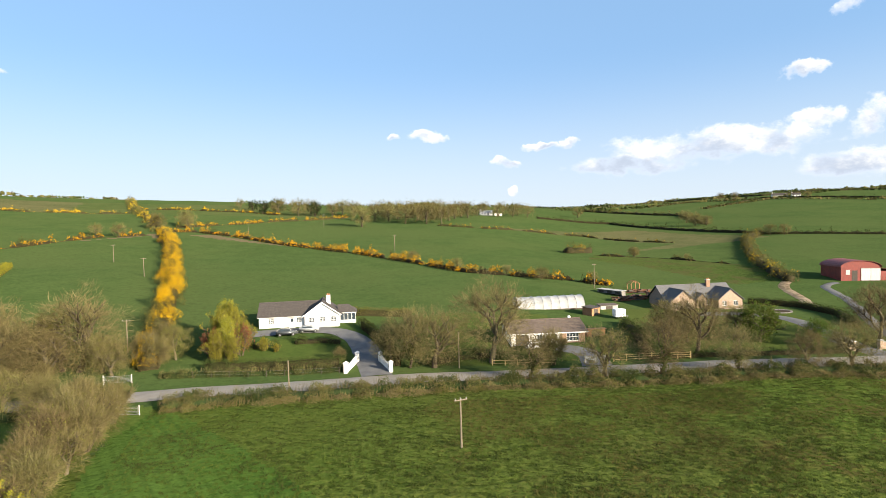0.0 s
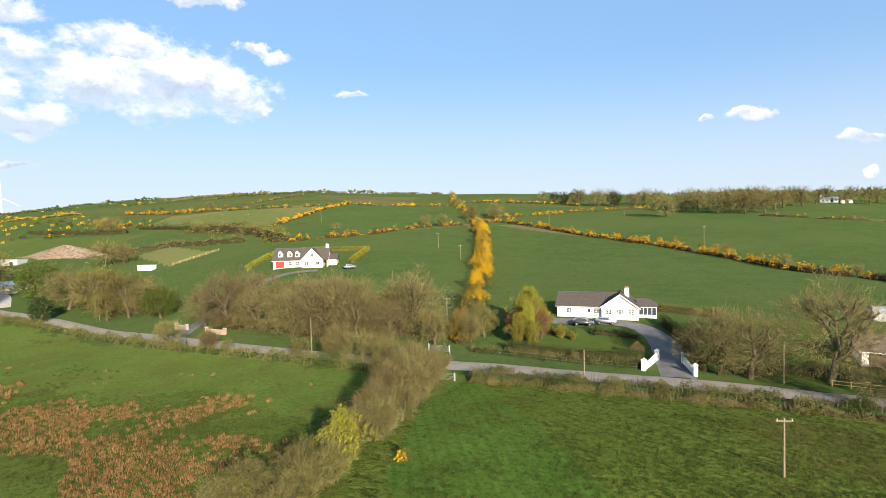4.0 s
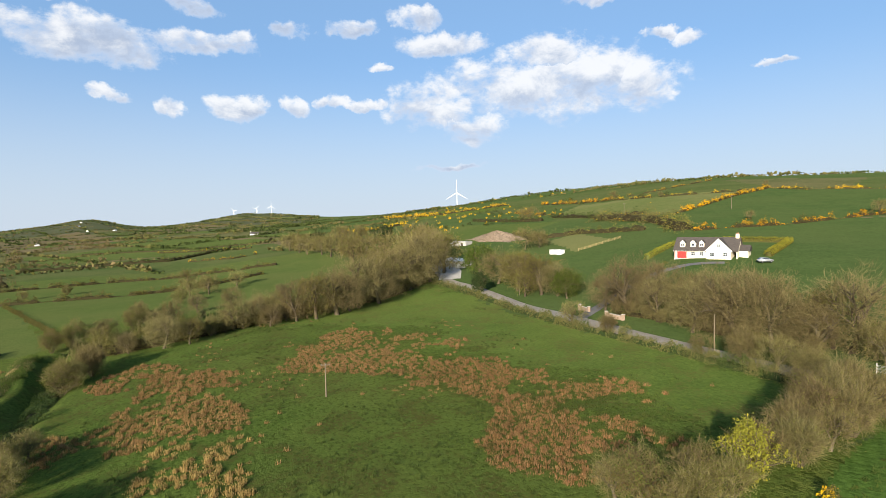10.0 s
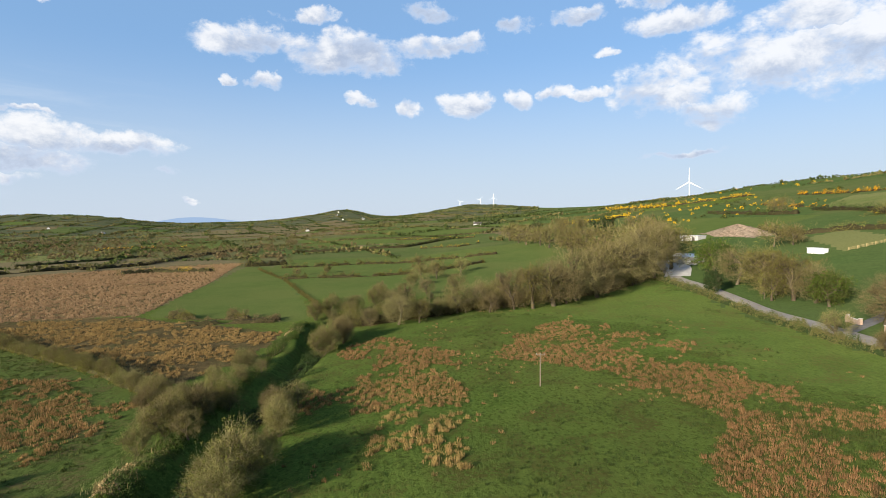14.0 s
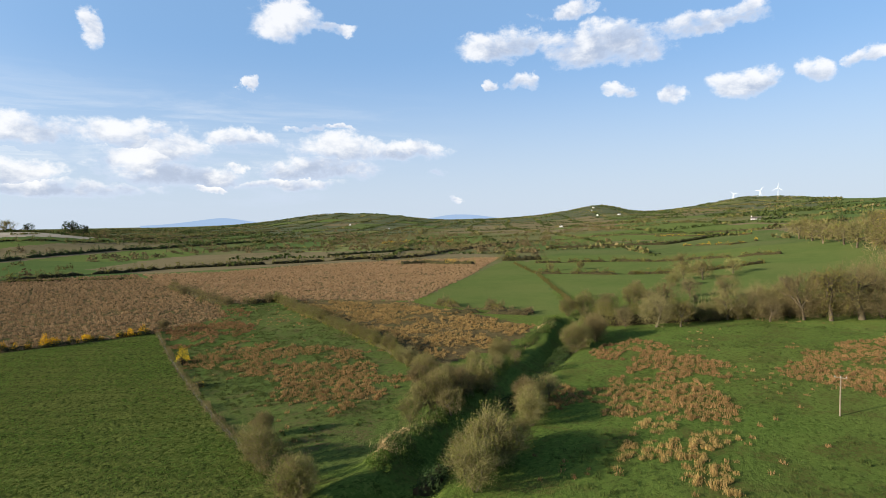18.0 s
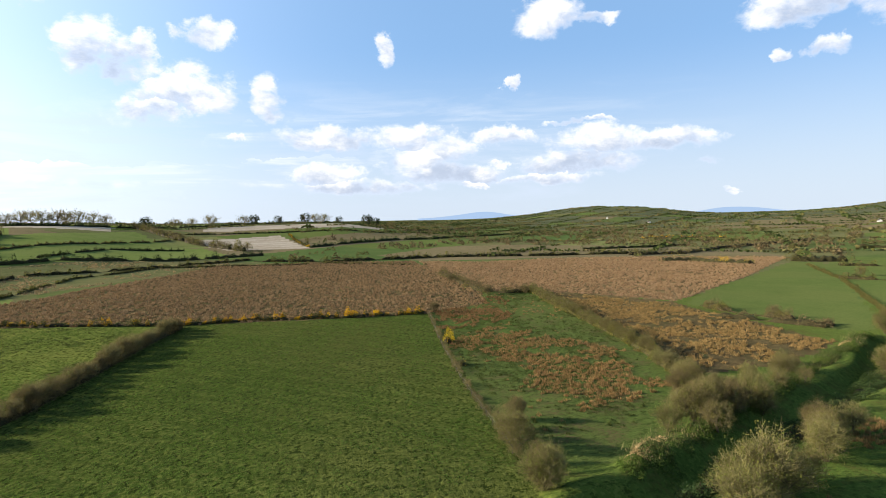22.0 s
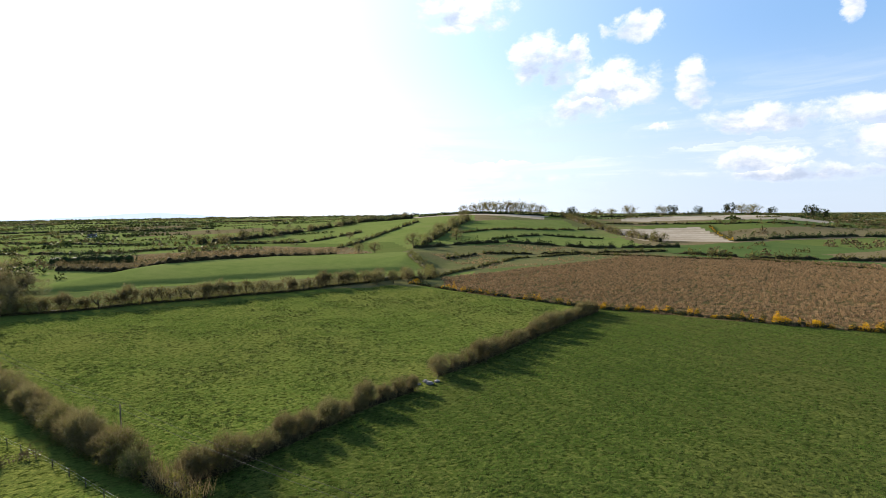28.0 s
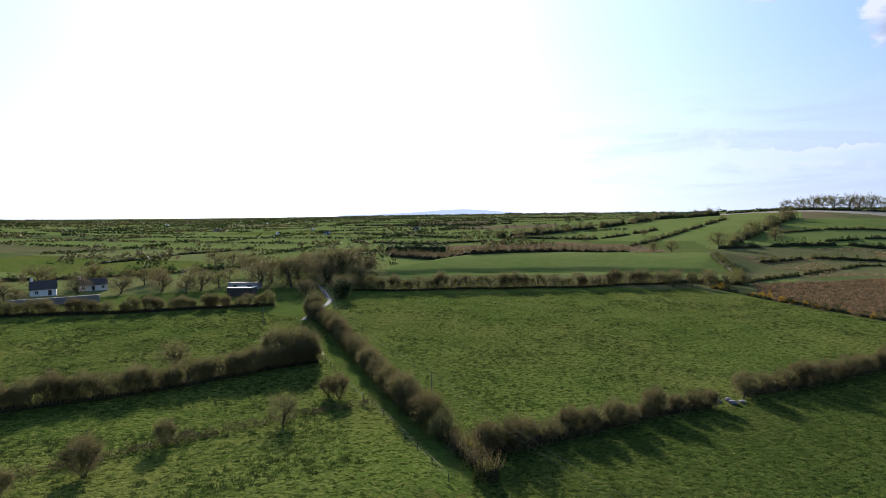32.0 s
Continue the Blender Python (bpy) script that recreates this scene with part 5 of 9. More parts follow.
hedge("gorse_hedge", [(-531, 329), (-440, 318), (-385, 310)], 3.0, 4.0, "gorse hedge on the upper hillside", GORSE_GREEN, leaf=0.81, per=16, bloom=0.75, gaps=0.2, seed=19, lumps=12.0, category="gorse hedge")
hedge("gorse_hedge", [(-470, 262), (-420, 250), (-370, 248)], 3.0, 6.0, "scattered gorse in bloom on the slope", GORSE_GREEN, leaf=0.81, per=13, bloom=0.85, gaps=0.4, seed=20, lumps=12.0, category="gorse hedge")
hedge("hedge", [(13, 348), (45, 340), (76, 343), (105, 340), (143, 296)], 2.2, 3.0, "hedge with small bushes and gorse across the hill", HEDGE_LEAF, leaf=0.48, per=19, bloom=0.15, gaps=0.2, seed=21, lumps=8.0)
hedge("hedge", [(102, 460), (161, 449), (181, 371), (202, 311)], 3.2, 4.0, "dark hedge on the upper hill", LEAF_IVY, leaf=0.60, per=17, seed=22, lumps=9.0)
hedge("hedge", [(190, 620), (225, 545), (244, 499), (216, 397)], 4.0, 7.0, "overgrown dark hedge with brown thorn trees", HEDGE_LEAF, leaf=0.66, per=19, seed=23, lumps=14.0)
hedge("hedge", [(201, 308), (245, 274), (300, 250)], 2.6, 3.0, "dark trimmed hedge across the hill", LEAF_IVY, leaf=0.54, per=19, seed=24, lumps=9.0)
hedge("hedge", [(307, 565), (416, 648), (480, 537), (560, 520)], 3.0, 4.0, "dark hedge along the far brow", LEAF_IVY, leaf=0.72, per=11, seed=25, lumps=14.0)
hedge("hedge", [(202, 311), (177, 286), (138, 219), (121, 180), (116, 164)], 4.5, 6.0, "overgrown hedge of thorn and gorse down the slope", HEDGE_LEAF, leaf=0.48, per=39, bloom=0.06, seed=26, lumps=10.0)
hedge("hedge", [(80, 243), (106, 228), (122, 205)], 1.8, 2.4, "low broken hedge in rough grass", HEDGE_LEAF, leaf=0.42, per=17, gaps=0.45, seed=27, lumps=9.0)
hedge("gorse_bush", [(68, 249), (75, 251), (82, 253)], 4.6, 7.0, "large isolated gorse bush in yellow bloom", GORSE_GREEN, leaf=0.36, per=88, bloom=0.6, seed=28, lumps=9.0, category="gorse bush")
hedge("hedge", [(390, 860), (456, 700), (560, 690), (700, 690)], 4.0, 6.0, "hedge with trees along the skyline", LEAF_IVY, leaf=0.90, per=10, seed=29, lumps=20.0)
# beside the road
# core=LEAF_DARK paints the inside of these hedges dark, as shade would
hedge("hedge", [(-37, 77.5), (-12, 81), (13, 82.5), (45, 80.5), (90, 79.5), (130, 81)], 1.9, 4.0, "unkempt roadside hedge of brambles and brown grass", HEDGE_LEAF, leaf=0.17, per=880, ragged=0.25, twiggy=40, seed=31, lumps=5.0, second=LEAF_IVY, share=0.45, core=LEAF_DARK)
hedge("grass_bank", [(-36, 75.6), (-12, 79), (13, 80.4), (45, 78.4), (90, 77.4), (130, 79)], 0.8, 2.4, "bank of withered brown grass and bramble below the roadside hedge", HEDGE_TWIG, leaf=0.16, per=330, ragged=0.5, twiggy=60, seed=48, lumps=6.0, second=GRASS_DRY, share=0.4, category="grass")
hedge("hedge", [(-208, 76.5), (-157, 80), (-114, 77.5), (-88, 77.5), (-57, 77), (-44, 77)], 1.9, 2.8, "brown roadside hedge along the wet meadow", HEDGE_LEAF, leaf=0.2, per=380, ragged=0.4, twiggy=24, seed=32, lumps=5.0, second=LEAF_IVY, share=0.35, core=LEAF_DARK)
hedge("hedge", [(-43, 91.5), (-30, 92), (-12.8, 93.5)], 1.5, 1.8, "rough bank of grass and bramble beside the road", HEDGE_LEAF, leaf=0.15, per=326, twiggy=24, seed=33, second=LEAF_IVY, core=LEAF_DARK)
hedge("clipped_hedge", [(-37, 94.0), (-26, 94.5), (-13.5, 96.0)], 2.1, 1.7, "clipped green hedge round the bungalow's garden", LEAF_IVY, leaf=0.15, per=364, ragged=0.1, seed=34, flat=0.8)
hedge("clipped_hedge", [(-4.2, 95.5), (-6.5, 104), (-10, 113), (-13, 119)], 2.2, 1.6, "clipped dark hedge beside the gravel drive", LEAF_IVY, leaf=0.15, per=326, ragged=0.12, seed=35, flat=0.8)
hedge("clipped_hedge", [(-15.6, 128), (-8, 127.5), (-1.5, 127)], 1.9, 1.8, "clipped hedge behind the bungalow's garden", HEDGE_LEAF, leaf=0.16, per=234, ragged=0.1, seed=36, flat=0.8)
hedge("shrub_bed", [(-25, 108.5), (-20.5, 109.2), (-15.8, 108.6)], 1.7, 3.0, "low bank of dark garden shrubs before the bungalow", LEAF_IVY, leaf=0.16, per=338, ragged=0.3, seed=37, category="shrubs", lumps=2.5)
hedge("shrub_bed", [(-32.5, 106.2), (-28.5, 107)], 1.6, 2.2, "rounded green garden shrubs beside the parked cars", LEAF_IVY, leaf=0.16, per=338, ragged=0.35, seed=38, category="shrubs", lumps=2.0)
hedge("hedge", [(-64, 92), (-90, 93), (-112, 91)], 1.8, 3.0, "rough brambly bank under the roadside trees", HEDGE_LEAF, leaf=0.22, per=124, twiggy=16, seed=39)
hedge("hedge", [(40, 92.5), (52, 92), (64, 91.5), (75, 91)], 1.5, 1.8, "rounded green hedge along the verge", LEAF_IVY, leaf=0.17, per=202, ragged=0.2, seed=40)
hedge("hedge", [(41, 95), (44, 108), (46, 120)], 2.8, 3.0, "overgrown dark hedge between two gardens", LEAF_IVY, leaf=0.21, per=202, seed=41)
hedge("clipped_hedge", [(86, 138), (95, 131), (97, 121), (91, 109)], 1.9, 2.0, "dark clipped hedge round the sloping garden", LEAF_IVY, leaf=0.19, per=156, ragged=0.15, seed=42, flat=0.7)
hedge("hedge", [(2, 96), (6, 99), (14, 100)], 1.6, 3.0, "shaded bank of shrubs beside the garden", LEAF_IVY, leaf=0.20, per=230, seed=43)
hedge("clipped_hedge", [(-147, 132), (-154, 150), (-141, 168)], 1.9, 2.2, "clipped yellow-green hedge beside the dormer house", LEAF_YELLOW, leaf=0.18, per=209, ragged=0.1, seed=44, flat=0.8, core=GORSE_GREEN)
hedge("clipped_hedge", [(-141, 168), (-132, 181)], 1.9, 2.2, "clipped yellow-green hedge behind the dormer house", LEAF_YELLOW, leaf=0.18, per=209, ragged=0.1, seed=45, flat=0.8, core=GORSE_GREEN)
hedge("clipped_hedge", [(-132, 181), (-124, 166), (-117, 151)], 2.0, 2.4, "clipped golden hedge at the end of the dormer house's garden", LEAF_YELLOW, leaf=0.18, per=209, ragged=0.1, seed=46, flat=0.8, core=GORSE_GREEN)
hedge("hedge", [(-134, 128), (-131, 118), (-126, 108)], 1.1, 1.4, "low trimmed hedge beside the drive of the dormer house", HEDGE_LEAF, leaf=0.19, per=93, seed=47, flat=0.5)
# the wet meadow's west side and the valley
hedge("hedge", [(-212, 74), (-195, 53), (-190, 30), (-178, 12), (-163, -12), (-158, -27), (-157, -38)], 5.0, 6.0, "overgrown thorn hedge along the meadow", HEDGE_LEAF, leaf=0.29, per=240, ragged=0.5, twiggy=30, seed=51, lumps=8.0)
hedge("hedge", [(-505, -34), (-479, 0), (-487, 21)], 2.4, 3.0, "gorse and thorn hedge in the valley", GORSE_GREEN, leaf=0.54, per=15, bloom=0.45, gaps=0.2, seed=52, lumps=9.0)
hedge("hedge", [(-298, -97), (-300, -59), (-306, -16), (-332, 18)], 2.8, 3.6, "hedge with small thorns across the valley", HEDGE_LEAF, leaf=0.45, per=60, gaps=0.2, seed=53, lumps=9.0)
hedge("hedge", [(-372, -121), (-388, -68), (-388, -20), (-374, 28)], 3.0, 3.8, "dark hedge across the valley fields", HEDGE_LEAF, leaf=0.5, per=52, gaps=0.15, seed=54, lumps=9.0)
hedge("hedge", [(-529, -160), (-535, -117), (-538, -50), (-600, 0)], 4.5, 6.0, "tall hedge with trees in the valley", LEAF_IVY, leaf=0.66, per=22, ragged=0.5, seed=55, lumps=14.0)
hedge("hedge", [(-660, -74), (-563, 19)], 2.6, 3.0, "far hedge with a little gorse", HEDGE_LEAF, leaf=0.66, per=11, bloom=0.2, seed=56, lumps=12.0)
hedge("hedge", [(-734, -160), (-614, 46)], 3.0, 4.0, "dark hedgerow far across the valley", LEAF_IVY, leaf=0.72, per=11, seed=57, lumps=12.0)
hedge("hedge", [(-365, -135), (-300, -97), (-211, -57), (-172, -40)], 1.2, 2.0, "grassy ditch bank between valley fields", GRASS_DRY, leaf=0.28, per=80, ragged=0.5, seed=58, lumps=5.0)
hedge("shrub_row", [(-387, -153), (-394, -140), (-404, -127)], 6.5, 9.0, "clump of willow scrub at the field's end", HEDGE_LEAF, leaf=0.54, per=55, ragged=0.5, seed=59, lumps=8.0, category="scrub")
hedge("shrub_row", [(-339, -213), (-353, -200), (-348, -176), (-349, -159)], 4.4, 10.0, "low mound of willow scrub on the bog's edge", HEDGE_LEAF, leaf=0.54, per=39, bloom=0.05, ragged=0.5, seed=60, lumps=9.0, category="scrub")
hedge("shrub_row", [(-184, -101), (-178, -86), (-176, -66), (-174, -57)], 3.0, 4.4, "brown willow scrub at the foot of the green strip", HEDGE_TWIG, leaf=0.26, per=120, ragged=0.5, gaps=0.45, twiggy=40, seed=145, lumps=7.0, category="scrub", second=LEAF_OLIVE)
hedge("shrub_row", [(-364, -258), (-405, -237), (-483, -244), (-554, -241), (-640, -232)], 4.2, 8.0, "long belt of willow scrub beyond the reed bog", HEDGE_TWIG, leaf=0.55, per=40, ragged=0.6, seed=146, lumps=11.0, category="scrub", second=LEAF_IVY, share=0.3)
hedge("shrub_row", [(-396, -330), (-414, -317), (-438, -309), (-500, -285)], 3.6, 6.0, "dark scrub along a drain in the valley", LEAF_IVY, leaf=0.55, per=34, ragged=0.6, seed=147, lumps=11.0, category="scrub")
hedge("gorse_hedge", [(-588, -397), (-628, -387), (-649, -328)], 3.0, 5.0, "gorse in yellow bloom far down the valley", GORSE_GREEN, leaf=0.8, per=18, bloom=0.5, seed=148, lumps=12.0, category="gorse hedge")
# the stream
hedge("stream_bank", [(-158, -47), (-143, -44.5), (-115, -43), (-105, -42), (-79, -39.5), (-64, -38.5), (-52, -37)], 1.3, 4.6, "steep grassy bank of the stream with brambles", LEAF_IVY, leaf=0.19, per=400, ragged=0.6, twiggy=20, seed=61, lumps=6.0, category="bank", second=GRASS_BLADE, share=0.5)
hedge("stream_bank", [(-150, -37), (-130, -34), (-101, -33.6), (-83, -32.4), (-63, -31.6), (-50, -30)], 1.7, 4.4, "dark overgrown side of the stream", LEAF_DARK, leaf=0.21, per=240, ragged=0.7, gaps=0.12, seed=62, lumps=6.0, category="bank", second=LEAF_IVY, share=0.5)
hedge("grass_clump", [(-64, -41.5), (-60, -40.5), (-56, -39)], 0.9, 2.4, "withered straw-coloured grass on the stream bank", RUSH_TAN, leaf=0.25, per=172, ragged=0.5, twiggy=60, seed=143, lumps=4.0, category="grass")
hedge("grass_clump", [(-152, -47.6), (-146, -46.6)], 0.9, 2.4, "pale withered grass at the bank's end", RUSH_TAN, leaf=0.25, per=140, ragged=0.5, seed=144, lumps=4.0, category="grass")
hedge("willow_row", [(-167, -167), (-146, -132), (-124, -95), (-111, -74), (-100, -60), (-90, -49)], 2.5, 3.0, "row of young willows in pale olive bud", LEAF_OLIVE, leaf=0.2, per=330, ragged=0.3, twiggy=20, seed=63, lumps=4.0)
hedge("shrub_row", [(-182, -254), (-159, -203), (-151, -182), (-157, -171), (-167, -168)], 3.0, 6.0, "brown willow scrub between two bogs", HEDGE_LEAF, leaf=0.36, per=55, ragged=0.5, twiggy=30, gaps=0.2, seed=64, lumps=9.0, category="scrub")
hedge("shrub_row", [(-165, -88), (-168, -78), (-171, -58)], 2.6, 4.0, "brown scrub along the edge of the green strip", HEDGE_TWIG, leaf=0.30, per=66, ragged=0.5, gaps=0.2, seed=65, lumps=7.0, category="scrub")
hedge("gorse_hedge", [(-33, -188), (-54, -180), (-61, -174), (-69, -170), (-78, -164), (-87, -161), (-103, -154)], 1.9, 2.4, "low line of gorse in bloom along the bog", GORSE_GREEN, leaf=0.26, per=240, ragged=0.6, bloom=0.6, gaps=0.12, seed=66, lumps=5.0, category="gorse hedge")
hedge("weed_strip", [(-103, -152), (-84, -119), (-66, -86), (-53, -61), (-46, -48)], 0.9, 1.5, "strip of brown weeds and bramble along the field fence", HEDGE_TWIG, leaf=0.16, per=120, ragged=0.7, gaps=0.2, twiggy=40, seed=68, lumps=5.0, second=HEDGE_LEAF, share=0.4, category="weeds")
hedge("gorse_hedge", [(-33, -188), (-5, -208), (20, -225), (42, -246)], 1.7, 2.2, "low line of gorse along the bog's edge", GORSE_GREEN, leaf=0.3, per=130, ragged=0.6, bloom=0.44, gaps=0.15, seed=67, lumps=5.0, category="gorse hedge")
# south
hedge("hedge", [(38, -54), (34, -59), (29.6, -69), (22.8, -84.5), (15.6, -96)], 2.7, 2.6, "leafless thorn hedge between two pastures", HEDGE_TWIG, leaf=0.17, per=330, ragged=0.4, twiggy=50, seed=71, lumps=5.0)
hedge("hedge", [(12.8, -106), (4.8, -117), (-10.9, -149), (-32, -185)], 2.8, 2.6, "leafless thorn hedge with taller stems", HEDGE_TWIG, leaf=0.19, per=270, ragged=0.4, twiggy=50, seed=72, lumps=5.0)
hedge("hedge", [(163, -159), (138, -178), (125, -191), (92, -219), (61, -250)], 1.8, 2.2, "row of small thorn trees along the pasture", LEAF_OLIVE, leaf=0.30, per=50, ragged=0.35, twiggy=30, seed=73, lumps=4.0)
hedge("hedge", [(61, -250), (50, -262), (35, -262), (40, -300), (60, -350)], 3.4, 5.0, "scrubby hedge at the pasture's corner", HEDGE_LEAF, leaf=0.45, per=110, ragged=0.5, seed=74, lumps=7.0)
hedge("hedge", [(30, -50), (42, -57.5), (59, -67.5), (84, -84), (119, -104), (133, -110)], 2.8, 3.2, "dense thorn hedge beside the ditch", LEAF_OLIVE, leaf=0.2, per=260, ragged=0.5, twiggy=50, seed=75, lumps=5.0)
hedge("hedge", [(101, -18), (97, -38), (95, -49), (93.5, -64)], 1.8, 2.0, "leafless hedge of upright hazel stems", HEDGE_TWIG, leaf=0.20, per=46, ragged=0.45, twiggy=120, seed=76, lumps=6.0)
hedge("hedge", [(93.5, -64), (92.5, -71), (90, -78)], 2.0, 2.0, "tall bare stems beside the ditch", HEDGE_TWIG, leaf=0.20, per=37, ragged=0.5, twiggy=110, seed=77, lumps=6.0)
hedge("hedge", [(200, -40), (194, -53), (182, -74), (165, -102), (158, -117)], 2.2, 2.6, "thorn hedge below the houses", HEDGE_LEAF, leaf=0.27, per=55, ragged=0.4, twiggy=40, seed=78, lumps=5.0)
hedge("hedge", [(72, -12), (71, -27), (70, -37), (68, -48), (65, -57), (61, -63)], 0.9, 2.0, "low bank with withered bramble across the paddock", HEDGE_TWIG, leaf=0.19, per=115, ragged=0.5, seed=79, lumps=5.0)
hedge("shrub_row", [(268, -300), (230, -297), (195, -300), (156, -345), (120, -385)], 5.0, 6.0, "belt of bare trees and scrub along the bog", HEDGE_TWIG, leaf=0.48, per=33, ragged=0.5, twiggy=30, seed=80, lumps=9.0, category="scrub")
hedge("conifer_belt", [(304, -336), (282, -347), (258, -356)], 10.0, 12.0, "dense dark plantation of conifers", LEAF_DARK, leaf=0.66, per=121, ragged=0.15, seed=81, lumps=8.0, category="conifers", core=LEAF_DARK)
for i, (line, tall) in enumerate((
        ([(72, -437), (-6, -466), (-80, -458), (-150, -480)], 4.5), ([(66, -454), (52, -560), (40, -671)], 8.0), ([(47, -518), (-38, -596), (-131, -715)], 2.4),
        ([(9, -481), (-40, -543), (-104, -570)], 2.4), ([(-92, -851), (-131, -645), (-153, -544)], 7.0), ([(-126, -774), (-250, -750), (-418, -733)], 3.0),
        ([(135, -880), (-78, -850), (-243, -932), (-617, -1117)], 4.0), ([(141, -458), (111, -716)], 4.0), ([(314, -566), (209, -560), (170, -647)], 4.0),
        ([(334, -567), (312, -628), (228, -870), (137, -831)], 9.0), ([(433, -426), (334, -435), (310, -505)], 4.0), ([(594, -585), (385, -544)], 4.0),
        ([(812, -802), (483, -872)], 5.0), ([(1164, -1150), (464, -1115)], 5.0), ([(-123, -414), (-170, -373), (-246, -364), (-380, -260)], 4.0),
        ([(-220, -544), (-361, -611), (-729, -670)], 5.0), ([(-538, -874), (-860, -1044), (-1152, -1148)], 5.0), ([(378, -140), (437, -237), (453, -312)], 3.0),
        ([(300, -77), (292, -148), (298, -185), (282, -214)], 3.0), ([(38, -367), (16, -401), (-45, -400), (-125, -430)], 3.0), ([(-210, -312), (-161, -362), (-60, -400), (-8, -374), (35, -266)], 1.6))):
    far = math.hypot(*line[0])
    hedge("hedge", line, tall, tall * 1.1, "distant hedgerow between fields" if tall < 6 else "distant shelter belt of bare trees", HEDGE_LEAF if i % 3 else LEAF_IVY, leaf=min(1.3, 0.35 + far / 1100), per=max(9, 55 * 200 / far) * (1.6 if tall > 6 else 1.0), ragged=0.45, seed=100 + i, lumps=10 + tall, twiggy=8 if tall > 6 else 0, gaps=0.1)
hedge("gorse_hedge", [(-222, -552), (-240, -640), (-262, -722)], 2.4, 3.0, "gorse hedge beside the pale stubble", GORSE_GREEN, leaf=0.73, per=21, bloom=0.50, seed=131, lumps=9.0, category="gorse hedge")

# rushes and grass
DRIFT = [(-102, 25), (-106, 40), (-93, 55), (-80, 52), (-66, 60), (-52, 53), (-36, 39), (-44, 31), (-55, 24), (-67, 33), (-83, 34), (-93, 26)]
WEST_DRIFT = [(-136, 8), (-148, 25), (-138, 38), (-118, 50), (-105, 43), (-101, 25), (-109, 14), (-118, 8)]
STREAM_DRIFTS = ([(-126, -28), (-142, -22), (-128, -8), (-112, 0), (-103, -8), (-106, -17)], [(-82, -26), (-97, -22), (-104, -16), (-101, -7), (-90, 2), (-82, -2), (-87, -11), (-82, -18)], [(-81, -11), (-82, 0), (-68, 2), (-57, 0), (-56, -6), (-68, -9)])
MEADOW = [(-150, -10), (-170, 10), (-150, 50), (-120, 62), (-60, 68), (-45, 40), (-50, -20), (-100, -24)]
GREEN_BOG = [(-102, -150), (-133, -156), (-150, -176), (-163, -166), (-144, -130), (-122, -93), (-108, -74), (-96, -60), (-70, -48), (-52, -52)]
RUSH_ISLES = ([(-84, -112), (-106, -120), (-108, -84), (-96, -62), (-85, -51), (-69, -56), (-74, -73), (-78, -90)], [(-104, -152), (-133, -157), (-148, -172), (-128, -140), (-112, -126), (-90, -126)])
THICK_BOG = [(-164, -164), (-177, -146), (-183, -112), (-170, -87), (-163, -70), (-152, -52), (-143, -50), (-122, -51), (-102, -58), (-115, -70), (-123, -86), (-139, -113)]
BIG_BOG = [(-104, -153), (-133, -158), (-150, -181), (-159, -203), (-182, -252), (-195, -285), (-221, -346), (-151, -380), (-94, -395), (-63, -362), (-23, -327), (9, -288), (31, -270), (22, -228), (13, -217), (-21, -197), (-33, -188), (-77, -163)]
REED_BOG = [(-224, -342), (-248, -299), (-297, -288), (-369, -234), (-419, -167), (-275, -130), (-197, -114), (-186, -112), (-178, -147), (-167, -168), (-152, -181), (-160, -203), (-182, -252), (-195, -285)]
tufts("rushes", WEST_DRIFT, 1800, 0.76, "brown rush tufts in the wet meadow", RUSH_BLADE, seed=1, clump=1.9, hole=-0.25, spread=0.25, wide=0.065, fan=64, gap=1.22, lean=0.42)
tufts("rushes", DRIFT, 5000, 0.74, "broad drift of brown rush tufts", RUSH_BLADE, seed=2, clump=2.2, hole=-0.42, spread=0.24, wide=0.065, fan=60, gap=1.08, lean=0.42)
tufts("rushes", DRIFT, 1400, 0.55, "dark green rushes among the brown drift", GRASS_DARK, seed=22, clump=2.6, hole=0.0, spread=0.2, wide=0.08, fan=18, lean=0.4)
for i, isle in enumerate(STREAM_DRIFTS):
    tufts("rushes", isle, 1500, 0.84, "brown rush tufts beside the stream", RUSH_BLADE, seed=30 + i, clump=1.6, hole=-0.35, spread=0.27, wide=0.065, fan=70, gap=1.25, lean=0.42)
tufts("rushes", MEADOW, 700, 0.66, "scattered rush tufts in the meadow", RUSH_BLADE, seed=4, clump=4.0, hole=0.5, spread=0.2, wide=0.08, fan=26, gap=1.4, lean=0.42)
tufts("rushes", MEADOW, 1900, 0.5, "dark green tussocks in the meadow", GRASS_DARK, seed=23, clump=3.0, hole=0.3, spread=0.2, wide=0.09, fan=18, lean=0.4)
for i, isle in enumerate(RUSH_ISLES):
    tufts("rushes", isle, 3200, 0.88, "rush tufts in a drift over green bog", RUSH_BLADE, seed=50 + i, clump=1.8, hole=-0.3, spread=0.28, wide=0.08, fan=60, gap=1.35, lean=0.42)
tufts("rushes", GREEN_BOG, 900, 0.8, "rush tufts scattered over green bog", RUSH_BLADE, seed=5, clump=3.0, hole=0.3, spread=0.24, wide=0.085, fan=26, gap=1.3, lean=0.42)
tufts("rushes", GREEN_BOG, 2600, 0.5, "dark green tussocks over the bog", GRASS_DARK, seed=24, clump=3.0, hole=-0.1, spread=0.24, wide=0.1, fan=16, lean=0.4)
tufts("rushes", THICK_BOG, 5200, 0.9, "thick brown rushes", RUSH_BLADE, seed=6, clump=1.8, hole=-0.4, spread=0.28, wide=0.1, fan=46, gap=1.15, lean=0.42)
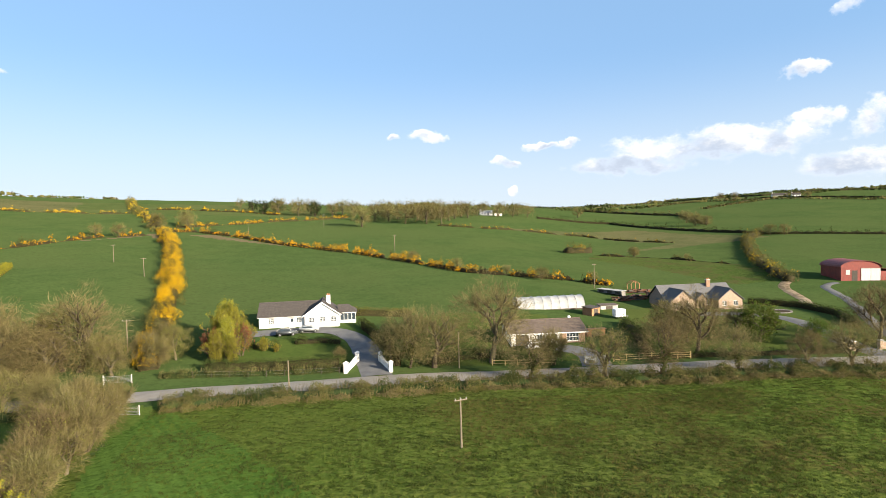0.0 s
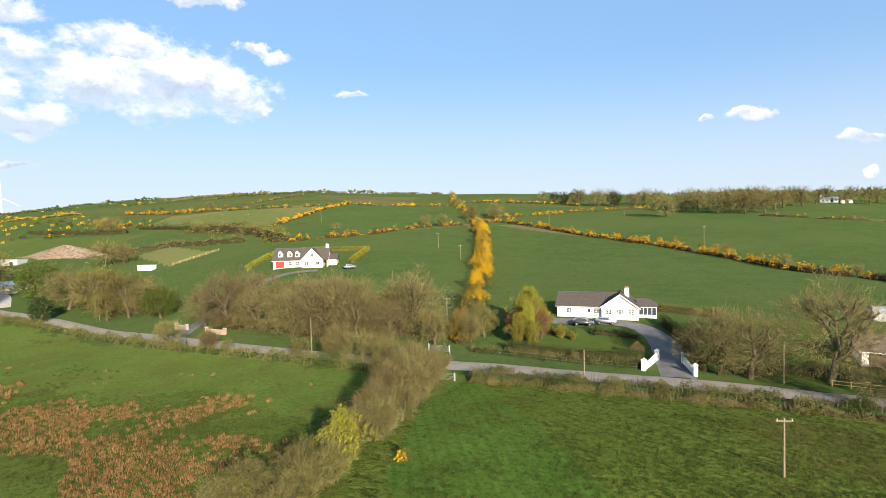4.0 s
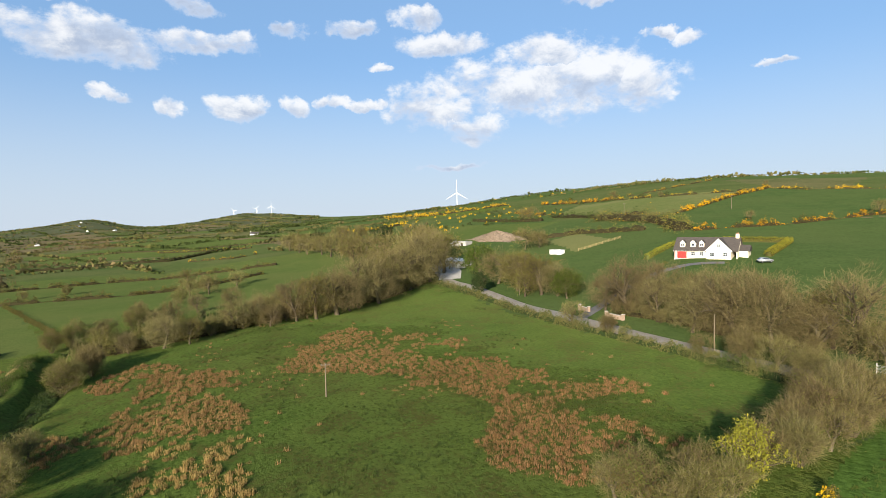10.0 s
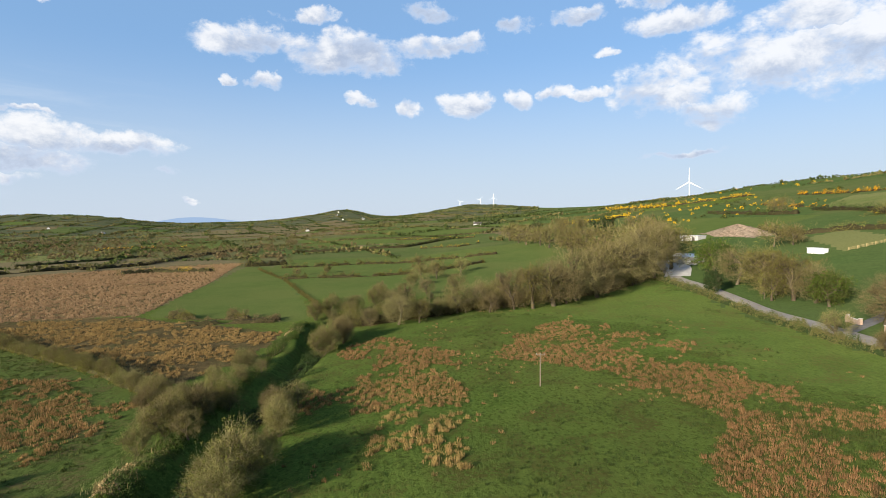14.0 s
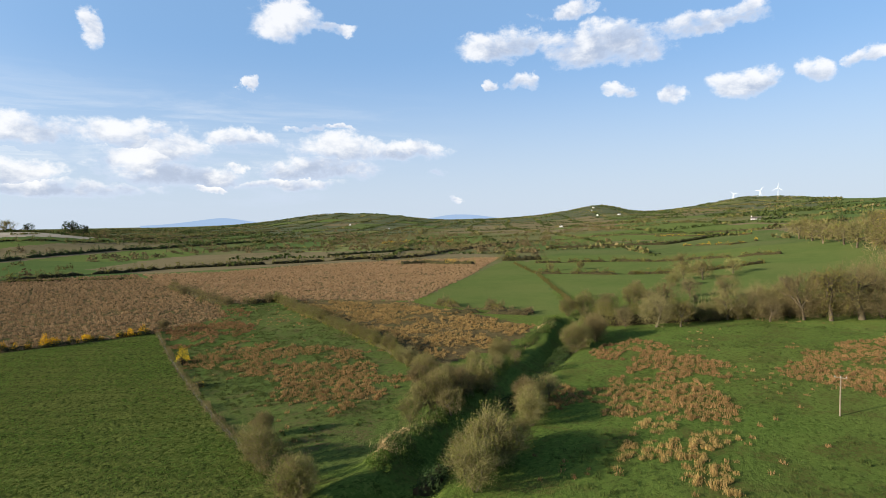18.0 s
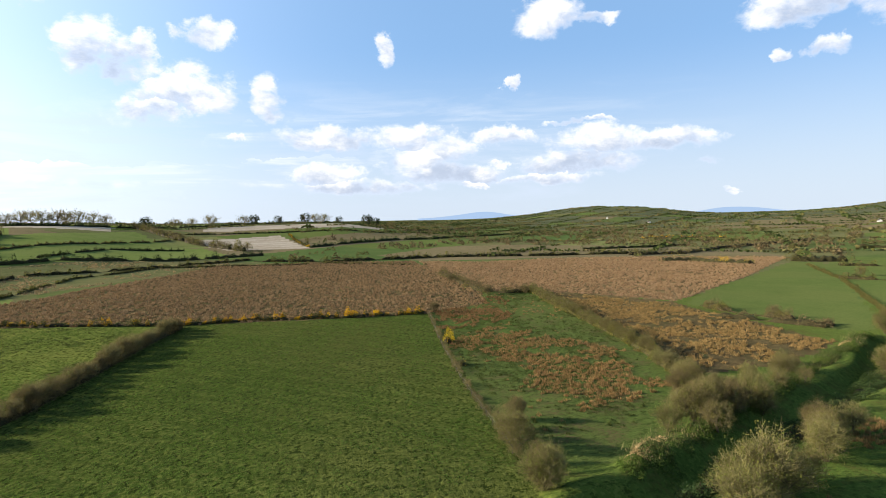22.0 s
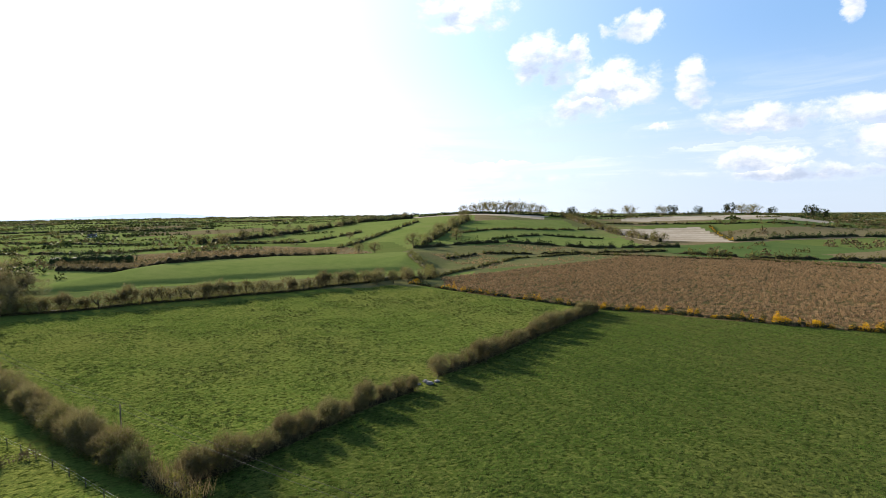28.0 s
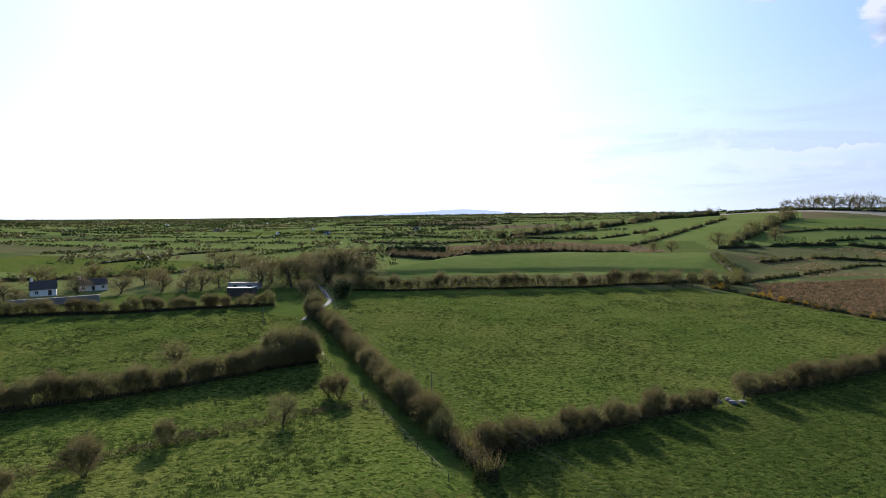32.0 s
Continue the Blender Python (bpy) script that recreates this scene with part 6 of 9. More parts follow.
tufts("rushes", BIG_BOG, 13000, 1.2, "wide bog thick with brown rushes", RUSH_DARK, seed=7, clump=4.0, hole=-1.3, spread=0.33, wide=0.18, fan=34, gap=2.0, lean=0.42)
tufts("rushes", BIG_BOG, 3000, 0.6, "low withered rushes between the bog's tussocks", RUSH_BLADE, seed=8, clump=3.0, hole=-0.6, spread=0.4, wide=0.26, fan=10, gap=2.1)
tufts("reeds", REED_BOG, 13000, 1.2, "bog of pale tan withered reeds", RUSH_TAN, seed=9, clump=3.4, hole=-1.5, spread=0.34, wide=0.2, fan=32, gap=2.0, lean=0.42, category="reeds")
tufts("rushes", [(9, -308), (-65, -372), (-100, -394), (-110, -440), (-33, -460), (21, -440), (50, -380)], 1800, 1.0, "broken rows of withered rush in the marshy field", RUSH_DARK, seed=55, clump=7.0, hole=0.1, spread=0.5, wide=0.4, fan=12, gap=2.0, lean=0.6)
tufts("rushes", [(225, -500), (140, -470), (98, -405), (110, -372), (154, -352), (215, -305), (296, -335), (312, -400)], 3200, 1.1, "brown rushes of the farther bog", RUSH_DARK, seed=56, clump=5.0, hole=-0.8, spread=0.5, wide=0.4, fan=12, gap=2.4, lean=0.6)
NEAR_FIELD = [(-38, 77), (0, 79), (95, 76), (80, 40), (30, 36), (-28, 40)]
tufts("grass_tufts", NEAR_FIELD, 16000, 0.27, "coarse grass tufts in the rough pasture", GRASS_BLADE, seed=10, clump=6.0, hole=-1.5, spread=0.12, wide=0.11, fan=10, category="grass", lean=0.5)
tufts("grass_tufts", NEAR_FIELD, 5500, 0.3, "dark green tussocks in the rough pasture", GRASS_DARK, seed=25, clump=1.3, hole=0.25, spread=0.16, wide=0.1, fan=12, category="grass", lean=0.5)
tufts("grass_tufts", [(-8, 76), (95, 74), (80, 42), (10, 42)], 10000, 0.26, "withered brown grass in the rough pasture", GRASS_DRY, seed=11, clump=3.6, hole=-0.1, spread=0.16, wide=0.1, fan=10, category="grass", lean=0.5)
tufts("grass_tufts", [(-45, 74), (-35, 36), (-50, -10), (-130, -25), (-160, 0), (-190, 55), (-200, 74)], 12000, 0.22, "green grass tufts in the wet meadow", GRASS_BLADE, seed=12, clump=7.0, hole=-0.8, spread=0.13, wide=0.11, fan=9, category="grass", lean=0.5)
tufts("grass_tufts", [(-103, -152), (-46, -48), (0, -35), (34, -56), (14, -96), (-33, -186)], 18000, 0.27, "short grass tufts in the rolled pasture", GRASS_BLADE, seed=13, clump=2.0, hole=-0.5, spread=0.15, wide=0.13, fan=9, category="grass", lean=0.5)
tufts("grass_tufts", [(36, -58), (16, -97), (-31, -187), (50, -240), (150, -152), (132, -110)], 18000, 0.3, "grazed grass tufts in the pasture", GRASS_BLADE, seed=14, clump=2.2, hole=-0.3, spread=0.17, wide=0.15, fan=9, category="grass", lean=0.5)
tufts("grass_tufts", [(45, -45), (130, -104), (160, -104), (190, -50), (100, 0), (60, -10)], 9000, 0.34, "coarse grass in the paddocks", GRASS_BLADE, seed=15, clump=2.6, hole=-0.2, spread=0.2, wide=0.15, fan=9, category="grass", lean=0.5)

# ---- trees and shrubs ----
grove("ash_b ash ivied ash ivied ash_b ash budding thorn ash_c", [(-109, 92, 14.5), (-98, 91, 10.5), (-104, 97, 12.6), (-87, 90, 11.3), (-72.5, 91.5, 14.5), (-82, 93, 14.5), (-66, 94, 9), (-62, 96, 11), (-52, 93, 6.5), (-68, 89, 13.5)], "roadside trees below the dormer house", wide=1.08)
grove("ash ash_b thorn", [(-58.9, 95.5, 13.9), (-62, 91, 9.0), (-54.5, 94.5, 7.2), (-118, 92, 9.9), (-76, 90, 13), (-92, 95, 12), (-112, 96, 9)], "roadside trees below the dormer house", wide=1.08)
grove("brush thorn", [(-66, 79.5, 6), (-60, 79, 6.5), (-54, 78.5, 5.5), (-74, 79, 4.5), (-100, 78.5, 4.5), (-113, 78.5, 6.5)], "shrubs on the road verge")
grove("budding budding ash green ash_b", [(-171, 95, 14.5), (-158, 97, 13.5), (-184, 94, 13), (-199, 94, 13), (-168, 98, 12), (-162, 93, 9), (-178, 100, 13), (-150, 98, 11), (-143, 97, 9)], "trees on the bend of the road", wide=1.2)
plant("dark", -176, 82, 7.5, "trees on the bend of the road")
grove("ash_c budding ash_b ivied thorn ash", [(-171, 18, 13), (-171, 24, 14), (-174, 31, 15.5), (-182, 40, 18), (-195, 53, 19), (-202, 65, 19), (-210, 76, 21), (-220, 86, 19), (-167, 10, 6), (-170, 6, 8), (-168, 0, 9), (-155, -17, 9), (-155, -25, 5.5), (-156, -11, 7), (-186, 48, 14), (-178, 36, 12), (-207, 58, 15), (-215, 68, 16)], "trees along the meadow's west side", wide=1.12)
grove("ash ash_b ivied ash_c budding", [(-240, 86, 19), (-248, 83, 18), (-262, 92, 17), (-279, 85, 17), (-293, 80, 17.5), (-305, 73, 17), (-319, 67, 16), (-340, 70, 15), (-366, 62, 15), (-390, 60, 15), (-415, 53, 15), (-440, 50, 14), (-472, 46, 15), (-270, 100, 16), (-232, 76, 15), (-260, 70, 14)], "shelter belt west of the meadow", wide=1.12)
grove("far_b far far_dark far", [(-425, 96, 15), (-396, 71, 14), (-369, 97, 16), (-314, 108, 15), (-330, 118, 14), (-350, 113, 15), (-400, 110, 14), (-450, 100, 14), (-480, 90, 15), (-510, 100, 12), (-540, 80, 12), (-560, 60, 12)], "far trees beside the valley road")
grove("thorn ash_b willow", [(-270, -18, 8), (-268, -10, 9.5), (-200, -28, 6), (-182, -34, 6), (-181, -20, 5), (-332, -80, 5), (-319, -95, 5), (-226, -32, 5), (-243, -20, 6), (-290, 2, 8), (-212, -12, 7)], "thorns scattered in the valley fields")
plant("green", -355, 75, 11, "far trees beside the valley road")
grove("ivied thorn ivied ivied ash thorn", [(16.9, 84.8, 7.6), (28.8, 84.2, 8.4), (37.5, 83.3, 9.4), (49.7, 82.8, 7.3), (60.7, 81.9, 6.4), (68.5, 82.3, 7.8)], "trees along the near side of the road")
grove("ash ivied ash_b ash thorn thorn", [(12.5, 96.3, 15), (-2.1, 94.5, 10.8), (2.2, 94.2, 10.5), (49.4, 94.5, 11.3), (49.3, 104, 8.6), (52, 103.3, 7.2)], "trees along the far side of the road")
grove("green ash thorn ash brush ivied", [(64.8, 100.5, 7.6), (84, 95.4, 11.4), (63.8, 106, 6.7), (-5, 96.5, 8), (22.8, 93, 6), (91, 98, 9), (73, 96, 5)], "trees along the far side of the road")
grove("yellow yellow yellow copper yellow", [(-36.4, 97.5, 6), (-35.5, 100.5, 7.5), (-33.6, 97.5, 5), (-33.4, 102, 6), (-37.5, 103.5, 8), (-36.5, 106.5, 8.5), (-38.5, 109, 8.5), (-33.5, 105.5, 5.2), (-37.8, 99.5, 6)], "garden shrubs beside the white bungalow", wide=0.62)
grove("yellow brush", [(-30, 104.5, 2.6), (-14.8, 98, 2.6), (-27.5, 103.8, 1.6)], "garden shrubs beside the white bungalow")
grove("brush budding brush", [(-46, 96, 5.5), (-44.5, 100, 6.5), (-48, 103, 5.5), (-49.5, 99, 5)], "shrubs at the foot of the gorse hedge")
# the row of shrubs between the two near fields
grove("brush brush thorn brush", [(-41, 73, 5.5), (-43.5, 70, 6.5), (-40, 68, 6), (-42, 65, 6.5), (-38.5, 63, 5.5), (-41, 60, 6), (-37, 57, 5), (-39, 54, 5.5), (-36, 51, 4.8), (-37.5, 47, 5), (-45, 66, 6.5), (-45.5, 74, 6)], "bare shrubs between two fields")
plant("yellow", -36.4, 44.6, 6.0, "bare shrubs between two fields", "upright column of a shrub in yellow-green leaf", wide=0.85)
hedge("gorse_bush", [(-31.6, 47.6), (-30.2, 47.0)], 1.2, 1.6, "small gorse bush with a few orange-yellow flowers", GORSE_GREEN, leaf=0.15, per=416, bloom=0.7, seed=140, category="gorse bush")
hedge("gorse_bush", [(-82.8, -114.2), (-81.0, -111.0)], 2.8, 3.2, "gorse bush in yellow bloom against the fence", GORSE_GREEN, leaf=0.19, per=280, bloom=0.8, seed=141, category="gorse bush")
hedge("gorse_bush", [(-72, -94), (-70.6, -91.4)], 2.0, 2.6, "small gorse bush on the fence line", GORSE_GREEN, leaf=0.17, per=280, bloom=0.45, seed=142, category="gorse bush")
grove("willow thorn willow", [(-35, 41, 4), (-37.2, 38.5, 4.6), (-35, 36.5, 4.2), (-39.8, 34.6, 5.0), (-41, 33, 4.6), (-38.5, 41, 4.2), (-34, 33, 4)], "bare shrubs between two fields")
# along the stream
grove("willow thorn willow willow brush", [(-58.4, -24.7, 7.0), (-54.1, -25.4, 4.6), (-56.5, -26.5, 5.2), (-61, -26, 5), (-76.9, -26.6, 4.4), (-80, -27.2, 4.6), (-88.2, -26.7, 4.2), (-85, -27.6, 3.4), (-77.8, -41.8, 5.6), (-80.5, -43, 5.2), (-86, -37.5, 4.5), (-83, -45.5, 4.8), (-128.8, -32.7, 6.8), (-131, -31, 5.2), (-136.8, -29.1, 6.6), (-138.5, -31, 5), (-113.7, -44.8, 4.2), (-41.7, -40.4, 4.6), (-48.4, -51.6, 5.0), (-100.7, -61.6, 4.2), (-92, -52, 4.6), (-96, -56, 4.4), (-123, -50, 2.8)], "shrubs along the stream")
grove("willow brush willow thorn", [(-74, -41, 6.2), (-80, -39, 5.2), (-88, -40, 5.4), (-99, -41, 4), (-94, -54, 4.5), (-85, -50, 5), (-112, -46, 4), (-73, -37.5, 4.5), (-42, -40, 4.6), (-50, -55, 3.5), (-52, -24, 5.6), (-60, -24, 5.2), (-74, -25, 5), (-83, -29, 4.5), (-142, -36, 5), (-142, -31, 6), (-66, -24, 3.8), (-90, -47, 4), (-104, -48, 3.4), (-46, -43, 3.4), (-70, -43, 4.2), (-78, -46, 3.8), (-120, -47, 3.2), (-108, -40, 3.0)], "shrubs along the stream", wide=0.95)
grove("thorn ash_b willow", [(-189, -18, 8.5), (-190, -23, 6), (-191, -29, 7), (-211, 0, 8.5), (-182, 8, 9), (-176, 13, 9), (-314, -22, 10), (-199, -10, 3), (-176, -41, 7), (-174, -35, 5.5), (-163, -26, 5), (-166, -21, 5), (-168, -16, 4.5), (-165, -5, 5), (-170, -45, 6), (-180, -36, 6)], "thorns along the meadow's edge")
grove("thorn brush", [(-52.5, -58.5, 3.7), (-57, -60.5, 3.5), (-43, -41, 3.9), (-106, -153, 3.7), (-148, -174, 4.4), (-162, -219, 4), (-160, -204, 3.9), (-161, -165, 3.6), (-47, -46, 3)], "thorn bushes along the field fence")
grove("willow thorn brush", [(64, -70, 4.6), (59, -67, 4.6), (49, -61, 4.2), (42.5, -57, 3.6), (77, -79, 4.6), (35, -57, 4), (33, -60, 4.6), (88, -87, 4.4), (100, -94, 4.4), (112, -101, 5), (124, -106, 6), (132, -112, 7)], "thorns in the hedge beside the ditch")
grove("brush brush thorn", [(67, -23.5, 4.4), (70, -34, 3.3), (65.6, -49, 4.6), (68.3, -62.7, 4), (67.4, -16, 2.9), (106.5, -54.3, 6), (97, -71.4, 7), (92.8, -76, 7), (96.4, -75.4, 7.5), (71, -62.7, 3.3)], "bare shrubs in the paddocks")
grove("thorn budding thorn", [(57, -243, 7), (50, -246, 6.5), (44, -250, 7), (38, -256, 6), (33, -262, 5.5), (46, -258, 6.5), (58, -252, 7)], "thorns at the corner of the pasture")
plant("thorn", 12.6, -104, 4.2, "bare shrubs in the paddocks")
grove("ash_b ash ivied dark", [(192, -172, 17), (205, -176, 15), (186, -176, 16.5), (187, -188, 14), (211, -154, 12), (207, -160, 11), (241, -165, 12), (200, -186, 15), (178, -184, 12), (172, -170, 10), (160, -150, 8), (150, -140, 7)], "trees round the southern farmyard", wide=1.3)
grove("far far_b", [(303, -181, 11), (298, -190, 10), (255, -257, 12), (264, -115, 6.5), (249, -115, 7.5), (255, -124, 7.5), (208, -112, 7.5), (306, -202, 7), (225, -62, 5), (215, -130, 7), (222, -140, 8), (240, -200, 10), (262, -215, 9)], "trees behind the southern houses")
# hill woods
grove("far_b far ash_b far", [(-35, 345, 13.5), (-30, 385, 13), (-20, 378, 12), (-8, 362, 13.5), (6, 358, 13.5), (16, 362, 12), (-14, 390, 13), (0, 380, 13), (10, 392, 13), (22, 380, 12), (-24, 400, 13), (-4, 402, 13), (16, 408, 13)], "hill wood")
grove("far_dark far far_b", [(-119, 426, 11), (-106, 424, 13), (-91, 422, 13), (-79, 424, 12), (-66, 428, 11), (-50, 426, 12), (-112, 440, 12), (-85, 440, 12), (-60, 442, 12), (-135, 455, 9), (-150, 470, 8)], "trees on the skyline")
grove("budding far_b far", [(27, 392, 12.5), (38, 408, 12.5), (48, 432, 9.5), (65, 440, 10.5), (79, 447, 11.5), (94, 462, 11), (34, 420, 12), (56, 450, 11), (72, 460, 11), (88, 475, 11)], "trees round the hill farm")
grove("far_b thorn far", [(-143, 307, 9), (-136, 325, 10), (-131, 317, 8), (96, 238, 4.6), (202, 303, 6.6), (207, 298, 6.6), (206, 395, 10), (211, 388, 8), (213, 422, 10), (96, 237, 4), (112, 222, 2.8), (148, 497, 10), (400, 700, 9.9), (401, 670, 9.9), (440, 595, 8), (40, 176, 4.5), (56, 173, 4), (-2, 218, 4.5), (14, 196, 4.5), (30, 186, 3.6)], "scattered trees on the hill")
grove("far thorn", [(-368, 217, 12), (-379, 218, 10.5), (-231, 133, 11), (-226, 138, 9), (-232, 143, 6), (-385, 310, 8), (-181, 222, 4.3), (-156, 271, 5.9), (-144, 269, 7), (-290, 372, 4), (-320, 300, 4)], "scattered trees on the hill")
# southern ridge
grove("far", [(8, -872, 16), (-8, -868, 17), (30, -870, 16), (-30, -872, 17), (-48, -874, 15), (46, -880, 13), (62, -885, 12), (20, -888, 16), (-18, -884, 16), (-62, -872, 13)], "hilltop wood in the south", tall_by=1.25)
grove("far_dark far far_b far_dark", [(-110, -880, 13), (-205, -910, 15), (-262, -930, 13), (-280, -935, 14), (-390, -985, 16), (-412, -990, 15), (-435, -1000, 15), (-560, -1060, 20), (-590, -1075, 16), (-150, -890, 11), (-175, -900, 11), (-330, -960, 12), (-480, -1030, 12), (-650, -1110, 12)], "trees along the southern ridge", wide=1.2, tall_by=1.25)
grove("far far_b", [(72, -440, 13), (40, -480, 11), (95, -400, 9), (110, -410, 8), (160, -560, 8), (334, -567, 10), (300, -560, 11), (312, -628, 11), (290, -670, 10), (268, -740, 9), (240, -790, 9), (228, -860, 10), (150, -835, 11), (-160, -560, 8), (-240, -600, 6), (60, -520, 12), (52, -580, 12), (46, -640, 12)], "hedgerow trees in the south")
_row = random.Random(12)
for line, step, tall, kinds, row in (
        ([(36, -57), (29.6, -69), (22.8, -84.5), (16, -95.5)], 3.6, 3.5, "brush brush thorn", "thorns in the hedge between two pastures"),
        ([(12.4, -107), (4.8, -117), (-10.9, -149), (-31, -183)], 4.0, 4.2, "brush thorn brush", "thorns in the hedge between two pastures"),
        ([(101, -18), (97, -38), (95, -49), (93, -67), (91, -78)], 2.2, 4.6, "brush brush thorn", "upright hazels in the paddock hedge"),
        ([(196, -50), (182, -74), (165, -102), (158, -117)], 3.4, 4.4, "thorn brush willow", "thorns in the hedge below the houses"),
        ([(46, -60), (59, -67.5), (84, -84), (119, -104), (133, -110)], 3.6, 4.6, "willow thorn brush", "thorns in the hedge beside the ditch"),
        ([(-206, 70), (-190, 46), (-177, 22), (-166, 0), (-160, -18)], 4.6, 5.0, "thorn willow brush", "undergrowth along the meadow's west side"),
        ([(-112, 90.5), (-90, 91.5), (-62, 90.5)], 5.0, 3.6, "brush thorn", "undergrowth below the roadside trees"),
        ([(-167, -167), (-146, -132), (-124, -95), (-111, -74), (-100, -60)], 2.6, 3.4, "willow willow thorn", "young willows in a row between two bogs"),
        ([(163, -159), (138, -178), (125, -191), (92, -219), (61, -250)], 3.4, 6.0, "thorn budding thorn brush", "small thorns along the far side of the pasture")):
    _pts, _ = along(line, step)
    for _x, _y in _pts:
        plant(_row.choice(kinds.split()), _x + _row.uniform(-0.7, 0.7), _y + _row.uniform(-0.7, 0.7), tall * _row.uniform(0.75, 1.2), row)
grove("ash_b ivied thorn ash budding", [(232, -60, 7), (236, -84, 8), (228, -96, 7.5), (252, -60, 9), (256, -78, 10), (258, -98, 10), (220, -108, 8), (212, -120, 9), (200, -140, 11), (192, -150, 13), (196, -158, 14), (183, -160, 12), (228, -126, 9), (238, -116, 8), (176, -148, 8), (168, -138, 7)], "trees round the southern farmyard", wide=1.3)
tufts("grass_tufts", [(45, -45), (130, -104), (160, -104), (190, -50), (100, 0), (60, -10)], 3500, 0.5, "dark tussocks in the paddocks", GRASS_DARK, seed=26, clump=2.0, hole=0.1, spread=0.22, wide=0.14, fan=12, category="grass")
tufts("grass_tufts", [(36, -58), (16, -97), (-31, -187), (50, -240), (150, -152), (132, -110)], 3500, 0.4, "dark tussocks in the pasture", GRASS_DARK, seed=27, clump=3.0, hole=0.35, spread=0.22, wide=0.15, fan=12, category="grass")
# ---- the far country: hedgerows of the patchwork, scrub in the valley, uplands in painted blue haze ----
def far_hedgerows():
    rng = np.random.default_rng(77)
    spots = []
    c, s = math.cos(PATCH_TURN), math.sin(PATCH_TURN)
    for row in range(-44, 45):
        u = np.arange(-4400, 4400, 2.2)
        v = PATCH_DEEP * (row - 0.25 * np.sin(u / 310.0))
        spots.append(np.column_stack([u * c - v * s, u * s + v * c]))
        mid = np.arange(0, PATCH_DEEP, 2.2)
        for col in range(-26, 27):
            uu = PATCH_LONG * (col - 0.37 * math.sin(row * 12.9))
            v = PATCH_DEEP * (row - 0.25 * math.sin(uu / 310.0)) + mid
            spots.append(np.column_stack([uu * c - v * s, uu * s + v * c]))
    p = np.concatenate(spots)
    r = np.hypot(p[:, 0], p[:, 1])
    az = np.degrees(np.arctan2(-p[:, 0], p[:, 1])) % 360
    hill = p[:, 1] > np.abs(p[:, 0]) * 0.15
    ok = (r > np.where(hill, 640, 430)) & (r < np.where(hill, 1300, 3600)) & ((az < 265) | (az > 310))
    ok &= rng.uniform(size=len(p)) < np.where(r < 1300, 1.0, np.where(r < 2200, 0.62, 0.34))
    ok &= ~((p[:, 1] < -380) & (np.abs(p[:, 0] + 100) < 320) & (r < 860))
    ok &= patchy(p[:, 0], p[:, 1], 90.0, 5) > 0.34
    p, r = p[ok], r[ok]
    p += rng.normal(size=p.shape) * 0.9
    z = height(p[:, 0], p[:, 1])
    big = 1.0 + 1.1 * (patchy(p[:, 0], p[:, 1], 40.0, 9) > 0.62)
    out_v, out_f, at = [], [], 0
    for k in range(3):
        size = (1.9 + np.minimum(r, 2400) / 1200.0) * rng.uniform(0.7, 1.3, len(p)) * (0.6 + 0.4 * big)
        q = np.column_stack([p + rng.normal(size=p.shape) * size[:, None] * 0.5, z + size * rng.uniform(0.1, 0.6, len(p)) + 0.55 * k * (big - 0.6)])
        v, f = scraps(q, size, rng, 0.8)
        out_v.append(v)
        out_f.append(f + at)
        at += len(v)
    v, f = np.concatenate(out_v), np.concatenate(out_f)
    kind = (patchy(v[f[:, 0], 0], v[f[:, 0], 1], 120.0, 4) > 0.5).astype(int)
    ob = new("far_hedgerows", mesh_of("far_hedgerows", v, f, [HEDGE_LEAF, LEAF_IVY], kind))
    tagged(ob, "far hedgerows between the fields of the valley", "hedgerows", kind="stuff")


def scatter_scrub(name, bearings, reach, count, tall, mat, label, seed):
    """Bushes over a stretch of the valley, joined."""
    rng = np.random.default_rng(seed)
    a = np.radians(rng.uniform(*bearings, count))
    r = reach[0] * (reach[1] / reach[0]) ** rng.uniform(0, 1, count)
    x, y = -np.sin(a) * r, np.cos(a) * r
    keep = patchy(x, y, 150.0, seed) > 0.46
    for m, poly in FIELDS:
        keep &= ~inside(poly, x, y)
    x, y, r = x[keep], y[keep], r[keep]
    h = tall * rng.uniform(0.45, 1.3, len(x))
    n = 34
    ball = rng.normal(size=(len(x), n, 3))
    ball /= np.linalg.norm(ball, axis=2)[:, :, None]
    ball[:, :, 2] = np.abs(ball[:, :, 2])
    q = np.stack([x, y, height(x, y)], 1)[:, None] + ball * h[:, None, None] * [0.75, 0.75, 1.0] * rng.uniform(0.55, 1.05, (len(x), n, 1))
    v, f = scraps(q.reshape(-1, 3), np.repeat(h * 0.33, n) * rng.uniform(0.6, 1.3, len(x) * n), rng, 0.8)
    ob = new(name, mesh_of(name, v, f, [mat]))
    tagged(ob, label, "scrub", kind="stuff")


far_hedgerows()
scatter_scrub("valley_scrub", (96, 160), (330, 1500), 3200, 3.4, HEDGE_LEAF, "brown thorn scrub over the valley floor", 201)
scatter_scrub("valley_scrub", (100, 160), (420, 2400), 3400, 4.2, HEDGE_TWIG, "brown willow scrub over the valley floor", 202)
scatter_scrub("valley_scrub", (190, 252), (400, 2400), 800, 4.2, HEDGE_TWIG, "bare brown trees over the southern plain", 203)
scatter_scrub("valley_scrub", (215, 255), (300, 2000), 260, 4.6, LEAF_IVY, "dark trees over the southern plain", 204)
scatter_scrub("valley_scrub", (78, 100), (400, 1400), 200, 4.0, HEDGE_LEAF, "thorn trees along the valley's side", 205)
